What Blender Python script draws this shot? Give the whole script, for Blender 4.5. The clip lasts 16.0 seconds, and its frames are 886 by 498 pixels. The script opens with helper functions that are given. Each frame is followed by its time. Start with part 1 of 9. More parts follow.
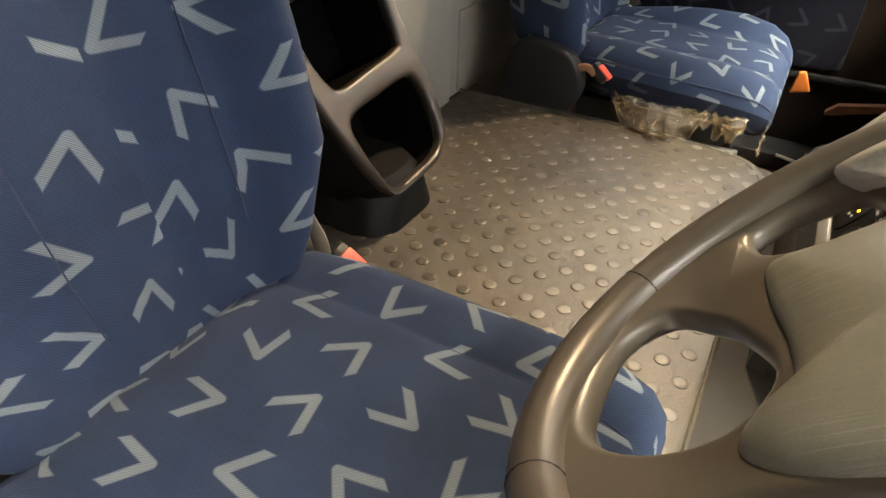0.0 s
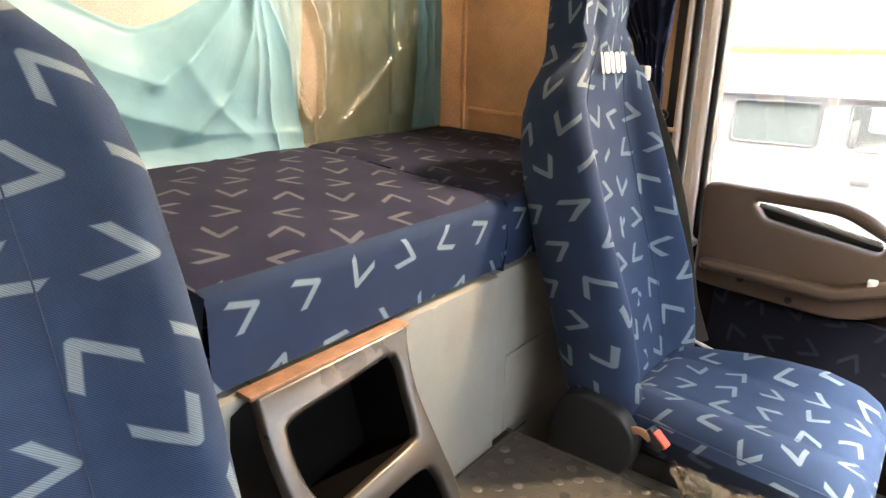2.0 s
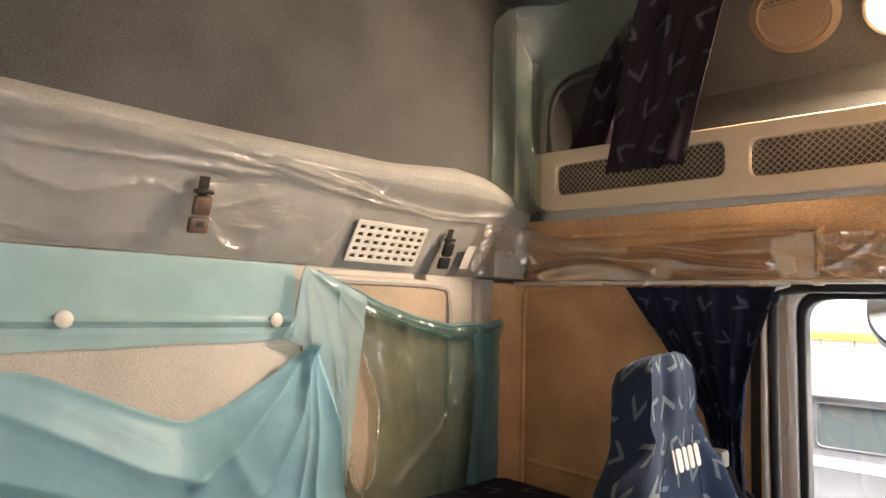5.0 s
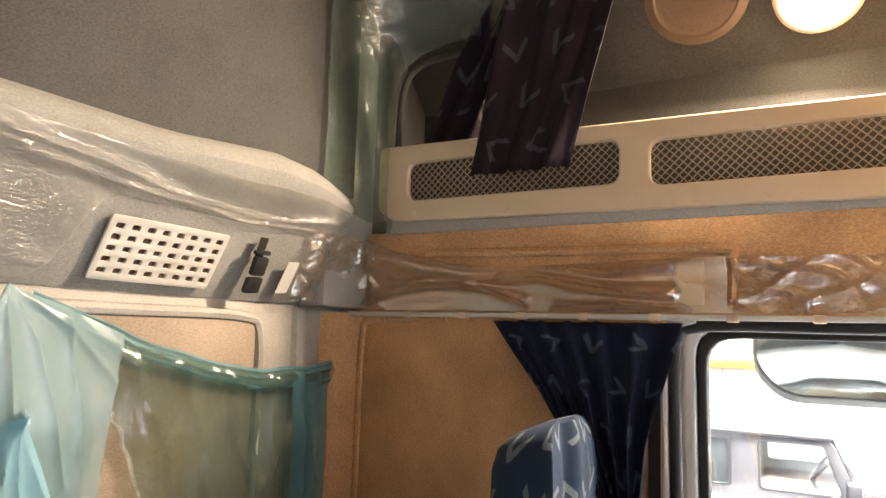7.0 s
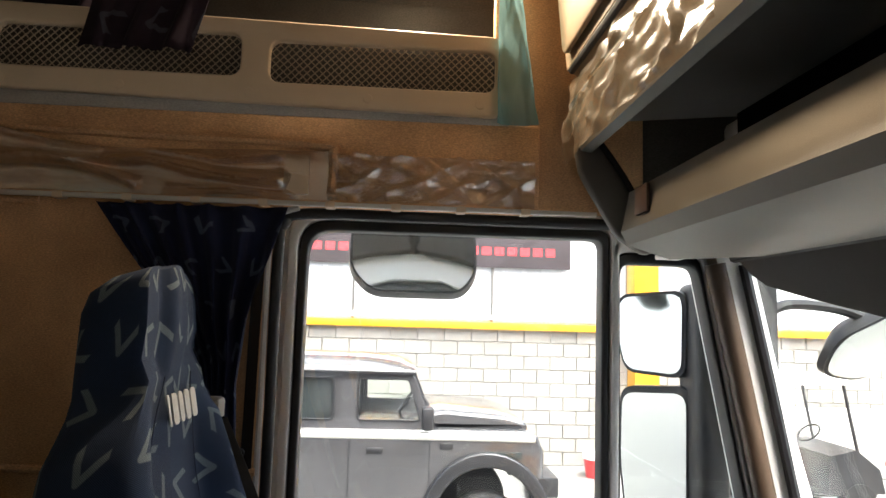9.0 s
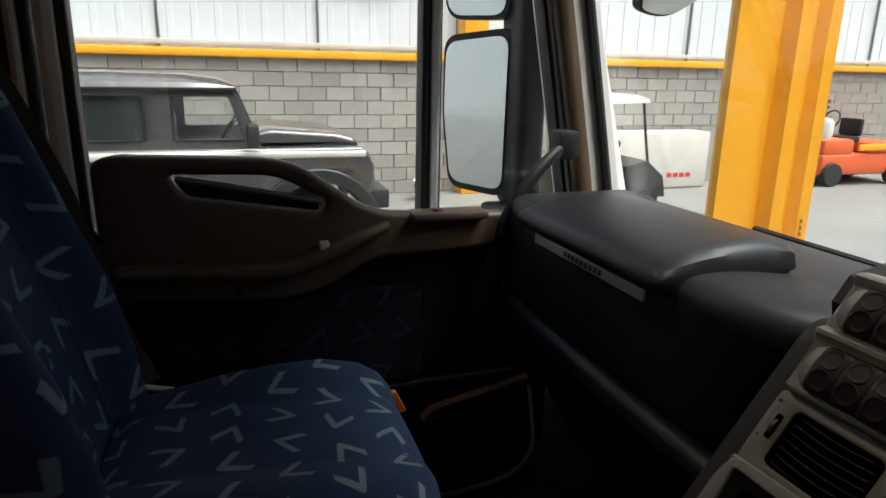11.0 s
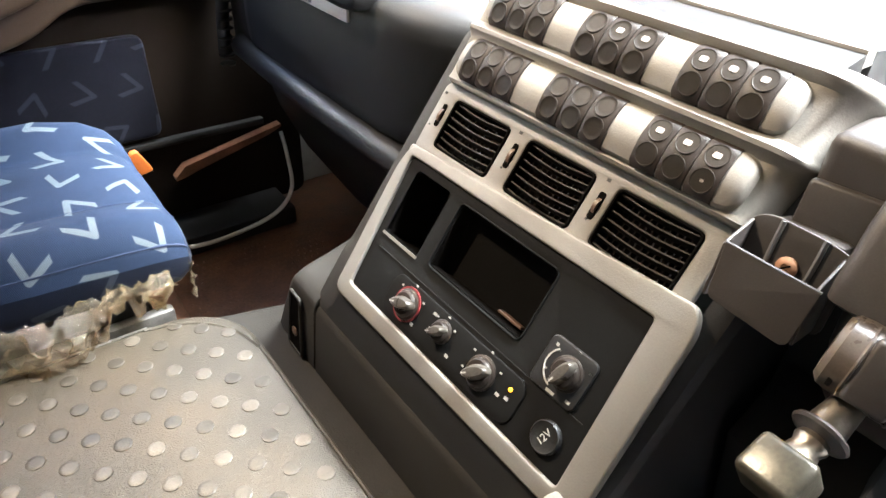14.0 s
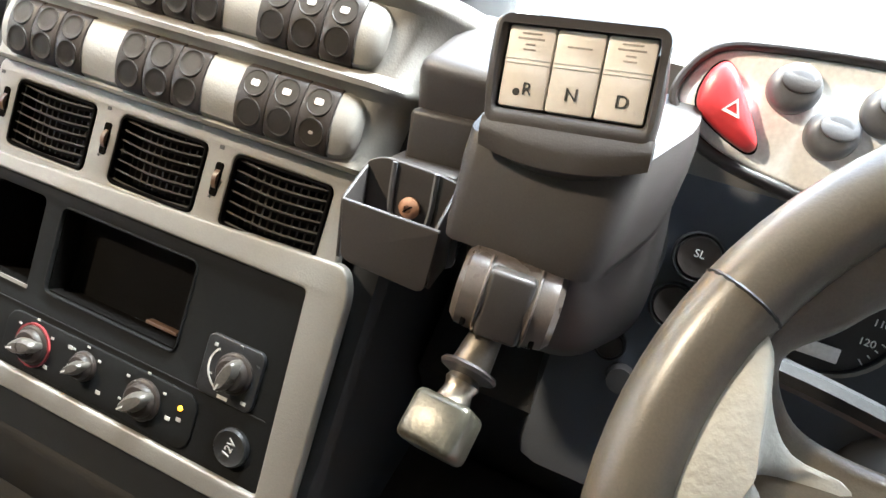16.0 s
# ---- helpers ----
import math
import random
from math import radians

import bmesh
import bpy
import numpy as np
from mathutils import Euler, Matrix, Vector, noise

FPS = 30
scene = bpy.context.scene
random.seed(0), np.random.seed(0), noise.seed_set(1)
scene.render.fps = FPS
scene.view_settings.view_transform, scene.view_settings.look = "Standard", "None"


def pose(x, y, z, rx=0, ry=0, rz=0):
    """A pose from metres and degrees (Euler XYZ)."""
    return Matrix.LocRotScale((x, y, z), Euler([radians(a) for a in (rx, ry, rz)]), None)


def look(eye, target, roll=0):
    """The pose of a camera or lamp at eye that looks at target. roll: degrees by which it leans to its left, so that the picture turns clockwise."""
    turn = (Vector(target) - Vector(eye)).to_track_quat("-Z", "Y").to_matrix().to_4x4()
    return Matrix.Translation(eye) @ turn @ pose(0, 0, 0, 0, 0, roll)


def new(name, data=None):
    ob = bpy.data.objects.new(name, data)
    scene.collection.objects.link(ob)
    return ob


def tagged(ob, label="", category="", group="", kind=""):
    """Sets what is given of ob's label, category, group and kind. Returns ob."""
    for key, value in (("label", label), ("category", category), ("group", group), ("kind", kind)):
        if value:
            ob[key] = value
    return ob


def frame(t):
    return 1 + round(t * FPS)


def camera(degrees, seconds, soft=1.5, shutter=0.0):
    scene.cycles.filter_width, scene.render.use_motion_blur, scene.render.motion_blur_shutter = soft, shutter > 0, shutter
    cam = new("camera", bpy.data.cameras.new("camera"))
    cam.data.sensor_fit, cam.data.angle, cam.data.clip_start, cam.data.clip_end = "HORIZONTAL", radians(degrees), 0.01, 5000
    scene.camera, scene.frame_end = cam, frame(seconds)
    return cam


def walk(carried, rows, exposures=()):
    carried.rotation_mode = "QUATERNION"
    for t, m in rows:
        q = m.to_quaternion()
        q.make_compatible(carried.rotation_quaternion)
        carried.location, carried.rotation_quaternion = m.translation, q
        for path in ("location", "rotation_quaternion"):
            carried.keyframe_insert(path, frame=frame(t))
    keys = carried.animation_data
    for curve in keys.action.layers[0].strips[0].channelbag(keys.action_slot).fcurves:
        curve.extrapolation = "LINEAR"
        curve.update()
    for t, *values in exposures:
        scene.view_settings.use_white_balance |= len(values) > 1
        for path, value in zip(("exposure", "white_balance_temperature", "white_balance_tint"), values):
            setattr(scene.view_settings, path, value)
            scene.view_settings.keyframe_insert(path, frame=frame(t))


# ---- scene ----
cam = camera(68.8, 16.0)
PATH = [
    (0, (1.55, -0.148, 0.747), (0.786, 1.286, -0.42), 1.7),
    (0.5, (1.568, 0.019, 0.8), (0.684, 1.439, -0.295), 1.5),
    (1, (1.587, 0.07, 0.868), (0.596, 1.533, -0.069), 1.2),
    (1.5, (1.55, 0.124, 0.979), (0.471, 1.617, 0.2), 1.1),
    (2, (1.537, 0.147, 1.032), (0.363, 1.651, 0.431), 0.9),
    (2.5, (1.499, 0.153, 1.089), (0.237, 1.643, 0.659), 0.9),
    (3, (1.481, 0.14, 1.141), (0.126, 1.59, 0.894), 0.9),
    (3.5, (1.481, 0.143, 1.169), (0.073, 1.56, 1.077), 0.9),
    (4, (1.478, 0.142, 1.207), (0.053, 1.545, 1.249), 0.9),
    (6.5, (1.242, 0.595, 1.486), (0.109, 2.219, 1.765), 1.6),
    (7, (1.116, 0.667, 1.382), (0.167, 2.408, 1.641), 1.6),
    (7.5, (1.152, 0.674, 1.349), (0.378, 2.502, 1.593), 1.7),
    (8, (1.173, 0.607, 1.311), (0.707, 2.537, 1.556), 1.7),
    (10.5, (1.2, 0.595, 0.9), (1.781, 2.505, 0.776), 0.7),
    (11, (1.235, 0.681, 0.83), (1.848, 2.51, 0.303), 1.1),
    (11.5, (1.26, 0.704, 0.788), (1.875, 2.409, -0.058), 1.4),
    (12, (1.255, 0.673, 0.78), (1.867, 2.28, -0.242), 1.4),
    (12.5, (1.246, 0.632, 0.776), (1.889, 2.175, -0.322), 1.5),
    (13, (1.246, 0.594, 0.8), (1.952, 2.084, -0.332), 1.6),
    (13.5, (1.274, 0.554, 0.809), (2.09, 1.981, -0.331), 2.1),
    (14, (1.319, 0.538, 0.796), (2.335, 1.82, -0.355), 2.7),
    (14.5, (1.338, 0.545, 0.791), (2.544, 1.6, -0.405), 3.5),
    (15, (1.359, 0.562, 0.801), (2.684, 1.398, -0.441), 4.1),
    (15.5, (1.384, 0.532, 0.788), (2.763, 1.218, -0.488), 4.9),
    (16, (1.448, 0.52, 0.791), (2.875, 1.097, -0.486), 5.3),
]

EXPOSURES = [(0.0, 4.25, 7200, 7), (0.5, 4.55, 7300, 5), (1.0, 4.95, 7000, 4), (1.5, 5.25, 6600, 4), (2.0, 5.15, 6400, 7), (2.5, 4.8, 6250, 9), (3.0, 4.65, 6150, 10), (3.5, 4.2, 6050, 10), (4.2, 4.05, 6050, 11), (7.0, 4.25, 5950, 9), (8.2, 3.65, 5950, 10), (10.0, 1.2, 5900, 1), (11.0, 0.85, 5900, 2), (11.5, 1.95, 5800, 4), (12.0, 3.6, 5750, 5), (12.5, 4.35, 5800, 6), (13.0, 4.65, 5850, 6), (14.0, 4.9, 5850, 6), (15.0, 5.0, 5700, 4), (16.0, 4.8, 5550, 2)]
walk(cam, [(t, look(eye, target, roll)) for t, eye, target, roll in PATH], EXPOSURES)

SKY, SUN, LAMP = 0.155, 2.0, 3.9


# ---------------------------------------------------------------- light
world = bpy.data.worlds.new("world")
scene.world = world
world.use_nodes = True
wn = world.node_tree.nodes
sky = wn.new("ShaderNodeTexSky")
sky.sky_type, sky.sun_disc = "NISHITA", False
sky.sun_elevation, sky.sun_rotation = radians(62), radians(164)
sky.air_density, sky.dust_density, sky.ozone_density = 0.6, 10.0, 0.3
wn["Background"].inputs["Strength"].default_value = SKY
world.node_tree.links.new(sky.outputs[0], wn["Background"].inputs["Color"])

sun = new("sun", bpy.data.lights.new("sun", "SUN"))
sun.data.energy, sun.data.angle, sun.data.color = SUN, radians(28), (1.0, 0.96, 0.9)
sun.matrix_world = look((0, 0, 0), (-0.45, 0.13, -0.88))

bulb = new("ceiling_bulb", bpy.data.lights.new("ceiling_bulb", "AREA"))
bulb.data.shape, bulb.data.size = "DISK", 0.15
bulb.data.energy, bulb.data.color = LAMP, (1.0, 0.74, 0.49)
bulb.matrix_world = look((1.193, 2.269, 2.158), (1.15, 1.54, 1.48))


# ---------------------------------------------------------------- materials
def nodes_of(mat):
    mat.use_nodes = True
    t = mat.node_tree
    return t, t.nodes, t.links, t.nodes["Principled BSDF"]


def surface(name, col, rough=0.6, metal=0.0, vary=0.25, big=3.0, grain=250.0, bump=0.12, coat=0.0, dirt=None, per_piece=0.0, fibre=False, shine=0.5, scratch=None, island=0.0):
    """A worn surface: base colour that drifts at two scales, grain as bump, dirt in blotches."""
    mat = bpy.data.materials.new(name)
    t, n, l, p = nodes_of(mat)
    co = n.new("ShaderNodeTexCoord")
    a = n.new("ShaderNodeTexNoise")
    a.inputs["Scale"].default_value, a.inputs["Detail"].default_value = big, 5
    b = n.new("ShaderNodeTexNoise")
    b.inputs["Scale"].default_value, b.inputs["Detail"].default_value = grain, 3
    l.new(co.outputs["Object"], a.inputs["Vector"])
    if fibre:
        mp = n.new("ShaderNodeMapping")
        mp.inputs["Scale"].default_value = (0.42, 0.42, 1.0)
        l.new(co.outputs["Object"], mp.inputs["Vector"])
        l.new(mp.outputs[0], b.inputs["Vector"])
    else:
        l.new(co.outputs["Object"], b.inputs["Vector"])
    p.inputs["Specular IOR Level"].default_value = shine
    ramp = n.new("ShaderNodeValToRGB")
    lo = [c * (1 - vary) for c in col]
    hi = [min(1, c * (1 + vary)) for c in col]
    ramp.color_ramp.elements[0].color, ramp.color_ramp.elements[0].position = (*lo, 1), 0.3
    ramp.color_ramp.elements[1].color, ramp.color_ramp.elements[1].position = (*hi, 1), 0.7
    mix = n.new("ShaderNodeMath")
    mix.operation = "MULTIPLY_ADD"
    mix.inputs[1].default_value, mix.inputs[2].default_value = (0.75 if fibre else 0.35), (-0.20 if fibre else 0.0)
    l.new(b.outputs["Fac"], mix.inputs[0])
    add = n.new("ShaderNodeMath")
    add.operation = "MULTIPLY_ADD"
    add.inputs[1].default_value = 0.65
    l.new(a.outputs["Fac"], add.inputs[0])
    l.new(mix.outputs[0], add.inputs[2])
    l.new(add.outputs[0], ramp.inputs[0])
    out = ramp.outputs[0]
    if dirt:
        d = n.new("ShaderNodeTexNoise")
        d.inputs["Scale"].default_value, d.inputs["Detail"].default_value = dirt[1], 6
        l.new(co.outputs["Object"], d.inputs["Vector"])
        r = n.new("ShaderNodeValToRGB")
        r.color_ramp.elements[0].position, r.color_ramp.elements[1].position = dirt[2], dirt[2] + 0.18
        r.color_ramp.elements[0].color, r.color_ramp.elements[1].color = (0, 0, 0, 1), (dirt[3],) * 3 + (1,)
        l.new(d.outputs["Fac"], r.inputs[0])
        m = n.new("ShaderNodeMixRGB")
        m.inputs[2].default_value = (*dirt[0], 1)
        l.new(r.outputs[0], m.inputs[0])
        l.new(out, m.inputs[1])
        out = m.outputs[0]
    if scratch:
        # fine brushed scuffs, long in one direction, thick in some places and absent in others
        mp = n.new("ShaderNodeMapping")
        mp.inputs["Scale"].default_value = (14.0, 700.0, 14.0)
        l.new(co.outputs["Object"], mp.inputs["Vector"])
        d = n.new("ShaderNodeTexNoise")
        d.inputs["Scale"].default_value, d.inputs["Detail"].default_value = 1.0, 4
        l.new(mp.outputs[0], d.inputs["Vector"])
        where = n.new("ShaderNodeTexNoise")
        where.inputs["Scale"].default_value = 9.0
        l.new(co.outputs["Object"], where.inputs["Vector"])
        r = n.new("ShaderNodeMapRange")
        r.inputs["From Min"].default_value, r.inputs["From Max"].default_value, r.inputs["To Max"].default_value = 1.10, 1.36, 0.5
        l.new(calc(n, l, "ADD", d.outputs["Fac"], where.outputs["Fac"]), r.inputs["Value"])
        m = n.new("ShaderNodeMixRGB")
        m.inputs[2].default_value = (*scratch, 1)
        l.new(r.outputs[0], m.inputs[0])
        l.new(out, m.inputs[1])
        out = m.outputs[0]
    if island:
        # each separate piece worn its own way, pale to dark
        ge = n.new("ShaderNodeNewGeometry")
        m = n.new("ShaderNodeMixRGB")
        m.blend_type, m.inputs[0].default_value = "MULTIPLY", 1.0
        l.new(out, m.inputs[1])
        l.new(calc(n, l, "MULTIPLY_ADD", calc(n, l, "POWER", ge.outputs["Random Per Island"], 1.6), 2.2 * island, 1 - 0.75 * island), m.inputs[2])
        out = m.outputs[0]
    if per_piece:
        oi = n.new("ShaderNodeObjectInfo")
        k = n.new("ShaderNodeMath")
        k.operation = "MULTIPLY_ADD"
        k.inputs[1].default_value, k.inputs[2].default_value = 2 * per_piece, 1 - per_piece
        l.new(oi.outputs["Random"], k.inputs[0])
        m = n.new("ShaderNodeMixRGB")
        m.blend_type, m.inputs[0].default_value = "MULTIPLY", 1.0
        l.new(out, m.inputs[1])
        l.new(k.outputs[0], m.inputs[2])
        out = m.outputs[0]
    l.new(out, p.inputs["Base Color"])
    p.inputs["Metallic"].default_value = metal
    rr = n.new("ShaderNodeMapRange")
    rr.inputs["To Min"].default_value, rr.inputs["To Max"].default_value = max(0.03, rough - 0.1), min(1, rough + 0.1)
    l.new(a.outputs["Fac"], rr.inputs["Value"])
    l.new(rr.outputs[0], p.inputs["Roughness"])
    if coat:
        p.inputs["Coat Weight"].default_value, p.inputs["Coat Roughness"].default_value = coat, 0.08
    if bump:
        bu = n.new("ShaderNodeBump")
        bu.inputs["Strength"].default_value, bu.inputs["Distance"].default_value = bump, 0.002
        l.new(b.outputs["Fac"], bu.inputs["Height"])
        l.new(bu.outputs[0], p.inputs["Normal"])
    return mat


def glow(name, col, strength):
    mat = bpy.data.materials.new(name)
    t, n, l, p = nodes_of(mat)
    p.inputs["Base Color"].default_value = (*col, 1)
    p.inputs["Emission Color"].default_value = (*col, 1)
    p.inputs["Emission Strength"].default_value = strength
    return mat


def calc(n, l, op, a, b=None, c=None):
    m = n.new("ShaderNodeMath")
    m.operation = op
    for i, v in enumerate((a, b, c)):
        if v is None:
            continue
        if isinstance(v, (int, float)):
            m.inputs[i].default_value = v
        else:
            l.new(v, m.inputs[i])
    return m.outputs[0]


def chevron_cloth(name, base, mark, cell=0.088, regular=False, grime=0.3, theta=36, arm=0.47, width=0.058):
    """Woven seat cloth with printed chevrons in a lattice, each turned its own way; UV is in metres."""
    mat = bpy.data.materials.new(name)
    t, n, l, p = nodes_of(mat)
    uv = n.new("ShaderNodeUVMap")
    sc = n.new("ShaderNodeVectorMath")
    sc.operation = "SCALE"
    sc.inputs["Scale"].default_value = 1 / cell
    l.new(uv.outputs[0], sc.inputs[0])
    sep = n.new("ShaderNodeSeparateXYZ")
    l.new(sc.outputs[0], sep.inputs[0])
    su, sv = sep.outputs[0], sep.outputs[1]
    if regular:
        # a square lattice laid askew; the print turns by a quarter from row to row and by a half from column to column
        t0 = radians(40)
        pu = calc(n, l, "ADD", calc(n, l, "MULTIPLY", su, float(np.cos(t0))), calc(n, l, "MULTIPLY_ADD", sv, float(np.sin(t0)), 0.52))
        pv = calc(n, l, "ADD", calc(n, l, "MULTIPLY", su, -float(np.sin(t0))), calc(n, l, "MULTIPLY_ADD", sv, float(np.cos(t0)), 9.924))
        colm, row = calc(n, l, "FLOOR", pu), calc(n, l, "FLOOR", pv)
        fx, fy = calc(n, l, "SUBTRACT", calc(n, l, "FRACT", pu), 0.5), calc(n, l, "SUBTRACT", calc(n, l, "FRACT", pv), 0.5)
        odd = calc(n, l, "MODULO", calc(n, l, "ADD", row, 1.0), 2.0)
        half = calc(n, l, "MODULO", calc(n, l, "ADD", colm, 20.0), 2.0)
        ang = calc(n, l, "ADD", calc(n, l, "MULTIPLY_ADD", odd, -1.5708, 3.25), calc(n, l, "MULTIPLY", half, 3.1416))
    else:
        # every second row is shifted by half a cell; each print is turned its own way
        row = calc(n, l, "FLOOR", sv)
        half = calc(n, l, "MULTIPLY", calc(n, l, "MODULO", calc(n, l, "ABSOLUTE", row), 2.0), 0.5)
        sx = calc(n, l, "ADD", su, half)
        colm = calc(n, l, "FLOOR", sx)
        fx = calc(n, l, "SUBTRACT", calc(n, l, "FRACT", sx), 0.5)
        fy = calc(n, l, "SUBTRACT", calc(n, l, "FRACT", sv), 0.5)
        idv = n.new("ShaderNodeCombineXYZ")
        l.new(colm, idv.inputs[0])
        l.new(row, idv.inputs[1])
        wh = n.new("ShaderNodeTexWhiteNoise")
        l.new(idv.outputs[0], wh.inputs[0])
        ang = calc(n, l, "MULTIPLY", calc(n, l, "FLOOR", calc(n, l, "MULTIPLY", wh.outputs["Value"], 8.0)), 0.7854)
        ang = calc(n, l, "ADD", ang, 0.35)
    ca, sa = calc(n, l, "COSINE", ang), calc(n, l, "SINE", ang)
    rx = calc(n, l, "ADD", calc(n, l, "SUBTRACT", calc(n, l, "MULTIPLY", fx, ca), calc(n, l, "MULTIPLY", fy, sa)), 0.2)
    ry = calc(n, l, "ABSOLUTE", calc(n, l, "ADD", calc(n, l, "MULTIPLY", fx, sa), calc(n, l, "MULTIPLY", fy, ca)))
    dx, dy = float(np.cos(np.radians(theta))), float(np.sin(np.radians(theta)))
    dot = calc(n, l, "ADD", calc(n, l, "MULTIPLY", rx, dx), calc(n, l, "MULTIPLY", ry, dy))
    off = calc(n, l, "SUBTRACT", calc(n, l, "MULTIPLY", ry, dx), calc(n, l, "MULTIPLY", rx, dy))
    before = calc(n, l, "MINIMUM", dot, 0.0)
    side = calc(n, l, "SQRT", calc(n, l, "ADD", calc(n, l, "MULTIPLY", off, off), calc(n, l, "MULTIPLY", before, before)))
    ends = calc(n, l, "ADD", calc(n, l, "SUBTRACT", calc(n, l, "MULTIPLY_ADD", off, 0.75, dot), arm), width)
    d = calc(n, l, "MAXIMUM", side, ends)
    edge = n.new("ShaderNodeMapRange")
    edge.inputs["From Min"].default_value, edge.inputs["From Max"].default_value = width + 0.012, width - 0.012
    l.new(d, edge.inputs["Value"])
    # weave
    wv = n.new("ShaderNodeTexWave")
    wv.inputs["Scale"].default_value, wv.wave_type, wv.bands_direction = 215.0, "BANDS", "DIAGONAL"
    l.new(uv.outputs[0], wv.inputs["Vector"])
    fine = n.new("ShaderNodeTexNoise")
    fine.inputs["Scale"].default_value = 900.0
    l.new(uv.outputs[0], fine.inputs["Vector"])
    soil = n.new("ShaderNodeTexNoise")
    soil.inputs["Scale"].default_value, soil.inputs["Detail"].default_value = 9.0, 6
    l.new(uv.outputs[0], soil.inputs["Vector"])
    lift = n.new("ShaderNodeMapRange")
    lift.inputs["To Min"].default_value, lift.inputs["To Max"].default_value = 1 - grime, 1 + grime
    l.new(soil.outputs["Fac"], lift.inputs["Value"])
    thread = n.new("ShaderNodeMapRange")
    thread.inputs["To Min"].default_value, thread.inputs["To Max"].default_value = 0.70, 1.30
    l.new(wv.outputs["Fac"], thread.inputs["Value"])
    m = n.new("ShaderNodeMixRGB")
    m.inputs[1].default_value, m.inputs[2].default_value = (*base, 1), (*mark, 1)
    hatch = n.new("ShaderNodeTexWave")
    hatch.inputs["Scale"].default_value, hatch.wave_type, hatch.bands_direction = 130.0, "BANDS", "DIAGONAL"
    l.new(uv.outputs[0], hatch.inputs["Vector"])
    l.new(calc(n, l, "MULTIPLY", edge.outputs[0], calc(n, l, "MULTIPLY_ADD", hatch.outputs["Fac"], 0.16, 0.76)), m.inputs[0])
    tone = n.new("ShaderNodeMixRGB")
    tone.blend_type, tone.inputs[0].default_value = "MULTIPLY", 1.0
    l.new(m.outputs[0], tone.inputs[1])
    l.new(calc(n, l, "MULTIPLY", lift.outputs[0], thread.outputs[0]), tone.inputs[2])
    l.new(tone.outputs[0], p.inputs["Base Color"])
    p.inputs["Roughness"].default_value = 0.85
    p.inputs["Sheen Weight"].default_value = 0.03
    p.inputs["Specular IOR Level"].default_value = 0.15
    bu = n.new("ShaderNodeBump")
    bu.inputs["Strength"].default_value, bu.inputs["Distance"].default_value = 0.25, 0.001
    l.new(calc(n, l, "ADD", wv.outputs["Fac"], fine.outputs["Fac"]), bu.inputs["Height"])
    l.new(bu.outputs[0], p.inputs["Normal"])
    return mat


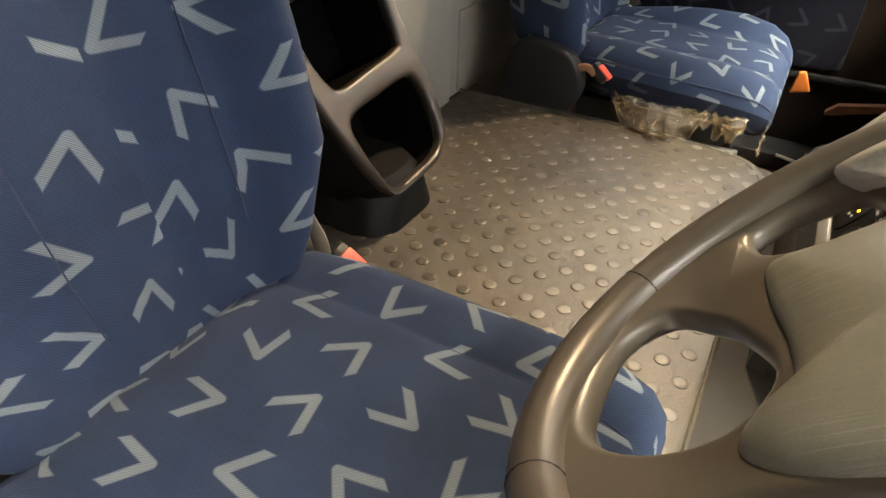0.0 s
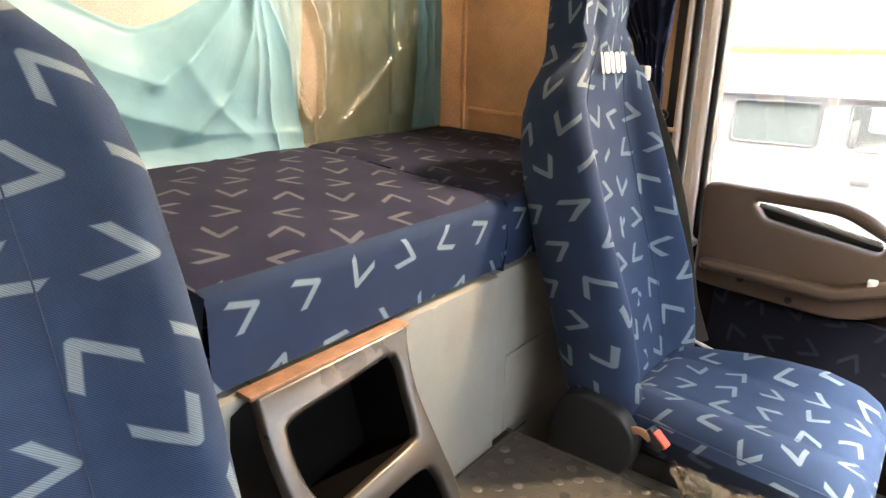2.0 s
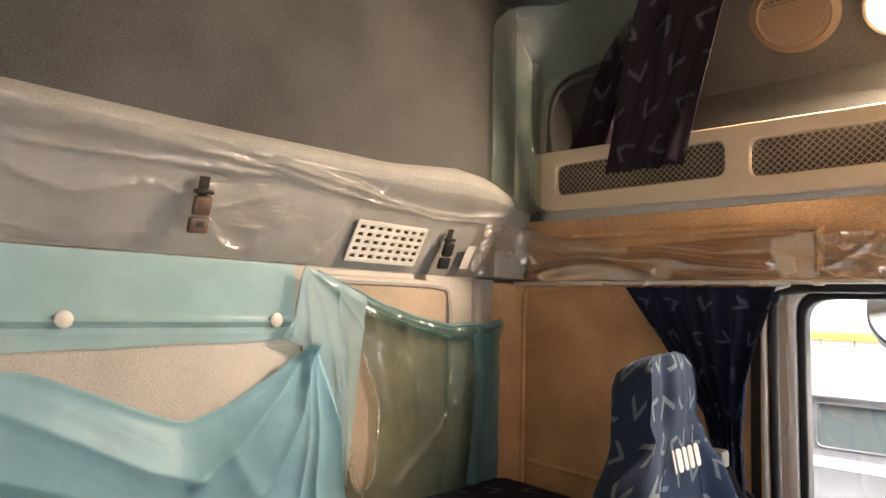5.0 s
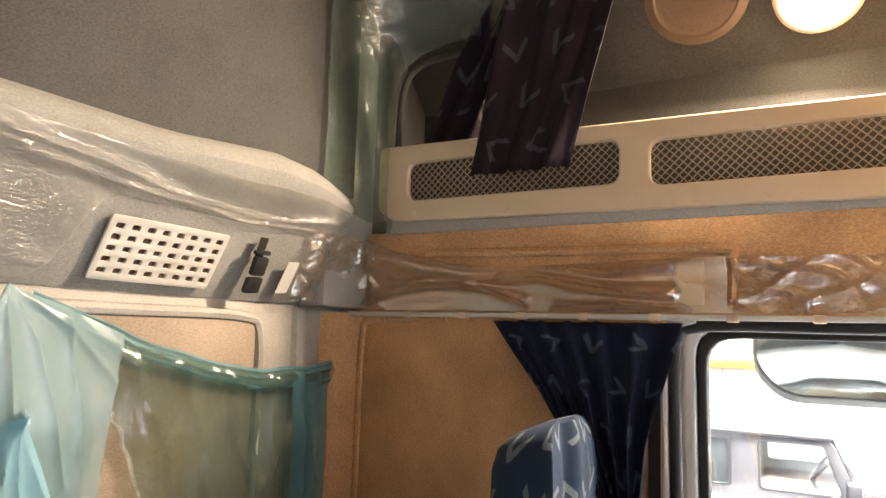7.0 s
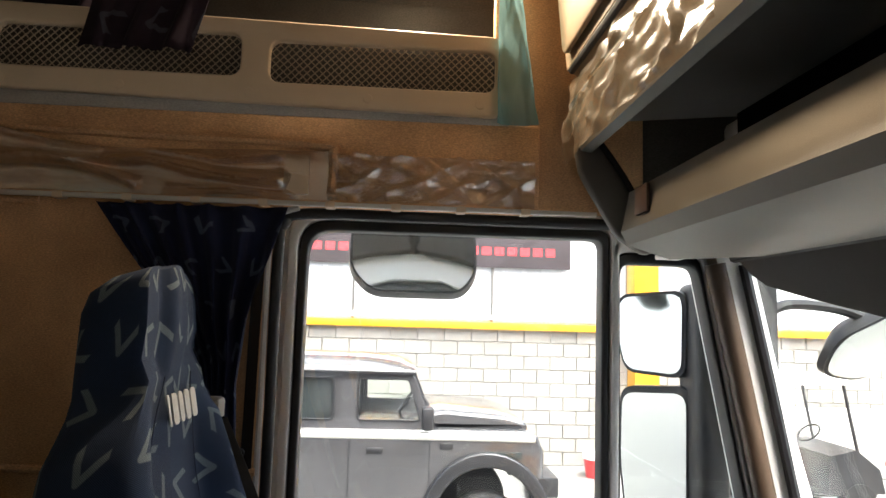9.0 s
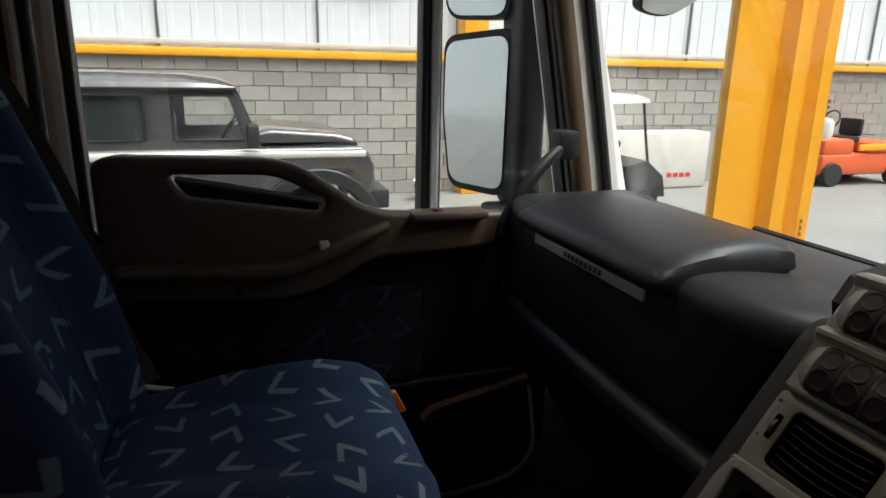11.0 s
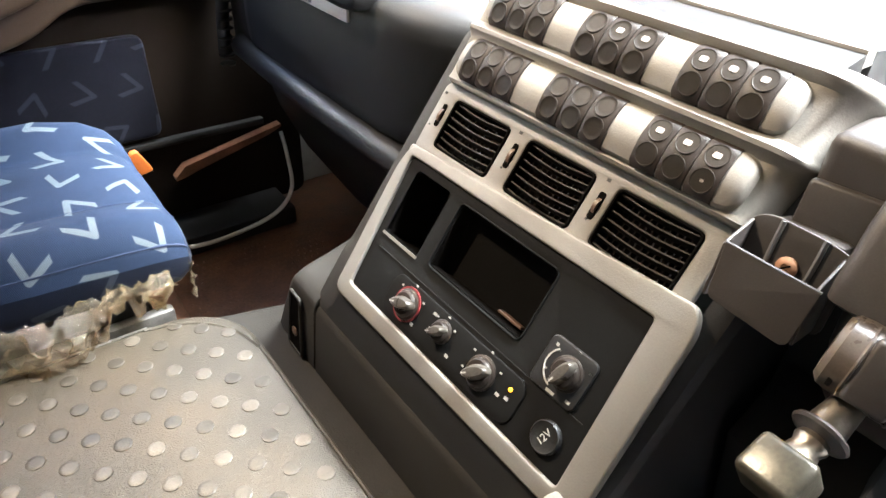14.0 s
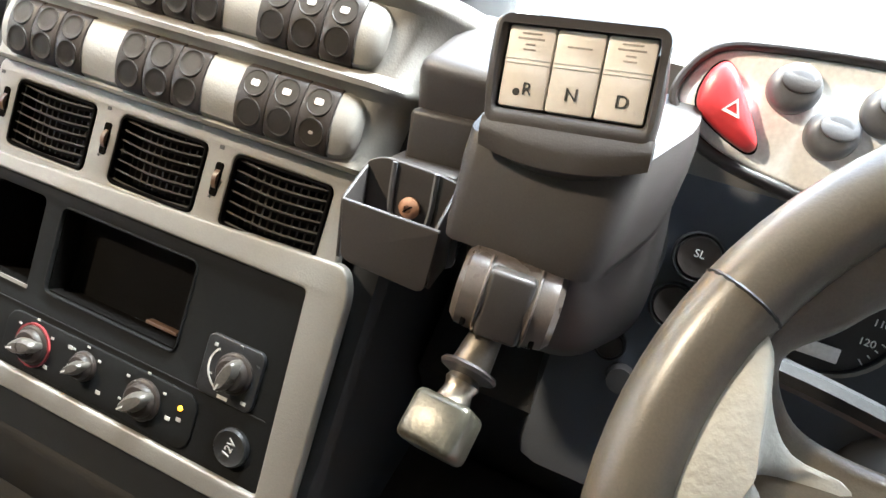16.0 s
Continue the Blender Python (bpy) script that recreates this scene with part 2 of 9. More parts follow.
def film(name, tint, body, see, gloss=0.25, rough=0.12, wrinkle=14.0, strength=0.8, patches=0.0, stretch=(1.0, 1.0, 1.0), turn=(0.0, 0.0, 0.0), crinkle=0.0):
    """Thin packing film: see-through by the given share, the rest milky, with a wrinkled sheen."""
    mat = bpy.data.materials.new(name)
    t, n, l, p = nodes_of(mat)
    n.remove(p)
    out = n["Material Output"]
    co = n.new("ShaderNodeTexCoord")
    a = n.new("ShaderNodeTexNoise")
    a.inputs["Scale"].default_value, a.inputs["Detail"].default_value, a.inputs["Distortion"].default_value = wrinkle, 4, 1.6
    mp = n.new("ShaderNodeMapping")
    mp.inputs["Scale"].default_value = stretch
    mp.inputs["Rotation"].default_value = [radians(k) for k in turn]
    l.new(co.outputs["Object"], mp.inputs["Vector"])
    l.new(mp.outputs[0], a.inputs["Vector"])
    bu = n.new("ShaderNodeBump")
    bu.inputs["Strength"].default_value, bu.inputs["Distance"].default_value = strength, 0.02
    height = a.outputs["Fac"]
    if crinkle:
        c = n.new("ShaderNodeTexVoronoi")
        c.feature, c.inputs["Scale"].default_value, c.inputs["Randomness"].default_value = "F1", wrinkle * 2.2, 1.0
        warp = n.new("ShaderNodeVectorMath")
        warp.operation = "MULTIPLY_ADD"
        warp.inputs[1].default_value = (0.35, 0.35, 0.35)
        l.new(a.outputs["Color"], warp.inputs[0])
        l.new(mp.outputs[0], warp.inputs[2])
        l.new(warp.outputs[0], c.inputs["Vector"])
        height = calc(n, l, "MULTIPLY_ADD", c.outputs["Distance"], crinkle, height)
    l.new(height, bu.inputs["Height"])
    tr = n.new("ShaderNodeBsdfTransparent")
    tr.inputs[0].default_value = (*tint, 1)
    di = n.new("ShaderNodeBsdfDiffuse")
    di.inputs[0].default_value = (*body, 1)
    tl = n.new("ShaderNodeBsdfTranslucent")
    tl.inputs[0].default_value = (*body, 1)
    mm = n.new("ShaderNodeMixShader")
    mm.inputs[0].default_value = 0.3
    l.new(di.outputs[0], mm.inputs[1])
    l.new(tl.outputs[0], mm.inputs[2])
    for s in (di, tl):
        l.new(bu.outputs[0], s.inputs["Normal"])
    m1 = n.new("ShaderNodeMixShader")
    if patches:
        b = n.new("ShaderNodeTexNoise")
        b.inputs["Scale"].default_value, b.inputs["Detail"].default_value = 3.5, 3
        l.new(co.outputs["Object"], b.inputs["Vector"])
        r = n.new("ShaderNodeMapRange")
        r.inputs["From Min"].default_value, r.inputs["From Max"].default_value = 0.35, 0.65
        r.inputs["To Min"].default_value, r.inputs["To Max"].default_value = 1 - see - patches, 1 - see + patches
        l.new(b.outputs["Fac"], r.inputs["Value"])
        l.new(r.outputs[0], m1.inputs[0])
    else:
        m1.inputs[0].default_value = 1 - see
    l.new(tr.outputs[0], m1.inputs[1])
    l.new(mm.outputs[0], m1.inputs[2])
    gl = n.new("ShaderNodeBsdfGlossy")
    gl.inputs["Roughness"].default_value = rough
    l.new(bu.outputs[0], gl.inputs["Normal"])
    m2 = n.new("ShaderNodeMixShader")
    fr = n.new("ShaderNodeLayerWeight")
    fr.inputs["Blend"].default_value = 0.3
    l.new(bu.outputs[0], fr.inputs["Normal"])
    l.new(calc(n, l, "MULTIPLY_ADD", calc(n, l, "POWER", fr.outputs["Facing"], 3.0), 0.15 + 0.4 * gloss, gloss * 0.3), m2.inputs[0])
    l.new(m1.outputs[0], m2.inputs[1])
    l.new(gl.outputs[0], m2.inputs[2])
    l.new(m2.outputs[0], out.inputs["Surface"])
    return mat


def pane_glass(name, tint=(0.96, 0.98, 0.97)):
    mat = bpy.data.materials.new(name)
    t, n, l, p = nodes_of(mat)
    n.remove(p)
    tr = n.new("ShaderNodeBsdfTransparent")
    tr.inputs[0].default_value = (*tint, 1)
    gl = n.new("ShaderNodeBsdfGlossy")
    gl.inputs["Roughness"].default_value = 0.02
    m = n.new("ShaderNodeMixShader")
    m.inputs[0].default_value = 0.05
    l.new(tr.outputs[0], m.inputs[1])
    l.new(gl.outputs[0], m.inputs[2])
    l.new(m.outputs[0], n["Material Output"].inputs["Surface"])
    return mat


M = dict(
    cloth=chevron_cloth("navy_cloth", (0.0205, 0.0335, 0.067), (0.155, 0.185, 0.202), cell=0.098, arm=0.53, width=0.060, theta=32),
    bunk_front=chevron_cloth("bunk_front_cloth", (0.014, 0.026, 0.060), (0.19, 0.24, 0.265), cell=0.130, arm=0.43, width=0.044, theta=32),
    bunk=chevron_cloth("bunk_cloth", (0.0110, 0.0115, 0.031), (0.088, 0.090, 0.106), cell=0.119, regular=True, grime=0.5, arm=0.50, width=0.050, theta=33),
    curtain=chevron_cloth("curtain_cloth", (0.020, 0.0125, 0.019), (0.066, 0.066, 0.082), cell=0.125, grime=0.3, arm=0.46, width=0.052, theta=32),
    # chevron cloth far darker than the seats': the lower door's shade is in it
    door_cloth_shaded=chevron_cloth("door_cloth_shaded", (0.0035, 0.004, 0.0085), (0.016, 0.019, 0.029), cell=0.11, arm=0.50, width=0.05, theta=32),
    # the curtain cloth again, bluer and brighter: window light is in the colour
    curtain_lit=chevron_cloth("window_lit_curtain_cloth", (0.0125, 0.0165, 0.044), (0.075, 0.095, 0.135), cell=0.105, arm=0.40, width=0.045, theta=32),
    fascia=surface("fascia_plastic", (0.0100, 0.0100, 0.0098), 0.65, vary=0.2, grain=600, bump=0.12, shine=0.05),
    dullred=surface("dull_red_ring", (0.16, 0.018, 0.020), 0.5, vary=0.2, big=60, bump=0.03),
    # taupe webbing darkened throughout: its lower half's shade is in the colour
    webbing=surface("shaded_taupe_webbing", (0.045, 0.040, 0.033), 0.8, vary=0.15, big=30, grain=700, bump=0.35, shine=0.1),
    taupe=surface("taupe_plastic", (0.21, 0.185, 0.145), 0.5, vary=0.1, grain=500, bump=0.08),
    panel=surface("door_panel_cloth", (0.018, 0.030, 0.066), 0.9),
    carpet=surface("brown_carpet", (0.57, 0.345, 0.180), 0.95, vary=0.34, big=5, grain=420, bump=0.5, fibre=True, shine=0.1),
    felt=surface("grey_felt", (0.275, 0.265, 0.245), 0.95, vary=0.24, big=4, grain=420, bump=0.5, fibre=True, shine=0.1),
    felt_light=surface("pale_felt", (0.43, 0.405, 0.37), 0.95, vary=0.20, big=4, grain=420, bump=0.5, fibre=True, shine=0.1),
    beige=surface("beige_carpet", (0.33, 0.265, 0.205), 0.95, vary=0.25, big=5, grain=420, bump=0.5, fibre=True, shine=0.1),
    keyhead=surface("key_plastic", (0.044, 0.040, 0.029), 0.32, 0.3, vary=0.5, big=45),
    # the seat cloth's print in about a third of its colours
    side_cloth=chevron_cloth("darker_seat_cloth", (0.0065, 0.010, 0.022), (0.035, 0.044, 0.058), cell=0.098, arm=0.53, width=0.060, theta=32),
    # grey felt darkened: the low light under the roof is in the colour
    felt_shaded=surface("shaded_grey_felt", (0.072, 0.069, 0.064), 0.95, vary=0.30, big=4, grain=420, bump=0.5, fibre=True, shine=0.1),
    rubber=surface("rubber_mat", (0.044, 0.038, 0.028), 0.38, vary=0.4, big=4, grain=420, bump=0.6, dirt=((0.064, 0.048, 0.030), 4, 0.50, 0.7)),
    stud=surface("worn_stud", (0.064, 0.056, 0.044), 0.36, vary=0.3, big=26, grain=300, bump=0.25, shine=0.4, island=0.45),
    buckle_red=surface("orange_red_button", (0.66, 0.075, 0.045), 0.4, vary=0.1, bump=0.03),
    tunnel=surface("tunnel_cover", (0.024, 0.022, 0.019), 0.7, vary=0.3, big=7, grain=300, bump=0.25, shine=0.15),
    foot=surface("footwell_vinyl", (0.17, 0.080, 0.045), 0.45, vary=0.5, big=14, grain=120, bump=0.5),
    switch=surface("switch_plastic", (0.024, 0.019, 0.016), 0.45, vary=0.2, grain=600, bump=0.08, shine=0.22),
    softgrey=surface("soft_grey_frame", (0.028, 0.026, 0.023), 0.65, vary=0.25, big=7, grain=600, bump=0.15, shine=0.15),
    base=surface("grey_panel", (0.215, 0.207, 0.178), 0.5, vary=0.16, big=4, grain=300, bump=0.12, dirt=((0.19, 0.15, 0.105), 6, 0.56, 0.5)),
    slate=surface("slate_plastic", (0.052, 0.057, 0.068), 0.55, vary=0.15, grain=600, bump=0.1, shine=0.25),
    pod=surface("pod_plastic", (0.036, 0.032, 0.030), 0.45, vary=0.2, grain=600, bump=0.08, shine=0.35),
    lockplastic=surface("lock_plastic", (0.070, 0.057, 0.048), 0.30, vary=0.3, big=50, grain=500, bump=0.06),
    print=surface("worn_print", (0.34, 0.33, 0.31), 0.6, vary=0.35, big=120, bump=0),
    worn=surface("worn_grip", (0.075, 0.068, 0.058), 0.30, 0.25, vary=0.5, big=60, grain=400, bump=0.1),
    dish=surface("switch_dish", (0.019, 0.016, 0.0135), 0.55, vary=0.25, big=60, grain=600, bump=0.06, shine=0.12),
    symbol=surface("worn_symbol", (0.30, 0.27, 0.24), 0.45, vary=0.4, big=300, bump=0),
    fin=surface("vent_fin", (0.050, 0.041, 0.033), 0.55, vary=0.2, bump=0.05, shine=0.25),
    knobgrey=surface("button_grey", (0.10, 0.10, 0.105), 0.32, vary=0.15, big=40, grain=500, bump=0.05),
    dark=surface("dark_plastic", (0.0155, 0.0155, 0.0155), 0.52, vary=0.2, grain=600, bump=0.12, shine=0.2),
    black=surface("black_plastic", (0.017, 0.017, 0.017), 0.45, vary=0.2, grain=400, bump=0.12, shine=0.3),
    soft=surface("soft_black", (0.016, 0.016, 0.0165), 0.42, vary=0.2, grain=500, bump=0.2, shine=0.35),
    hole=surface("black_inside", (0.0050, 0.0047, 0.0044), 0.95, grain=200, shine=0.0),
    cubby_black=surface("cubby_black_plastic", (0.0065, 0.0062, 0.0058), 0.55, vary=0.2, big=9, grain=400, bump=0.12, shine=0.12),
    wheel=surface("wheel_plastic", (0.074, 0.064, 0.050), 0.33, vary=0.25, big=9, grain=700, bump=0.07),
    # scratched grey plastic, paled further to paint the spoke's highlight
    inlay=surface("highlit_inlay_plastic", (0.37, 0.37, 0.345), 0.40, 0.15, vary=0.12, big=30, grain=220, bump=0.3, dirt=((0.46, 0.455, 0.43), 60, 0.58, 0.5)),
    hub=surface("hub_plastic", (0.160, 0.166, 0.138), 0.40, vary=0.22, big=7, grain=600, bump=0.10, scratch=(0.33, 0.32, 0.29)),
    slat=surface("vent_slat", (0.016, 0.013, 0.011), 0.6, grain=500, bump=0.05, shine=0.14),
    trim=surface("silver_trim", (0.178, 0.168, 0.150), 0.52, 0.2, vary=0.12, big=5, grain=500, bump=0.15, dirt=((0.22, 0.19, 0.145), 9, 0.58, 0.45)),
    cream=surface("cream_plastic", (0.62, 0.49, 0.34), 0.42, vary=0.08, big=4, grain=400, bump=0.12),
    locker=surface("locker_plastic", (0.34, 0.25, 0.155), 0.5, vary=0.10, big=4, grain=400, bump=0.12),
    pale=surface("pale_plastic", (0.53, 0.51, 0.47), 0.45, vary=0.08, grain=400, bump=0.1),
    cubby=surface("cubby_plastic", (0.040, 0.033, 0.025), 0.30, 0.15, vary=0.22, big=6, grain=450, bump=0.12),
    door=surface("door_plastic", (0.086, 0.056, 0.034), 0.46, vary=0.2, big=6, grain=450, bump=0.30),
    # door plastic several times darker, with the lower door's shade coloured in
    door_low_shaded=surface("shaded_lower_door", (0.0120, 0.0088, 0.0066), 0.8, vary=0.25, big=6, grain=400, bump=0.2, shine=0.06),
    white=surface("cab_paint", (0.74, 0.74, 0.72), 0.3, vary=0.06, coat=0.4, bump=0.03),
    seal=surface("rubber_seal", (0.015, 0.015, 0.016), 0.5, bump=0.1),
    mesh=surface("mesh_wire", (0.42, 0.34, 0.24), 0.4, 0.4, grain=300),
    red=surface("red_plastic", (0.52, 0.036, 0.040), 0.35, vary=0.1, bump=0.03, coat=0.2),
    chrome=surface("worn_metal", (0.22, 0.195, 0.16), 0.34, 0.9, vary=0.2, big=40, grain=300),
    steel=surface("dull_steel", (0.30, 0.29, 0.27), 0.42, 0.8, vary=0.25, big=30, grain=250),
    speaker=surface("speaker_plastic", (0.15, 0.095, 0.058), 0.5, vary=0.15),
    brown=surface("brown_clip", (0.10, 0.06, 0.04), 0.45),
    amber=surface("orange_plastic", (0.50, 0.14, 0.025), 0.5),
    belt=surface("belt_webbing", (0.030, 0.027, 0.024), 0.8, grain=500, bump=0.3, shine=0.1),
    rust=surface("rusty_bracket", (0.24, 0.125, 0.07), 0.6, vary=0.4, big=40),
    thread=surface("white_thread", (0.55, 0.54, 0.51), 0.85, vary=0.15, big=40, grain=500, bump=0.4, shine=0.2),
    paint=surface("white_print", (0.75, 0.75, 0.74), 0.6, bump=0),
    ink=surface("black_print", (0.02, 0.02, 0.02), 0.6, bump=0),
    keys=surface("ivory_button", (0.60, 0.56, 0.51), 0.4, vary=0.06, bump=0.05),
    taut=film("taut_teal_film", (0.66, 0.90, 0.96), (0.46, 0.64, 0.69), 0.46, 0.10, 0.35, 5.0, 0.20, 0.08),
    teal=film("teal_film", (0.55, 0.84, 0.94), (0.31, 0.54, 0.65), 0.27, 0.06, 0.38, 7.0, 0.16, 0.10, (1, 1.0, 0.5), (25, 0, 0), 0.03),
    fanned=film("thin_teal_film", (0.72, 0.91, 0.95), (0.44, 0.61, 0.66), 0.56, 0.28, 0.26, 7.0, 0.25, 0.12, (1, 1.0, 0.5), (-25, 0, 0), 0.06),
    deep=film("deep_teal_film", (0.55, 0.82, 0.88), (0.19, 0.38, 0.45), 0.46, 0.10, 0.40, 9.0, 0.30, 0.12, (1, 1.0, 0.5), (15, 0, 0), 0.10),
    murky=film("murky_film", (0.72, 0.77, 0.68), (0.17, 0.26, 0.25), 0.70, 0.28, 0.20, 7.0, 0.40, 0.18, (1, 1.5, 0.5), (-25, 0, 0), 0.08),
    green=film("green_film", (0.84, 0.90, 0.82), (0.23, 0.30, 0.25), 0.75, 0.30, 0.22, 10.0, 0.5, 0.12, (1, 0.6, 1.2), (30, 0, 0), 0.2),
    clear=film("clear_film", (0.96, 0.95, 0.93), (0.62, 0.60, 0.57), 0.80, 0.34, 0.27, 12.0, 0.60, 0.12, (0.5, 0.45, 1.3), (24, 20, 0), 0.32),
    crumpled=film("crumpled_clear_film", (0.96, 0.92, 0.86), (0.70, 0.60, 0.48), 0.86, 1.0, 0.14, 12.0, 0.35, 0.08, (1, 1, 1), (20, 15, 30), 0.14),
    golden=film("golden_clear_film", (0.90, 0.80, 0.66), (0.66, 0.52, 0.36), 0.74, 1.0, 0.20, 5.0, 0.22, 0.14, (0.9, 1, 1.0), (0, 25, 0), 0.04),
    torn=film("torn_film", (0.93, 0.85, 0.70), (0.56, 0.46, 0.31), 0.76, 0.60, 0.12, 20.0, 0.8, 0.0, (1, 1, 1), (0, 0, 0), 0.4),
    glass=pane_glass("window_glass"),
    mirror=surface("mirror_glass", (0.55, 0.57, 0.56), 0.03, 1.0, vary=0.02, bump=0),
    lens=glow("lamp_lens", (1.0, 0.78, 0.5), 6.0),
    led=glow("amber_led", (1.0, 0.36, 0.01), 0.25),
    concrete=surface("workshop_floor", (0.20, 0.195, 0.185), 0.6, vary=0.18, big=0.7, grain=60, bump=0.2, dirt=((0.2, 0.19, 0.17), 1.3, 0.55, 0.5)),
    block=surface("concrete_block", (0.29, 0.275, 0.25), 0.9, vary=0.2, big=6, grain=90, bump=0.6, per_piece=0.14),
    mortar=surface("mortar", (0.46, 0.44, 0.40), 0.95, vary=0.1, grain=80, bump=0.4),
    # dark sheet for the unseen slab and wall that block light
    blocker=surface("dark_blocker", (0.10, 0.10, 0.105), 0.6, vary=0.1, big=1.0, bump=0.02),
    sheet=surface("white_cladding", (0.66, 0.68, 0.70), 0.45, vary=0.05, big=1.0, bump=0.02),
    yellow=surface("yellow_paint", (0.80, 0.37, 0.015), 0.4, vary=0.08, big=2, grain=80, bump=0.06, dirt=((0.5, 0.22, 0.02), 3, 0.6, 0.4)),
    banner=surface("banner_cloth", (0.055, 0.045, 0.05), 0.7, vary=0.2, big=2, bump=0.05),
    red_ink=surface("red_print", (0.55, 0.05, 0.06), 0.7, bump=0),
    gold_ink=surface("gold_print", (0.62, 0.50, 0.18), 0.7, bump=0),
    car=surface("grey_car_paint", (0.075, 0.073, 0.076), 0.22, 0.3, vary=0.08, big=2, grain=8, bump=0, coat=0.8),
    carblack=surface("car_black", (0.02, 0.02, 0.022), 0.4),
    tyre=surface("tyre_rubber", (0.02, 0.02, 0.02), 0.8, grain=100, bump=0.4),
    darkglass=surface("dark_glass", (0.03, 0.035, 0.035), 0.05, vary=0.05, grain=8, bump=0, coat=0.5),
    orange=surface("orange_paint", (0.60, 0.105, 0.03), 0.4, vary=0.12, big=3, dirt=((0.2, 0.06, 0.03), 6, 0.6, 0.5)),
    gauge=surface("gauge_face", (0.01, 0.01, 0.011), 0.5, bump=0),
    stain=surface("dark_felt", (0.06, 0.055, 0.05), 0.95, grain=400, bump=0.3),
)


# ---------------------------------------------------------------- mesh helpers
def bm_new():
    b = bmesh.new()
    b.loops.layers.uv.new("UVMap")
    return b


def finish(name, bm, mat, smooth=True):
    me = bpy.data.meshes.new(name)
    bm.normal_update()
    bm.to_mesh(me)
    bm.free()
    if smooth:
        me.polygons.foreach_set("use_smooth", [True] * len(me.polygons))
        me.set_sharp_from_angle(angle=radians(38))
    me.materials.append(M[mat])
    return new(name, me)


def thing(name, loc, label, category, group="", kind=""):
    ob = new(name)
    ob.location = loc
    ob.empty_display_size = 0.05
    return tagged(ob, label, category, group, kind)


def part(name, bm, mat, parent=None, label="", smooth=True, kind=""):
    ob = finish(name, bm, mat, smooth)
    if parent is not None:
        ob.parent = parent
        if parent.data is None:
            ob.matrix_parent_inverse = Matrix.Translation(parent.location).inverted()
    return tagged(ob, label, kind=kind)


def solid(name, bm, mat, label, category, group="", kind="", smooth=True):
    return tagged(finish(name, bm, mat, smooth), label, category, group, kind)


def box_uv(bm, faces=None):
    """UV in metres, by each face's main direction."""
    uv = bm.loops.layers.uv.verify()
    bm.normal_update()
    for f in faces or bm.faces:
        a = max(range(3), key=lambda i: abs(f.normal[i]))
        for lp in f.loops:
            c = lp.vert.co
            lp[uv].uv = ((c.y, c.z), (c.x, c.z), (c.x, c.y))[a]


def rbox(x0, x1, y0, y1, z0, z1, r=0.006, seg=2, m=None, bm=None):
    """A box with rounded edges between the given limits, then moved by m."""
    b = bm or bm_new()
    made = bmesh.ops.create_cube(b, size=1.0)["verts"]
    for v in made:
        v.co = ((x0 + x1) / 2 + v.co.x * (x1 - x0), (y0 + y1) / 2 + v.co.y * (y1 - y0), (z0 + z1) / 2 + v.co.z * (z1 - z0))
    r = min(r, 0.49 * min(abs(x1 - x0), abs(y1 - y0), abs(z1 - z0)))
    faces = {f for v in made for f in v.link_faces}
    if r > 0:
        edges = list({e for v in made for e in v.link_edges})
        res = bmesh.ops.bevel(b, geom=edges, offset=r, segments=seg, affect="EDGES", profile=0.5)
        faces = set(res["faces"]) | {f for f in faces if f.is_valid}
        made = list({v for f in faces for v in f.verts})
    if m is not None:
        for v in made:
            v.co = m @ v.co
    box_uv(b, list(faces))
    return b


def loft(sections, bm=None, closed=True, caps=True, uv0=(0.0, 0.0)):
    """A skin over loops of equal count, UV in metres along and around."""
    b = bm or bm_new()
    uv = b.loops.layers.uv.verify()
    rings = [[b.verts.new(p) for p in s] for s in sections]
    n = len(sections[0])
    mid = sections[len(sections) // 2]
    around = [0.0]
    for i in range(n):
        around.append(around[-1] + (Vector(mid[(i + 1) % n]) - Vector(mid[i])).length)
    along = [0.0]
    for a, c in zip(sections, sections[1:]):
        along.append(along[-1] + sum((Vector(p) - Vector(q)).length for p, q in zip(a, c)) / n)
    for i in range(len(rings) - 1):
        for j in range(n if closed else n - 1):
            k = (j + 1) % n
            f = b.faces.new((rings[i][j], rings[i][k], rings[i + 1][k], rings[i + 1][j]))
            for lp, (u, v) in zip(f.loops, ((j, i), (j + 1, i), (j + 1, i + 1), (j, i + 1))):
                lp[uv].uv = (around[u] + uv0[0], along[v] + uv0[1])
    if caps and closed:
        f0 = b.faces.new(list(reversed(rings[0])))
        f1 = b.faces.new(rings[-1])
        box_uv(b, [f0, f1])
    bmesh.ops.recalc_face_normals(b, faces=b.faces)
    return b


def smooth_loop(pts, n, closed=True):
    """n points along a Catmull-Rom curve through pts."""
    p = [Vector(q) for q in pts]
    k = len(p)
    out = []
    span = k if closed else k - 1
    for i in range(n):
        s = i * span / (n if closed else n - 1)
        a = min(int(s), span - 1)
        t = s - a
        if closed:
            q = [p[(a + d) % k] for d in (-1, 0, 1, 2)]
        else:
            q = [p[min(max(a + d, 0), k - 1)] for d in (-1, 0, 1, 2)]
        out.append(0.5 * ((2 * q[1]) + (q[2] - q[0]) * t + (2 * q[0] - 5 * q[1] + 4 * q[2] - q[3]) * t * t + (3 * q[1] - q[0] - 3 * q[2] + q[3]) * t**3))
    return out


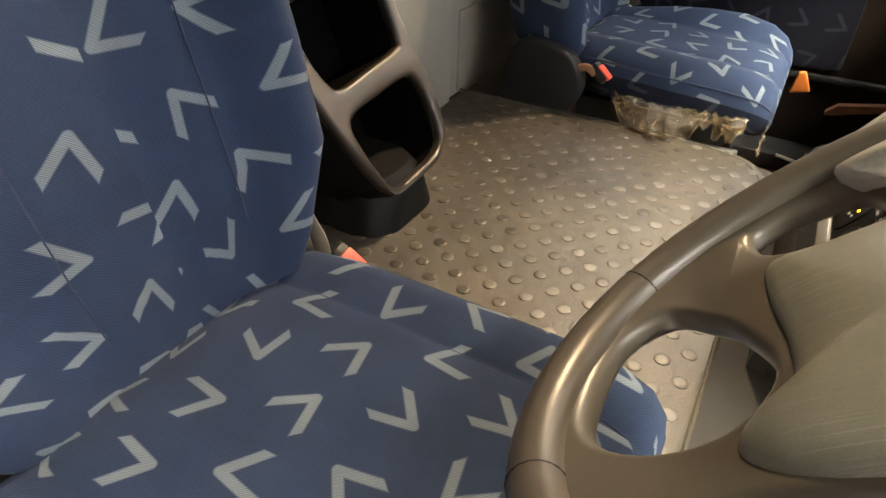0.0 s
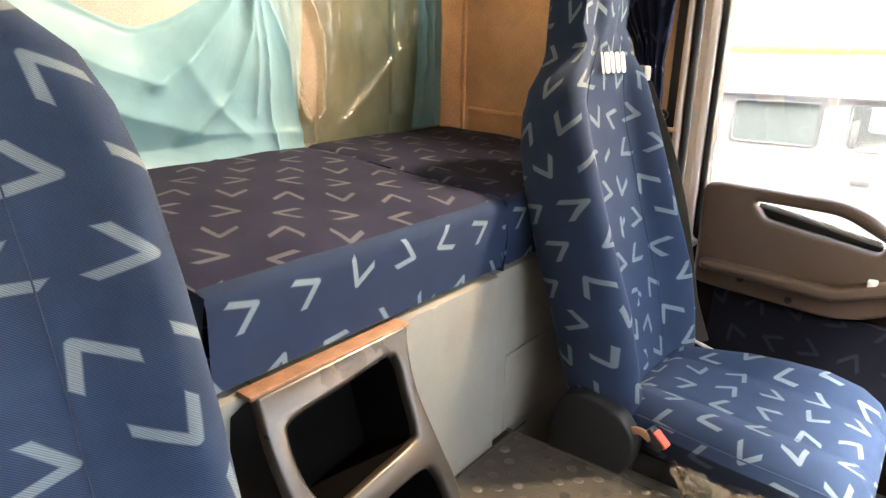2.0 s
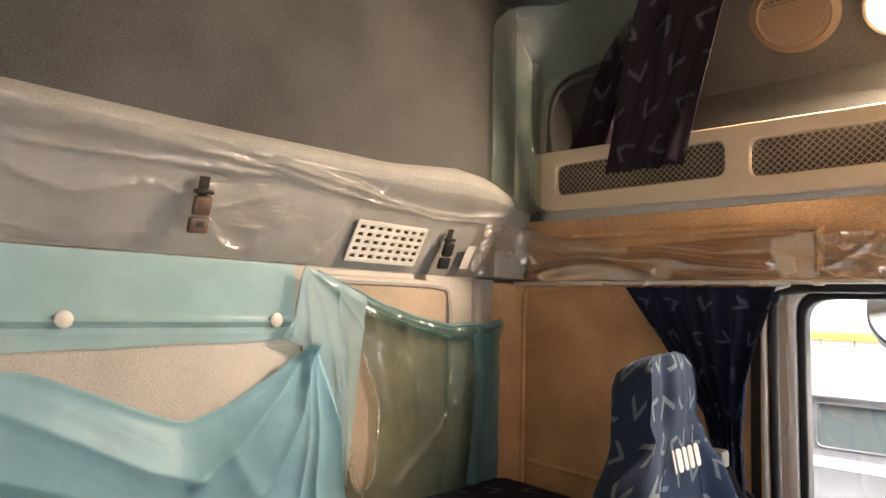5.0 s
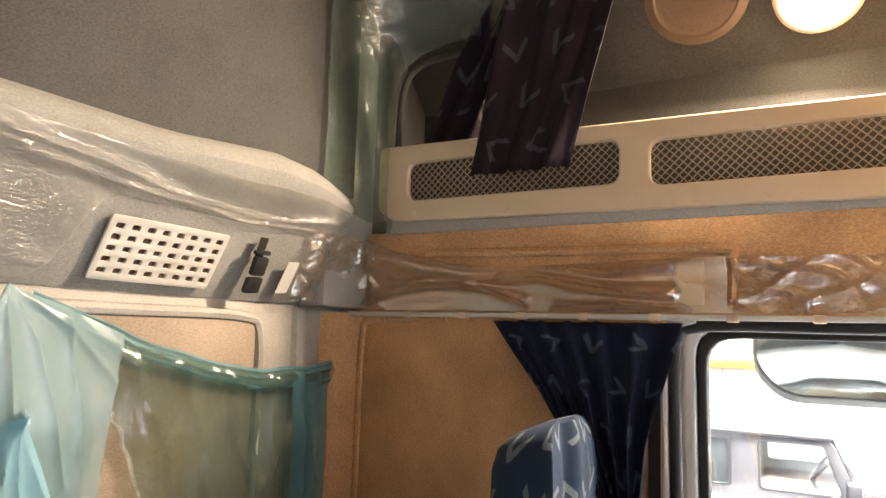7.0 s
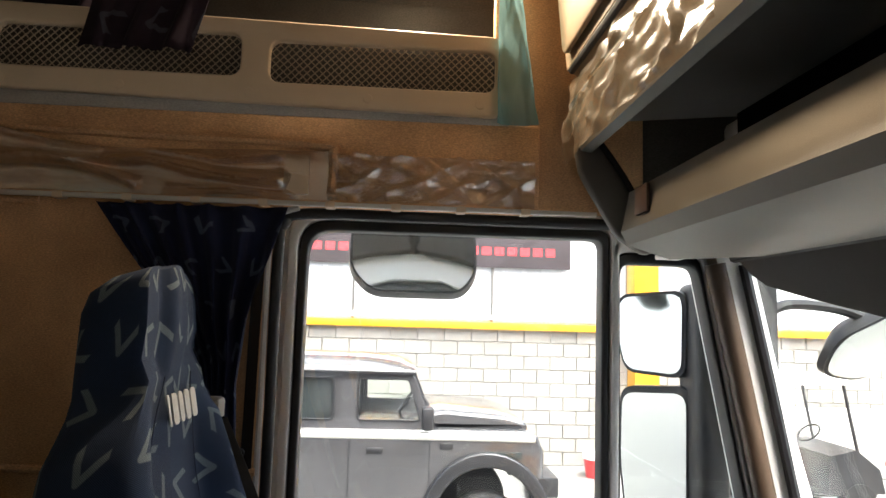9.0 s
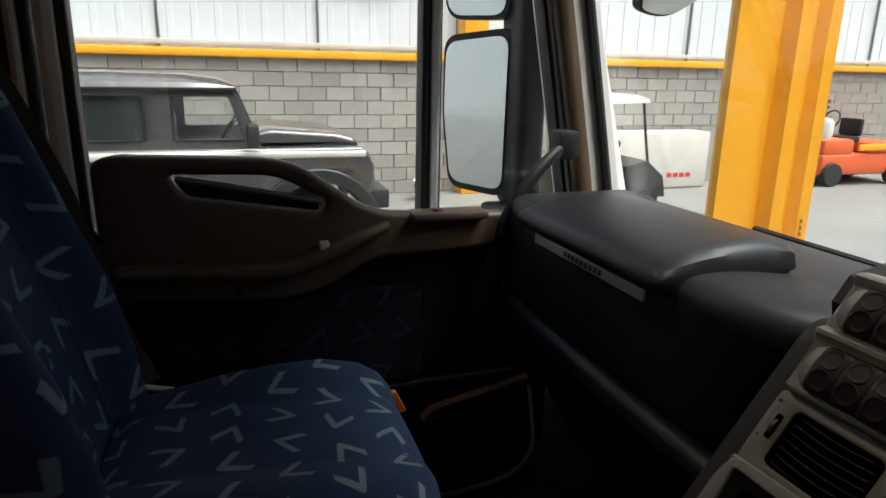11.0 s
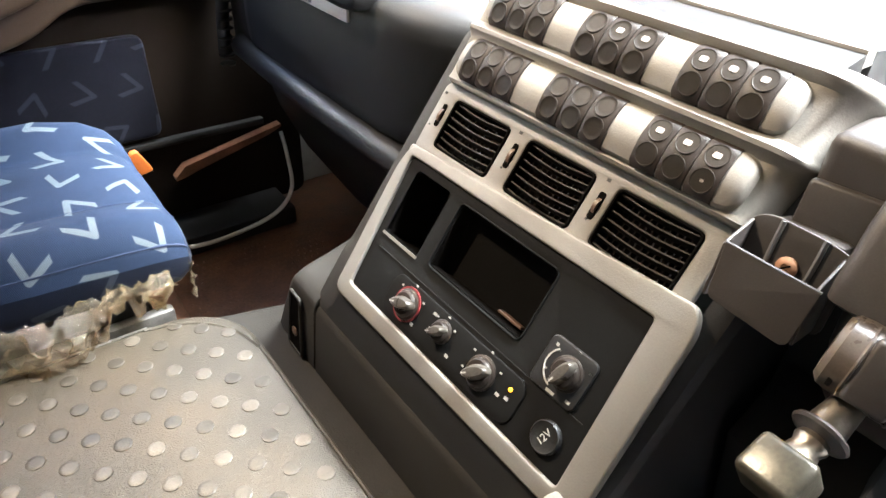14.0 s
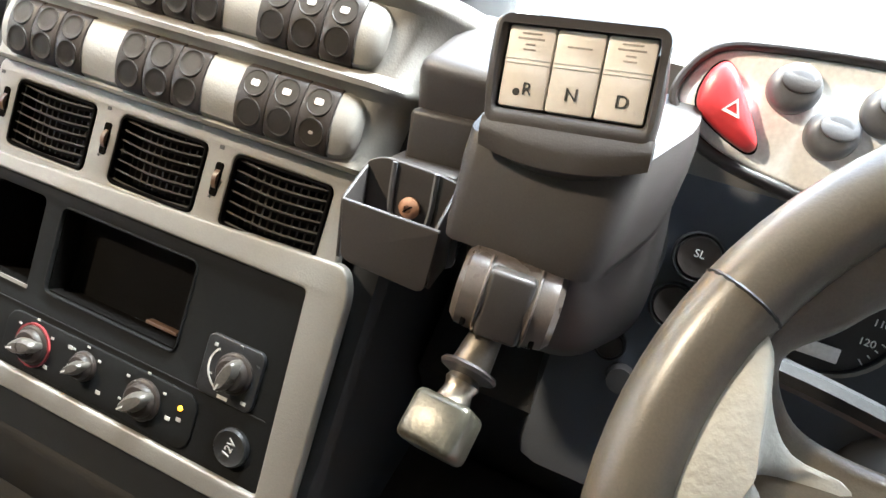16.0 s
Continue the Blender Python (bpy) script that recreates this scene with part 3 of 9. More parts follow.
def tube(pts, r, n=10, bm=None, count=None, closed=False, flat=1.0):
    """A round rod along a smooth line; flat squashes it in its second direction."""
    line = smooth_loop(pts, count or max(2, 6 * (len(pts) - 1)), closed) if len(pts) > 2 else [Vector(q) for q in pts]
    secs = []
    prev = None
    for i, c in enumerate(line):
        a = line[(i - 1) % len(line)] if closed or i > 0 else line[i]
        d = line[(i + 1) % len(line)] if closed or i < len(line) - 1 else line[i]
        t = (d - a).normalized()
        ref = prev or (Vector((0, 0, 1)) if abs(t.z) < 0.9 else Vector((1, 0, 0)))
        e1 = (ref - t * ref.dot(t)).normalized()
        prev = e1
        e2 = t.cross(e1)
        rr = r(i / max(1, len(line) - 1)) if callable(r) else r
        secs.append([c + e1 * rr * np.cos(k * 2 * np.pi / n) + e2 * rr * flat * np.sin(k * 2 * np.pi / n) for k in range(n)])
    if closed:
        secs.append(secs[0])
    b = loft(secs, bm, caps=not closed)
    if closed:
        bmesh.ops.remove_doubles(b, verts=b.verts, dist=1e-5)
    return b


def lathe(profile, n=24, m=None, bm=None):
    """Profile points (radius, height), turned about z, then moved by m."""
    secs = [[(r * np.cos(k * 2 * np.pi / n), r * np.sin(k * 2 * np.pi / n), h) for k in range(n)] for r, h in profile]
    if m is not None:
        secs = [[m @ Vector(p) for p in s] for s in secs]
    return loft(secs, bm)


def rrect(x0, x1, y0, y1, r, n=5):
    """A rectangle's outline with round corners, counter-clockwise."""
    r = min(r, 0.499 * min(abs(x1 - x0), abs(y1 - y0)))
    out = []
    for cx, cy, a in ((x1 - r, y1 - r, 0), (x0 + r, y1 - r, 90), (x0 + r, y0 + r, 180), (x1 - r, y0 + r, 270)):
        for k in range(n + 1):
            w = radians(a + 90 * k / n)
            out.append((cx + r * np.cos(w), cy + r * np.sin(w)))
    return out


def rpoly(pts, r, n=4):
    """A polygon's outline with its corners rounded by r (a number, or one for each corner)."""
    out = []
    k = len(pts)
    for i in range(k):
        p, a, c = Vector(pts[i]), Vector(pts[i - 1]), Vector(pts[(i + 1) % k])
        ri = r[i] if isinstance(r, (list, tuple)) else r
        u, w = (a - p), (c - p)
        cut = min(ri, 0.45 * u.length, 0.45 * w.length)
        s, e = p + u.normalized() * cut, p + w.normalized() * cut
        for j in range(n + 1):
            t = j / n
            out.append(tuple((1 - t) ** 2 * s + 2 * t * (1 - t) * p + t * t * e))
    return out


def plate(outlines, depth, bevel=0.0, m=None, seg=2):
    """A sheet in x and y with holes (further outlines), from z = 0 up to depth, its rims rounded, moved by m."""
    cu = bpy.data.curves.new("outline", "CURVE")
    cu.dimensions, cu.fill_mode = "2D", "BOTH"
    for o in outlines:
        s = cu.splines.new("POLY")
        s.points.add(len(o) - 1)
        for q, c in zip(s.points, o):
            q.co = (c[0], c[1], 0, 1)
        s.use_cyclic_u = True
    cu.extrude = max(0.0, depth / 2 - bevel)
    cu.bevel_depth, cu.bevel_resolution = bevel, seg
    if bevel:
        cu.offset = -bevel
    ob = bpy.data.objects.new("outline", cu)
    scene.collection.objects.link(ob)
    me = bpy.data.meshes.new_from_object(ob.evaluated_get(bpy.context.evaluated_depsgraph_get()))
    b = bm_new()
    b.from_mesh(me)
    bpy.data.objects.remove(ob)
    bpy.data.curves.remove(cu)
    bpy.data.meshes.remove(me)
    bmesh.ops.remove_doubles(b, verts=b.verts, dist=1e-5)
    box_uv(b)
    for v in b.verts:
        v.co.z += depth / 2
        if m is not None:
            v.co = m @ v.co
    return b


def letters(text, size, m, depth=0.0006):
    cu = bpy.data.curves.new("letters", "FONT")
    cu.body, cu.size, cu.extrude = text, size, depth
    cu.align_x, cu.align_y = "CENTER", "CENTER"
    ob = bpy.data.objects.new("letters", cu)
    scene.collection.objects.link(ob)
    me = bpy.data.meshes.new_from_object(ob.evaluated_get(bpy.context.evaluated_depsgraph_get()))
    b = bm_new()
    b.from_mesh(me)
    bpy.data.objects.remove(ob)
    bpy.data.curves.remove(cu)
    bpy.data.meshes.remove(me)
    for v in b.verts:
        v.co = m @ v.co
    return b


def axes(o, ex, ey):
    """The frame with its origin at o, x along ex, y as near ey as it can be."""
    ex = Vector(ex).normalized()
    ez = ex.cross(Vector(ey)).normalized()
    ey = ez.cross(ex)
    return Matrix(((ex.x, ey.x, ez.x, o[0]), (ex.y, ey.y, ez.y, o[1]), (ex.z, ey.z, ez.z, o[2]), (0, 0, 0, 1)))


def sheet_of(f, nu, nv, bm=None):
    """A thin open surface f(u, v) over the unit square."""
    rows = [[f(i / nu, j / nv) for i in range(nu + 1)] for j in range(nv + 1)]
    return loft(rows, bm, closed=False, caps=False)


def xz(y):
    """Plate plane: x along the cab, y up, thickness towards the inside (-y)."""
    return axes((0, y, 0), (1, 0, 0), (0, 0, 1))


# ---------------------------------------------------------------- the cab's shell
C = 1.02          # the cab's middle, across
WALL, GLASS_Y = 2.20, 2.36


def ledge_profile(y):
    """The slanting band on the rear wall and the soft roll above it, which swells before the corner."""
    lump = float(np.interp(y, (0.9, 1.45, 1.72, 1.86, 1.95, 2.03), (0.0, 0.25, 1.0, 0.8, 0.3, -0.4)))
    pr = [(-0.045, 1.447), (-0.030, 1.466), (-0.015, 1.490), (0.020, 1.548), (0.050, 1.598), (0.066, 1.622), (0.076, 1.640), (0.095 + 0.012 * lump, 1.660 + 0.004 * lump), (0.116 + 0.022 * lump, 1.682 + 0.012 * lump), (0.122 + 0.026 * lump, 1.700 + 0.022 * lump), (0.117 + 0.020 * lump, 1.716 + 0.034 * lump), (0.106 + 0.008 * lump, 1.728 + 0.042 * lump), (0.097, 1.736 + 0.040 * lump), (0.094, 1.79)]
    return pr


def shell():
    s = "structure"
    solid("floor", rbox(-0.1, 2.42, -0.36, 2.40, -0.42, -0.30, 0.01), "foot", "brown vinyl cab floor in the footwells", "floor", kind=s)
    solid("engine_tunnel", plate([rpoly([(0.60, 0.46), (1.95, 0.46), (1.95, 1.43), (1.69, 1.455), (1.53, 1.500), (1.46, 1.530), (0.60, 1.530)], 0.02, 4)], 0.294, 0.012, axes((0, 0, -0.30), (1, 0, 0), (0, 1, 0)), 3), "tunnel", "dark grey moulded cover over the engine", "floor", kind=s)
    for name, dims, r in (("bunk_base", (-0.08, 0.50, 0.62, 1.435, -0.30, 0.485), 0.006), ("bunk_front_panel", (0.504, 0.715, 1.055, 1.435, -0.30, 0.485), 0.006), ("bunk_front_post", (0.504, 0.715, 0.62, 0.712, -0.30, 0.485), 0.006), ("bunk_front_rail", (0.504, 0.715, 0.716, 1.051, 0.44, 0.485), 0.004)):
        solid(name, rbox(*dims, r), "base", "grey sheet panel under the lower bunk", "panel", kind=s)
    b = rbox(-0.08, 0.70, 1.438, 2.20, -0.30, 0.485, 0.006)
    rbox(0.55, 0.706, 1.50, 2.18, 0.0, 0.235, 0.004, bm=b)
    solid("bunk_base_side", b, "base", "grey side locker panel under the lower bunk", "panel", kind=s)
    solid("bunk_base_driver", rbox(-0.08, 0.50, -0.30, 0.617, -0.30, 0.485, 0.006), "base", "grey locker panel behind the driver's seat", "panel", kind=s)
    # rear wall, from the bunk up
    b = rbox(-0.12, -0.05, -0.36, 2.30, 0.40, 1.45, 0.004)
    tube([(-0.05, 1.30, 1.412), (-0.05, 1.50, 1.412), (-0.05, 1.80, 1.410), (-0.05, 1.862, 1.37), (-0.05, 1.87, 1.2), (-0.05, 1.87, 0.8)], 0.014, 8, bm=b, flat=1.3)
    tube([(-0.05, 2.01, 1.44), (-0.05, 2.02, 1.1), (-0.05, 2.02, 0.7)], 0.018, 8, bm=b, flat=1.5)
    tube([(-0.05, -0.1, 1.292), (-0.05, 0.6, 1.292), (-0.05, 1.24, 1.292)], 0.008, 8, bm=b)
    solid("wall_rear", b, "felt_light", "pale felt rear wall above the bunk", "wall", kind=s)
    solid("rear_wall_pad", rbox(-0.06, -0.043, 1.28, 1.852, 0.60, 1.40, 0.004), "beige", "beige carpet pad on the rear wall", "wall", kind=s)
    # slanting band with the vents, the rolled edge above it and the upper wall
    b = loft([[(x, y, z) for x, z in [(-0.12, 1.445)] + ledge_profile(y) + [(-0.12, 1.79)]] for y in np.linspace(-0.36, 2.03, 40)])
    solid("wall_rear_upper", b, "felt", "grey felt upper rear wall with a rolled ledge", "wall", kind=s)
    solid("wall_rear_top", rbox(-0.12, 0.101, -0.36, 2.03, 1.728, 2.40, 0.004), "felt_shaded", "grey felt top of the rear wall", "wall", kind=s)
    solid("wall_rear_corner", rbox(-0.12, 0.04, 2.0, 2.24, 1.445, 2.40, 0.01), "felt", "grey felt corner of the rear wall", "wall", kind=s)
    # passenger's side: outer skin with the window openings
    outer = [(-0.12, -0.42), (2.44, -0.42), (2.40, 0.40), (2.12, 1.42), (2.10, 1.68), (-0.12, 1.68)]
    win = rpoly([(0.915, 0.43), (1.73, 0.43), (1.735, 1.405), (0.915, 1.405)], [0.03, 0.03, 0.03, 0.075], 5)
    quarter = rpoly([(1.765, 0.43), (2.165, 0.43), (1.99, 1.345), (1.765, 1.345)], 0.035, 5)
    solid("wall_side", plate([outer, win, quarter], 0.05, 0.004, xz(2.395)), "white", "white painted cab side with its window openings", "wall", kind=s)
    b = rbox(-0.055, 0.856, WALL, 2.25, 0.42, 1.434, 0.008)
    loft([[(-0.055, 2.098, z), (-0.035, 2.115, z), (-0.015, 2.150, z), (0.005, 2.185, z), (0.030, 2.204, z), (-0.055, 2.21, z)] for z in (0.60, 1.0, 1.434)], b)
    tube([(0.022, WALL, 0.72), (0.022, WALL, 1.1), (0.026, WALL, 1.36), (0.066, WALL, 1.415), (0.3, WALL, 1.42)], 0.010, 8, bm=b)
    tube([(0.05, WALL, 0.80), (0.3, WALL, 0.79), (0.85, WALL, 0.79)], 0.010, 8, bm=b)
    solid("wall_side_carpet", b, "carpet", "brown carpeted side wall beside the bunk", "wall", kind=s)
    seal = [(0.872, 2.222, 0.44), (0.872, 2.222, 0.9), (0.872, 2.222, 1.32), (0.882, 2.222, 1.385), (0.93, 2.222, 1.414), (1.2, 2.222, 1.416), (1.73, 2.222, 1.416)]
    solid("door_seal", tube(seal, 0.014, 10, count=90), "seal", "black rubber seal round the door opening", "trim", kind=s)
    solid("door_edge_trim", tube([(x - (0.021 if z < 1.4 else 0.010), 2.206, z + (0.0 if z < 1.38 else 0.014)) for x, _, z in seal[:5]], 0.008, 8, count=50), "pale", "pale edge trim between carpet and door seal", "trim", kind=s)
    solid("header_strip", rbox(0.10, 1.44, 2.187, 2.205, 1.655, 1.72, 0.004), "felt_light", "grey felt strip between header and shelf", "trim", kind=s)
    b = rbox(-0.02, 1.52, 2.19, 2.30, 1.436, 1.662, 0.01)
    tube([(0.24, 2.19, 1.598), (0.6, 2.19, 1.590), (0.965, 2.19, 1.584), (0.998, 2.19, 1.555), (0.998, 2.19, 1.46)], 0.012, 8, bm=b, flat=1.4)
    solid("header_panel", b, "carpet", "carpeted panel over the side window", "panel", kind=s)
    b = rbox(1.40, 1.80, 2.21, 2.245, 1.44, 2.40, 0.014)
    solid("pillar_trim", b, "carpet", "brown carpeted pillar beside the shelf", "wall", kind=s)
    solid("wall_side_upper", rbox(1.782, 2.14, 2.22, 2.42, 1.42, 2.40, 0.01), "felt_shaded", "felt side wall above the front corner", "wall", kind=s)
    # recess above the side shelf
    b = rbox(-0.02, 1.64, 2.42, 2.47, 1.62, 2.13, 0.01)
    solid("shelf_recess_back", b, "felt_shaded", "grey felt back of the side shelf", "wall", kind=s)
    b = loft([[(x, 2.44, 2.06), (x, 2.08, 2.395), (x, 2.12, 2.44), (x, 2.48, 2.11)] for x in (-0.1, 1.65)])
    solid("roof_slope", b, "felt_shaded", "grey felt slope between side wall and roof", "ceiling", kind=s)
    solid("shelf_floor", rbox(-0.02, 1.398, 2.206, 2.44, 1.664, 1.70, 0.004), "felt_shaded", "grey felt floor of the side shelf", "shelf", kind=s)
    solid("shelf_floor_front", rbox(1.399, 1.64, 2.246, 2.44, 1.664, 1.70, 0.004), "felt_shaded", "felt floor behind the pillar", "shelf", kind=s)
    solid("shelf_end", rbox(-0.06, 0.085, 2.205, 2.44, 1.66, 2.3, 0.03), "felt_shaded", "felt end of the side shelf", "wall", kind=s)
    solid("shelf_end_front", rbox(1.60, 1.64, 2.246, 2.46, 1.60, 2.40, 0.004), "felt_shaded", "felt front end of the side shelf", "wall", kind=s)
    solid("ceiling", rbox(-0.12, 2.2, -0.42, 2.48, 2.395, 2.44, 0.01), "felt_shaded", "grey felt cab ceiling", "ceiling", kind=s)
    # driver's side, with the door standing open
    opening = rpoly([(0.93, -0.29), (2.12, -0.29), (2.16, 0.45), (1.98, 1.40), (0.93, 1.40)], 0.06, 5)
    outer = [(-0.12, -0.42), (2.44, -0.42), (2.40, 0.40), (2.12, 1.42), (2.10, 2.40), (-0.12, 2.40)]
    solid("wall_driver", plate([outer, opening], 0.05, 0.004, xz(-0.33)), "white", "white painted cab side with an open doorway", "wall", kind=s)
    solid("door_seal_driver", tube([(0.94, -0.345, 1.36), (0.94, -0.345, 0.6), (0.94, -0.345, -0.22), (1.02, -0.345, -0.28), (1.5, -0.345, -0.28), (2.08, -0.345, -0.28)], 0.032, 10, count=60), "seal", "black rubber seal round the driver's doorway", "trim", kind=s)
    solid("wall_driver_carpet", rbox(0.035, 0.90, -0.33, -0.28, 0.42, 1.428, 0.012), "carpet", "brown carpet beside the bunk", "wall", kind=s)
    # front: panel below the screen, pillars and header
    b = loft([[(2.30, y, 0.40), (2.43, y, 0.40), (2.47, y, -0.42), (2.36, y, -0.42)] for y in (-0.36, 2.38)])
    solid("wall_front", b, "white", "white painted cab front below the windscreen", "wall", kind=s)
    for name, y in (("pillar_front", 2.335), ("pillar_front_driver", -0.30)):
        b = loft([[(x - 0.05, y - 0.05, z), (x + 0.05, y - 0.05, z), (x + 0.07, y + 0.05, z), (x - 0.045, y + 0.05, z)] for x, z in ((2.42, 0.36), (2.255, 0.52), (2.085, 1.30), (2.04, 1.5))])
        solid(name, b, "white", "pale windscreen pillar", "pillar", kind=s)
    b = tube([(2.19, 2.285, 0.50), (2.10, 2.285, 0.95), (2.02, 2.285, 1.33)], 0.028, 10)
    solid("pillar_cover", b, "door", "brown plastic cover along the windscreen pillar", "trim", kind=s)
    b = tube([(2.262, 2.27, 0.50), (2.172, 2.27, 0.95), (2.092, 2.27, 1.33)], 0.014, 8)
    solid("pillar_seal", b, "seal", "black rubber seal of the windscreen", "trim", kind=s)
    solid("screen_header", rbox(2.02, 2.14, -0.36, 2.38, 1.36, 1.70, 0.02), "white", "cab header above the windscreen", "wall", kind=s)
    solid("wall_front_upper", rbox(2.08, 2.14, -0.36, 2.40, 1.69, 2.40, 0.02), "felt", "felt front wall above the lockers", "wall", kind=s)


def window_unit(name, outline, label):
    w = thing(name, (outline[0][0], GLASS_Y, outline[0][1]), label, "window", kind="structure")
    ins = [Vector((p[0], p[1])) for p in outline]
    mid = sum(ins, Vector((0, 0))) / len(ins)
    def grown(d):
        return [tuple(p + (p - mid).normalized() * d) for p in ins]
    part("window_frame", plate([grown(0.012), grown(-0.020)], 0.06, 0.006, xz(2.375)), "seal", w, "black rubber window seal")
    part("reveal", plate([grown(0.052), grown(0.014)], 0.03, 0.006, xz(2.34)), "white", w, "pale painted window surround")
    g = part("pane", plate([grown(-0.008)], 0.004, 0.0, xz(GLASS_Y + 0.006)), "glass", w, "clear side glass", smooth=False)
    g.visible_shadow = False
    return w


def windows():
    window_unit("window_1", rpoly([(0.915, 0.43), (1.73, 0.43), (1.735, 1.405), (0.915, 1.405)], [0.03, 0.03, 0.03, 0.075], 5), "passenger's side window in black rubber")
    window_unit("window_2", rpoly([(1.765, 0.43), (2.165, 0.43), (1.99, 1.345), (1.765, 1.345)], 0.035, 5), "small fixed quarter window beside the mirrors")
    w = thing("window_3", (2.3, C, 0.45), "wide cab windscreen", "window", kind="structure")
    b = loft([[(x, y, z) for y, z, x in ((-0.27, 0.42, 2.385), (2.31, 0.42, 2.385), (2.31, 1.40, 2.095), (-0.27, 1.40, 2.095))], [(x + 0.005, y, z) for y, z, x in ((-0.27, 0.42, 2.385), (2.31, 0.42, 2.385), (2.31, 1.40, 2.095), (-0.27, 1.40, 2.095))]])
    g = part("pane", b, "glass", w, "clear windscreen glass", smooth=False)
    g.visible_shadow = False


shell()
windows()


# ---------------------------------------------------------------- bunk, seats and floor
def bunk_cushion(x1, y0, y1, z0, zf, zb, label):
    """One section of the bunk's mattress, boxed, a little crowned, top and front in their own cloth."""
    t = thing("mattress", ((x1) / 2, (y0 + y1) / 2, z0), label, "mattress", "bunk mattress sections")
    def top(u, v):
        x, y = -0.035 + (x1 + 0.03) * v, y0 + (y1 - y0) * u
        e = min(1, 40 * min(u, 1 - u)) * min(1, 12 * (1 - v))
        z = zb + (zf - zb) * v ** 1.6 + 0.010 * e + 0.006 * noise.noise((x * 5, y * 5, 1))
        return (x, y, z)
    b = sheet_of(top, 26, 18)
    part("mattress_top", b, "bunk", t, "dark woven top with faded chevrons")
    nose = []
    for k in range(6):
        a = k / 5 * np.pi / 2
        nose.append((x1 - 0.01 + 0.028 * np.sin(a), zf + 0.004 - 0.03 + 0.03 * np.cos(a)))
    nose += [(x1 + 0.016, (zf + z0) / 2), (x1 + 0.010, z0 + 0.012), (x1 - 0.01, z0), (0.0, z0)]
    rows = [[(x, y, z + 0.003 * noise.noise((x * 9, y * 9, 4))) for y in np.linspace(y0, y1, 20)] for x, z in nose]
    part("mattress_front", loft(rows, closed=False, caps=False), "bunk_front", t, "navy cloth front with pale chevrons")
    for y, s in ((y0, 1), (y1, -1)):
        rows = [[(x, y + s * 0.0 - s * 0.012 * np.sin(np.pi * v), z0 + (zb + (zf - zb) * max(0, (x + 0.035) / (x1 + 0.03)) ** 1.6 - z0) * v) for x in np.linspace(-0.035, x1 + 0.016, 14)] for v in np.linspace(0, 1, 5)]
        part("mattress_end", loft(rows, closed=False, caps=False), "bunk_front", t)


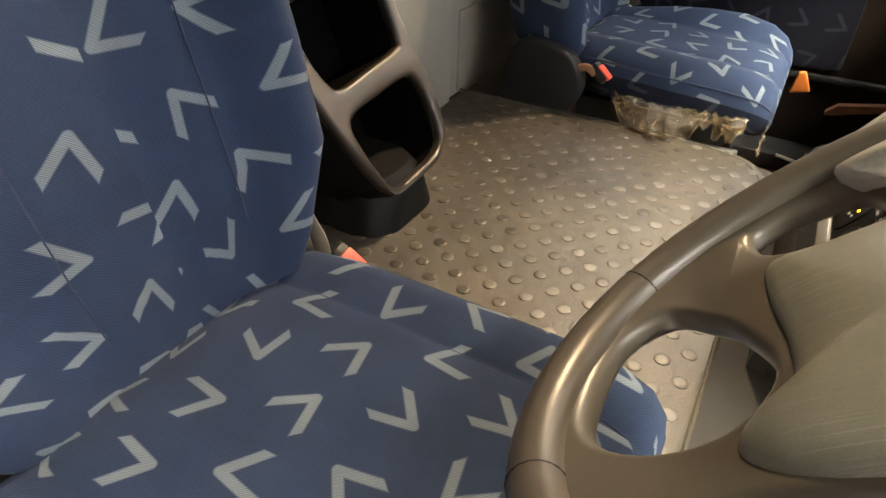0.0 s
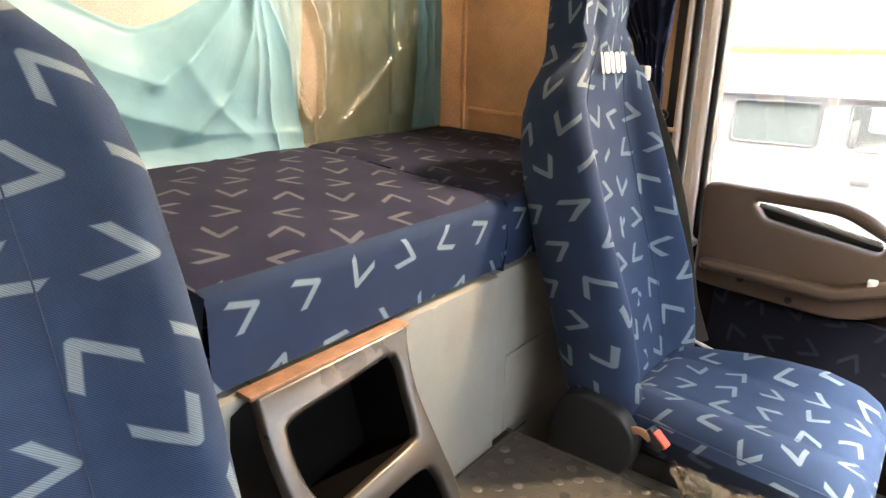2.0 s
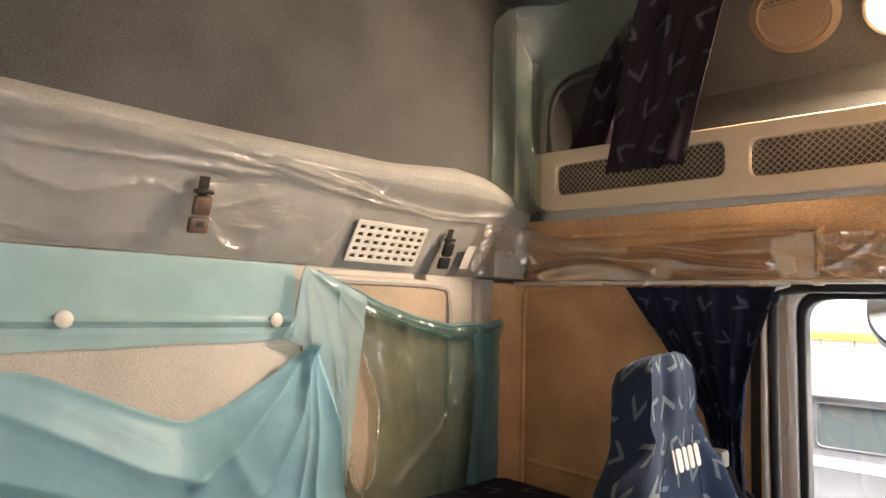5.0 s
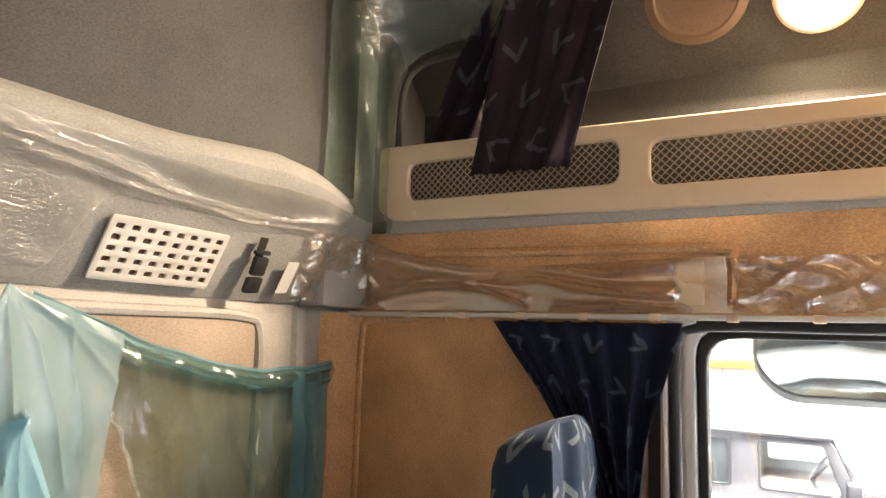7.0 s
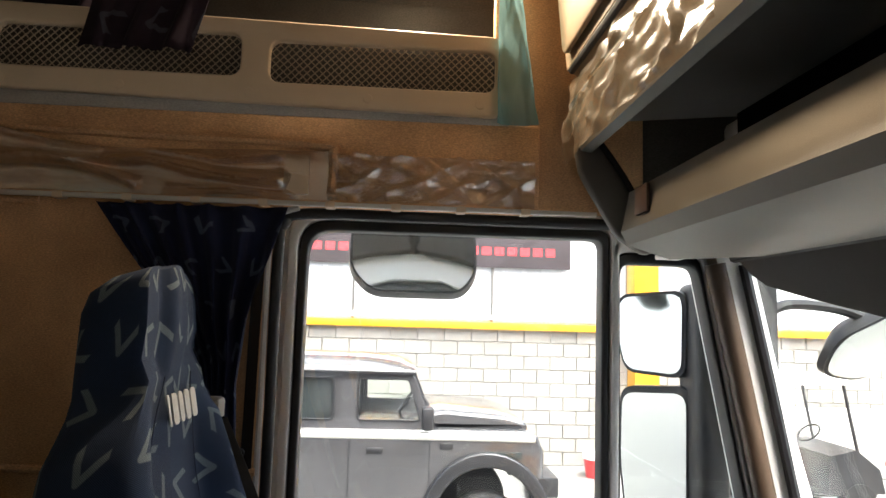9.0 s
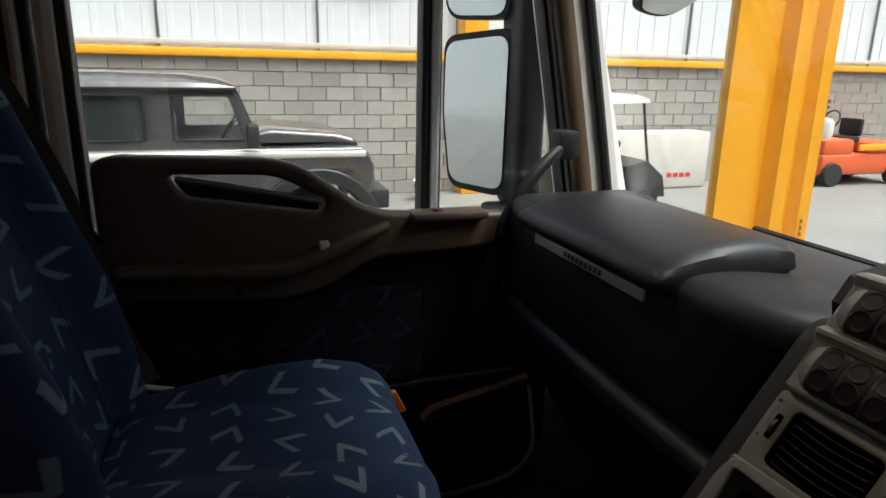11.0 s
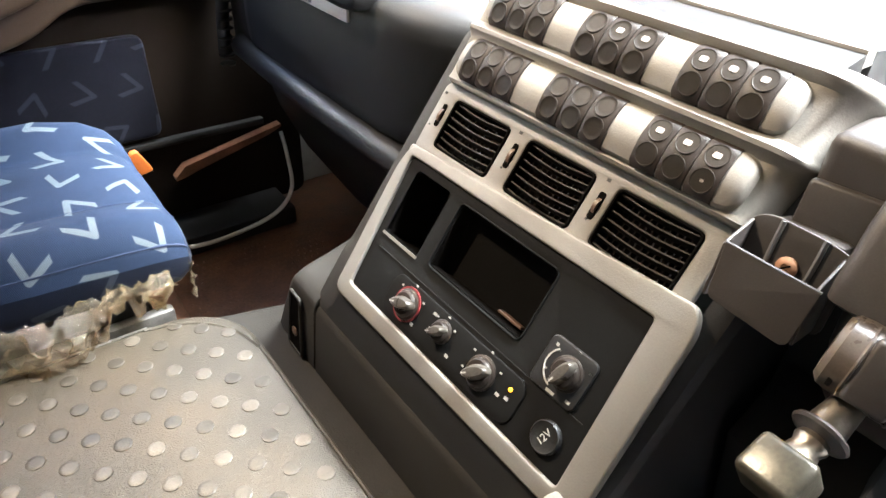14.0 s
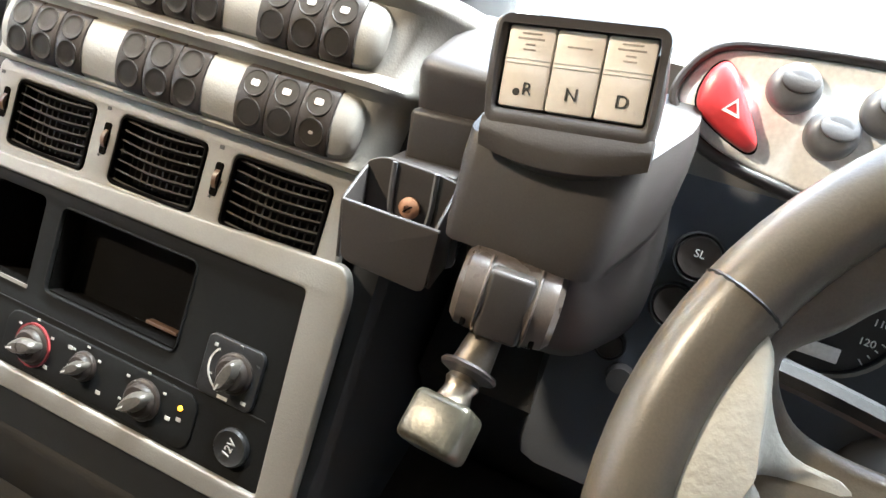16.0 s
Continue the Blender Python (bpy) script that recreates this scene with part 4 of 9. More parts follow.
def seat(yc, side, up, label, wide=1.0, thick=1.0):
    """A sprung cab seat; side is +1 where the door lies towards +y."""
    s = thing("cab_seat", (1.25, yc, -0.30), label, "seat", "cab seats")
    base = 0.035 + up
    # cushion: loft from back to front
    xs = [0.985, 0.995, 1.03, 1.10, 1.20, 1.30, 1.40, 1.48, 1.525, 1.548, 1.556]
    tops = [0.125, 0.150, 0.168, 0.172, 0.168, 0.163, 0.160, 0.152, 0.137, 0.112, 0.085]
    bots = [0.09, 0.06, 0.045, 0.04, 0.035, 0.03, 0.025, 0.02, 0.02, 0.03, 0.055]
    half = [0.185, 0.20, 0.215, 0.225, 0.232, 0.236, 0.238, 0.236, 0.230, 0.220, 0.205]
    secs = []
    for x, zt, zb, w in zip(xs, tops, bots, half):
        h = zt - zb
        q = [(0, zb), (w * 0.6, zb), (w * 0.93, zb + 0.006), (w, zb + 0.3 * h), (w * 1.01, zb + 0.62 * h), (w * 0.965, zb + 0.93 * h), (w * 0.82, zt + 0.020), (w * 0.64, zt + 0.017), (w * 0.54, zt + 0.012), (w * 0.5, zt + 0.010), (w * 0.44, zt + 0.013), (w * 0.2, zt + 0.016)]
        hump = float(np.interp(x, (1.0, 1.12, 1.25, 1.42, 1.50, 1.55), (0, 0.006, 0.036, 0.040, 0.026, 0.008))) if wide == 1 else 0.0
        rise = lambda a: hump * max(0.0, min(1.0, (a / w - 0.45) / 0.3))
        full = [(a, z + (rise(a) if z > zb + 0.5 * h else 0)) for a, z in q] + [(0, zt + 0.016)] + [(-a * (1 if wide == 1 else 2.2), z) for a, z in reversed(q[1:])]
        secs.append([(x, yc + p.x, p.y) for p in smooth_loop([(a, z, 0) for a, z in full], 56)])
    if side > 0:
        for name, mt, keep, lab in (("seat_cushion", "cloth", 1, ""), ("cushion_side", "side_cloth", -1, "cushion side below the piping, seat print in darker colours")):
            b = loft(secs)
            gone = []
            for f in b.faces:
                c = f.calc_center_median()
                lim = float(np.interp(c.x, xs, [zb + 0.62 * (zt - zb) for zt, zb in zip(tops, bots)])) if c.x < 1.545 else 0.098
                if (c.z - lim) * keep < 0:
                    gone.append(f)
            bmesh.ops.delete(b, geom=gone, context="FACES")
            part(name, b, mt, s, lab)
    else:
        part("seat_cushion", loft(secs), "cloth", s)
    # stitched seams
    for k in (-1, 1):
        part("seam", tube([(x, yc + k * w * 0.5, zt + 0.0095) for x, zt, w in zip(xs[2:9], tops[2:9], half[2:9])], 0.0010, 6), "panel", s)
    rim = [(x, yc - side * w * 0.985, zb + 0.80 * (zt - zb)) for x, zt, zb, w in zip(xs[1:10], tops[1:10], bots[1:10], half[1:10])]
    part("piping", tube(rim, 0.003, 6), "panel", s)
    # backrest: loft up the spine, front towards +x
    halfq = [(0, 0.0), (0.06, 0.0), (0.105, 0.002), (0.135, 0.012), (0.165, 0.045), (0.195, 0.064), (0.222, 0.052), (0.237, 0.012), (0.236, -0.05), (0.215, -0.095), (0.15, -0.115), (0.0, -0.12)]
    stations = [  # height, spine x, width, bolster, thickness
        (0.105, 1.000, 0.72, 0.5, 0.55), (0.12, 0.998, 0.86, 0.7, 0.8), (0.17, 0.988, 0.95, 0.95, 1.0), (0.27, 0.962, 1.01, 1.1, 1.0),
        (0.40, 0.928, 1.04, 1.15, 1.0), (0.55, 0.890, 1.05, 1.1, 1.0), (0.70, 0.852, 1.04, 1.0, 1.0), (0.82, 0.820, 1.01, 0.9, 0.95),
        (0.90, 0.798, 0.95, 0.7, 0.9), (0.955, 0.785, 0.86, 0.5, 0.86), (0.99, 0.777, 0.75, 0.3, 0.82), (1.02, 0.770, 0.63, 0.15, 0.8),
        (1.05, 0.764, 0.56, 0.05, 0.8), (1.09, 0.757, 0.535, 0.0, 0.82), (1.14, 0.748, 0.525, 0.0, 0.84), (1.19, 0.740, 0.50, 0.0, 0.82),
        (1.222, 0.733, 0.45, 0.0, 0.74), (1.240, 0.728, 0.36, 0.0, 0.55), (1.246, 0.724, 0.22, 0.0, 0.3)]
    if side > 0:
        # this one stands up straighter at the shoulders and has a thick headrest
        stations = [(z, sx + float(np.interp(z, (0.1, 0.4, 0.6, 0.85, 1.0, 1.15, 1.25), (0, 0, -0.02, -0.026, 0.004, 0.042, 0.047))), w, bo, th * float(np.interp(z, (0.9, 1.1), (1.0, 1.08)))) for z, sx, w, bo, th in stations]
    secs = []
    for z, sx, w, bo, th in stations:
        q = []
        for a, d in halfq:
            dd = d * bo if d > 0 else d * th * thick
            q.append((a * w * (1.0 if thick == 1 else 1.09 if z < 0.97 else 1.04), dd - (0.018 if bo < 0.05 and a > 0.1 and d >= 0 else 0)))
        full = q + [(-a, d) for a, d in reversed(q[1:-1])]
        lean = 0.27
        k = 1.0 if wide == 1.0 else (0.80 if z < 0.15 else 0.86 if z < 0.2 else wide if z < 0.97 else 1.04)
        q = [(a * k, d) for a, d in q]
        full = q + [(-a * (1 if wide == 1 else 1.55), d if wide == 1 or d < 0 else d * 0.3) for a, d in reversed(q[1:-1])]
        secs.append([(sx + p.y * np.cos(lean), yc + p.x, z + p.y * np.sin(lean)) for p in smooth_loop([(a, d, 0) for a, d in full], 60)])
    part("backrest", loft(secs, uv0=(0.02, 0.03)), "cloth", s)
    for k in (-1, 1):
        line = [(sx + 0.006, yc + k * 0.120 * w, z + 0.002) for z, sx, w, bo, th in stations[2:13]]
        part("seam", tube(line, 0.0010, 6), "panel", s)
    # stitched emblem, kept as plain white shapes
    for i, w in enumerate((0.0045, 0.0135, 0.0105, 0.0130, 0.0140)):
        y = yc + ((-0.064, -0.036, -0.004, 0.028, 0.063)[i] if side > 0 else (i - 2) * 0.036 - 0.026)
        w = w if side > 0 else 0.0145
        b = plate([rrect(-w, w, -0.027, 0.027, min(w * 0.9, 0.010))] + ([rrect(-0.006, 0.006, -0.016, 0.016, 0.003)] if side < 0 and i in (0, 4) else []), 0.0025, 0.0006, axes((0.790 + (0.006 if side > 0 else 0), y, 0.995), (0, 1, 0), (-0.2, 0, 1)))
        part("emblem_mark", b, "thread", s, "white stitched emblem mark")
    # recliner cover, towards the middle of the cab
    m = -side
    sec = rpoly([(0.83, -0.02), (1.02, -0.03), (1.065, 0.04), (1.075, 0.095), (1.03, 0.165), (0.93, 0.195), (0.86, 0.17), (0.83, 0.08)], 0.03, 4)
    if side < 0:
        sec = rpoly([(0.83, -0.06), (0.99, -0.06), (1.00, 0.03), (0.98, 0.085), (0.92, 0.10), (0.83, 0.06)], 0.03, 4)
    part("recliner_cover", plate([sec], 0.055, 0.014, axes((0, yc + m * 0.255 + 0.0275, 0), (1, 0, 0), (0, 0, 1))), "dark", s, "dark plastic recliner cover")
    # buckle on its stalk
    bx, bz, by = (0.0, 0.0, 0.252) if side > 0 else (0.023, 0.005, 0.247)
    if side > 0:
        part("buckle_stalk", tube([(1.03, yc + m * 0.262, 0.11), (1.07, yc + m * 0.265, 0.135), (1.10, yc + m * 0.262, 0.12)], 0.011, 8, flat=0.5), "rust", s, "worn beige buckle stalk")
    else:
        part("buckle_stalk", tube([(1.015, yc + 0.225, 0.235), (1.030, yc + 0.232, 0.195), (1.043, yc + 0.238, 0.155), (1.045, yc + 0.238, 0.09), (1.03, yc + 0.236, 0.0)], 0.017, 10, flat=0.4, count=24), "taupe", s, "worn beige buckle bracket")
    fr = axes((1.113 - bx, yc + m * by, 0.118 + bz), (0.75, 0.1 * m, -0.62), (0, 1, 0))
    bk = part("buckle", rbox(-0.034, 0.022, -0.016, 0.016, -0.014, 0.014, 0.005, m=fr), "black", s, "black belt buckle")
    part("buckle_button", rbox(-0.020, 0.0245, -0.0145, 0.0145, 0.006, 0.0175, 0.003, m=fr), "buckle_red", bk, "orange-red push button")
    # pedestal
    part("pedestal", rbox(1.03, 1.47, yc - 0.20, yc + 0.20, -0.30, base, 0.03), "black", s)
    if side < 0:
        # added black box; paints the dark crease between cushion and backrest
        part("hinge_cover", rbox(0.84, 0.995, yc - 0.52, yc + 0.19, -0.10, 0.075, 0.02), "cubby_black", s, "added black filler for the dark crease behind the cushion")
    part("slide_rail", rbox(1.0, 1.50, yc + m * 0.215 - 0.012, yc + m * 0.215 + 0.012, -0.06, -0.025, 0.005), "steel", s)
    # belt: guide in the shoulder, webbing down the door side
    o = side
    gd = part("belt_guide", rbox(0.765, 0.812, yc + o * 0.217 - 0.026, yc + o * 0.217 + 0.026, 0.880, 0.985, 0.010), "taupe", s, "taupe belt guide")
    part("belt_slot", rbox(0.800, 0.814, yc + o * 0.217 - 0.016, yc + o * 0.217 + 0.018, 0.928, 0.944, 0.002), "hole", gd, "dark slot")
    line = [(0.806, yc + o * 0.217, 0.935), (0.872, yc + o * 0.243, 0.772), (0.925, yc + o * 0.262, 0.615), (0.965, yc + o * 0.276, 0.45), (1.0, yc + o * 0.276, 0.30), (1.05, yc + o * 0.276, 0.17)]
    rows = []
    for p in smooth_loop(line, 16, closed=False):
        rows.append([p + Vector((0.015, o * 0.008, 0.008)), p + Vector((-0.015, -o * 0.006, -0.006)), p + Vector((-0.015, -o * 0.009, -0.006)), p + Vector((0.015, o * 0.005, 0.008))])
    if side > 0:
        part("belt", loft(rows), "webbing", s, "taupe belt webbing, darkened with its shade")
    if side > 0:
        part("belt_anchor", tube([(0.96, yc + o * 0.25, 0.22), (1.03, yc + o * 0.27, 0.17), (1.09, yc + o * 0.275, 0.15)], 0.006, 8), "pale", s)
    if up:
        for o in s.children_recursive:
            if not o.name.startswith(("pedestal", "slide")):
                lift = 0.012 if o.name.startswith(("seat_cushion", "cushion_side", "piping", "buckle")) or (o.name.startswith("seam") and min(v.co.x for v in o.data.vertices) > 0.99) else up
                for v in o.data.vertices:
                    v.co.z += lift
                    if o.name.startswith("buckle"):
                        v.co.x -= 0.045
    return s


def torn_wrap(yc):
    """The rest of the seat's packing film, crumpled under the cushion's edge."""
    def f(u, v):
        x = 1.16 + 0.34 * u
        hang = float(np.interp(u, (0, 0.06, 0.15, 0.26, 0.40, 0.50, 0.58, 0.66, 0.76, 0.84, 0.93, 1.0), (0.03, 0.085, 0.125, 0.115, 0.160, 0.150, 0.110, 0.060, 0.035, 0.065, 0.070, 0.02))) + 0.010 * np.sin(u * 63)
        z = 0.078 - hang * v
        fat = 0.020 + 0.055 * np.exp(-((u - 0.40) / 0.17) ** 2)
        crumple = 0.030 * noise.noise((u * 13, v * 5, 2)) + 0.016 * noise.noise((u * 31, v * 13, 5)) + 0.012 * (1 - abs(np.sin(19 * u + 5 * v + 3 * noise.noise((u * 5, v * 4, 1))))) ** 3
        y = yc - 0.240 - fat * np.sin(np.pi * (0.15 + 0.85 * v)) - crumple
        return (x + 0.016 * noise.noise((u * 20, v * 9, 9)), y, z + 0.014 * noise.noise((u * 24, v * 11, 3)))
    solid("plastic_wrap", sheet_of(f, 110, 26), "torn", "torn crumpled packing film hanging under the seat cushion", "plastic wrap")
    def g(u, v):
        return (1.545 + 0.016 * noise.noise((u * 6, v * 9, 1)) + 0.005 * u, yc - 0.225 + 0.03 * u, 0.08 - 0.10 * v - 0.02 * u + 0.008 * noise.noise((u * 9, v * 20, 7)))
    solid("plastic_scrap", sheet_of(g, 6, 12), "torn", "torn scrap of film on the cushion's front corner", "plastic wrap")



def mat_wave(x, y):
    """Height of the worn mat over the tunnel: it lies slack and ripples, most towards the passenger's seat."""
    near = np.exp(-((y - 1.33) / 0.16) ** 2)
    return 0.0045 * near * np.sin(9 * x + 2.0 * np.sin(4 * y)) + 0.006 * noise.noise((x * 3.1, y * 3.1, 6)) + 0.003 * noise.noise((x * 8, y * 8, 2)) + 0.003


def floor_mat():
    mat_thing = thing("floor_mat", (1.2, C, 0.0), "slack studded grey rubber mat over the engine tunnel", "floor mat")
    x0, x1, y0, y1, rc = 0.722, 1.588, 0.475, 1.525, 0.13
    def edge(x, y):
        """How far inside the mat's rounded outline a point lies."""
        d = min(x - x0, x1 - x, y - y0, y1 - y)
        if x > x1 - rc and y > y1 - rc:
            d = min(d, rc - float(np.hypot(x - x1 + rc, y - y1 + rc)))
        return d
    def top(u, v):
        x, y = x0 + (x1 - x0) * u, y0 + (y1 - y0) * v
        if x > x1 - rc and y > y1 - rc:
            far = float(np.hypot(x - x1 + rc, y - y1 + rc))
            lim = max(x - x1 + rc, y - y1 + rc)
            if far > 0:
                k = lim / far
                x, y = x1 - rc + (x - x1 + rc) * k, y1 - rc + (y - y1 + rc) * k
        d = edge(x, y)
        lift = max(0.0, min(1.0, d / 0.05))
        return (x, y, 0.0015 + mat_wave(x, y) * lift - 0.008 * max(0.0, 1 - d / 0.006))
    part("mat_sheet", sheet_of(top, 90, 110), "rubber", mat_thing)
    out = rpoly([(x0, y0), (x1, y0), (x1, y1), (x0, y1)], [0.01, 0.05, 0.21, 0.01], 7)
    part("mat_rim", tube([(p[0] + (1.16 - p[0]) * 0.012, p[1] + (1.0 - p[1]) * 0.012, 0.0015) for p in out], 0.0035, 6, count=160, closed=True), "rubber", mat_thing)
    b = bm_new()
    rng = random.Random(5)
    for j in range(31):
        for i in range(14):
            x, y = 0.722 + 0.072 * i + (0.036 if j % 2 else 0.0), 0.464 + 0.0357 * j
            if edge(x, y) < 0.018:
                continue
            r = 0.0135
            base = 0.0010 + mat_wave(x, y) * max(0.0, min(1.0, edge(x, y) / 0.05))
            tx, ty = rng.uniform(-0.03, 0.03), rng.uniform(-0.03, 0.03)
            ring = [(r, -0.001), (r * 0.97, 0.0016), (r * 0.90, 0.0021), (r * 0.5, 0.0023)]
            vs = [[b.verts.new((x + q * np.cos(k * np.pi / 6), y + q * np.sin(k * np.pi / 6), base + h + (tx * np.cos(k * np.pi / 6) + ty * np.sin(k * np.pi / 6)) * q)) for k in range(12)] for q, h in ring]
            for a, c in zip(vs, vs[1:]):
                for k in range(12):
                    b.faces.new((a[k], a[(k + 1) % 12], c[(k + 1) % 12], c[k]))
            b.faces.new(vs[-1])
    part("stud_pattern", b, "stud", mat_thing, "worn round rubber studs", kind="stuff")


def footwell_mat():
    t = thing("footwell_mat", (1.8, 1.78, -0.299), "brown rubber mat with small dots in the passenger's footwell", "floor mat")
    part("mat_sheet", rbox(1.58, 2.06, 1.47, 2.10, -0.299, -0.293, 0.002), "foot", t)
    b = bm_new()
    for i in range(22):
        for j in range(26):
            x, y = 1.60 + 0.020 * i + (0.010 if j % 2 else 0.0), 1.49 + 0.0232 * j
            top = b.verts.new((x, y, -0.2905))
            ring = [b.verts.new((x + 0.0045 * np.cos(k * np.pi / 3), y + 0.0045 * np.sin(k * np.pi / 3), -0.2934)) for k in range(6)]
            for k in range(6):
                b.faces.new((ring[k], ring[(k + 1) % 6], top))
    part("dot_pattern", b, "foot", t, kind="stuff")


def cubby():
    """Storage console between the seats: a slanting moulded face with two openings."""
    t = thing("storage_console", (0.82, 0.88, 0.0), "brown-grey plastic storage console with two open cubbies", "console")
    top, bot = Vector((0.738, 0, 0.482)), Vector((0.952, 0, 0.062))
    fr = axes((top.x, 0, top.z), (0, 1, 0), tuple(top - bot))
    L = (top - bot).length
    def curve(pts, n=64):
        return [(p.x, p.y) for p in smooth_loop([(q, w, 0) for q, w in pts], n)]
    face = rpoly([(0.684, 0.006), (1.054, 0.010), (1.030, -0.060), (1.020, -0.125), (1.030, -0.240), (1.040, -0.330), (1.018, -0.415), (0.955, -0.455), (0.790, -0.456), (0.755, -0.425), (0.712, -0.320), (0.680, -0.195), (0.676, -0.085)], [0.008, 0.008, 0.03, 0.05, 0.06, 0.05, 0.045, 0.04, 0.02, 0.03, 0.05, 0.05, 0.04], 6)
    a = curve([(0.738, -0.056), (0.850, -0.046), (0.972, -0.036), (0.996, -0.052), (0.990, -0.120), (0.981, -0.186), (0.960, -0.202), (0.860, -0.213), (0.766, -0.221), (0.736, -0.200), (0.719, -0.150), (0.718, -0.085)])
    c = curve([(0.755, -0.280), (0.860, -0.266), (0.966, -0.262), (0.994, -0.286), (1.000, -0.345), (0.993, -0.402), (0.955, -0.430), (0.870, -0.438), (0.788, -0.440), (0.768, -0.405), (0.750, -0.340)])
    part("face", plate([face, a, c], 0.030, 0.011, fr @ Matrix.Translation((0, 0, -0.022)), 4), "cubby", t, "satin grey-brown face")
    # the openings' inner boxes
    for o, d in ((a, 0.16), (c, 0.20)):
        secs = [[fr @ Vector((p[0], p[1], h)) for p in o] for h in (-0.014, -d)]
        b = loft(secs, caps=False)
        n = len(o)
        b.verts.ensure_lookup_table()
        b.faces.new([b.verts[n + k] for k in range(n)])
        part("bin", b, "hole", t, "black bin")
    # body: from the face's rim back to the bunk panel and the floor
    rim = face
    front = [fr @ Vector((p[0], p[1], -0.012)) for p in rim]
    back = [Vector((0.716, 0.66 + (p[0] - 0.69) * 1.12, max(-0.005, q.z - 0.02 if q.z > 0.1 else -0.005))) for p, q in zip(rim, front)]
    b = loft([front, [q.lerp(k, 0.35) + Vector((0, 0, -0.05 if q.z < 0.2 else 0)) for q, k in zip(front, back)], back], caps=False)
    part("body", b, "cubby_black", t, "black moulded body")
    secs = []
    for z, x1, y0, y1 in ((-0.004, 0.956, 0.708, 0.958), (0.004, 0.955, 0.711, 0.957), (0.025, 0.951, 0.722, 0.954), (0.055, 0.944, 0.738, 0.950), (0.080, 0.932, 0.750, 0.946), (0.10, 0.912, 0.756, 0.940)):
        secs.append([(x, y, z) for x, y in rrect(0.60, x1, y0, y1, 0.075, 7)])
    part("foot", loft(secs), "cubby_black", t, "black flared skirt")
    part("ledge", rbox(0.700, 0.740, 0.676, 1.062, 0.482, 0.492, 0.003), "rust", t, "worn brown edge strip")


bunk_cushion(0.690, 0.635, 1.462, 0.487, 0.668, 0.722, "wide middle section of the bunk mattress in navy chevron cloth")
bunk_cushion(0.688, 1.4635, 2.185, 0.487, 0.670, 0.722, "side section of the bunk mattress behind the passenger's seat")
bunk_cushion(0.480, -0.27, 0.628, 0.487, 0.690, 0.722, "narrow bunk mattress section behind the driver's seat")
seat(1.805, 1, 0.0, "blue passenger seat with pale chevrons and torn film under it", 1.0, 1.4)
seat(0.245, -1, 0.062, "blue driver's seat with pale chevrons beside the steering wheel", 1.095)
torn_wrap(1.805)
floor_mat()
footwell_mat()
cubby()


# ---------------------------------------------------------------- dashboard
FACE = axes((1.717, 1.0, 0.23), (0, -1, 0), (0.573, 0, 0.819))     # the centre console's slanting face


def at(u, v, h=0.0, m=FACE):
    return m @ Matrix.Translation((u, v, h))



ROWS = ((0.3160, 0.0), (0.3970, 0.001))                                # the two switch rows: place up the face, lift
GROUPS = ((-0.204, -0.099), (-0.053, 0.053), (0.092, 0.194))


def row_face(a):
    """Height of a bulging switch row at the distance a from its middle."""
    return 0.0350 - 7.5 * a * a


def air_vent(u0, u1, v0, v1, group):
    c = Vector(((u0 + u1) / 2, (v0 + v1) / 2, 0))
    t = thing("air_vent", FACE @ c, "black louvred air vent in the silver console", "air vent", group)
    part("vent_frame", plate([rrect(u0, u1, v0, v1, 0.008), rrect(u0 + 0.0035, u1 - 0.0035, v0 + 0.003, v1 - 0.003, 0.006)], 0.008, 0.0015, at(0, 0, -0.0005)), "hole", t)
    part("vent_back", plate([rrect(u0 + 0.002, u1 - 0.002, v0 + 0.002, v1 - 0.002, 0.008)], 0.002, 0, at(0, 0, -0.034)), "hole", t)
    n = 7
    for k in range(n):
        v = v0 + (v1 - v0) * (k + 0.55) / n
        bow = [(u0 + 0.003 + (u1 - u0 - 0.006) * i / 8, v - 0.0035 * np.sin(np.pi * i / 8)) for i in range(9)]
        rows = [[FACE @ Vector((u, w + 0.0009, 0.003)), FACE @ Vector((u, w - 0.0009, 0.0035)), FACE @ Vector((u, w - 0.0052, -0.012)), FACE @ Vector((u, w - 0.0034, -0.012))] for u, w in bow]
        part("slat", loft(rows), "slat", t)
    for k in range(12):
        u = u0 + (u1 - u0) * (k + 1) / 13
        part("fin", rbox(-0.0011, 0.0011, v0 + 0.004, v1 - 0.004, -0.026, -0.0125, 0, m=at(u, 0)), "fin", t)
    w = part("wheel_slot", plate([rrect(-0.0045, 0.0045, -0.017, 0.017, 0.003)], 0.002, 0.0005, at(u0 - 0.014, c.y + 0.006, 0.005)), "hole", t)
    part("thumb_wheel", lathe([(0.001, -0.0025), (0.013, -0.0025), (0.013, 0.0025), (0.001, 0.0025)], 16, at(u0 - 0.014, c.y + 0.006, -0.002) @ pose(0, 0, 0, 0, 90, 0)), "brown", w, "worn thumb wheel")



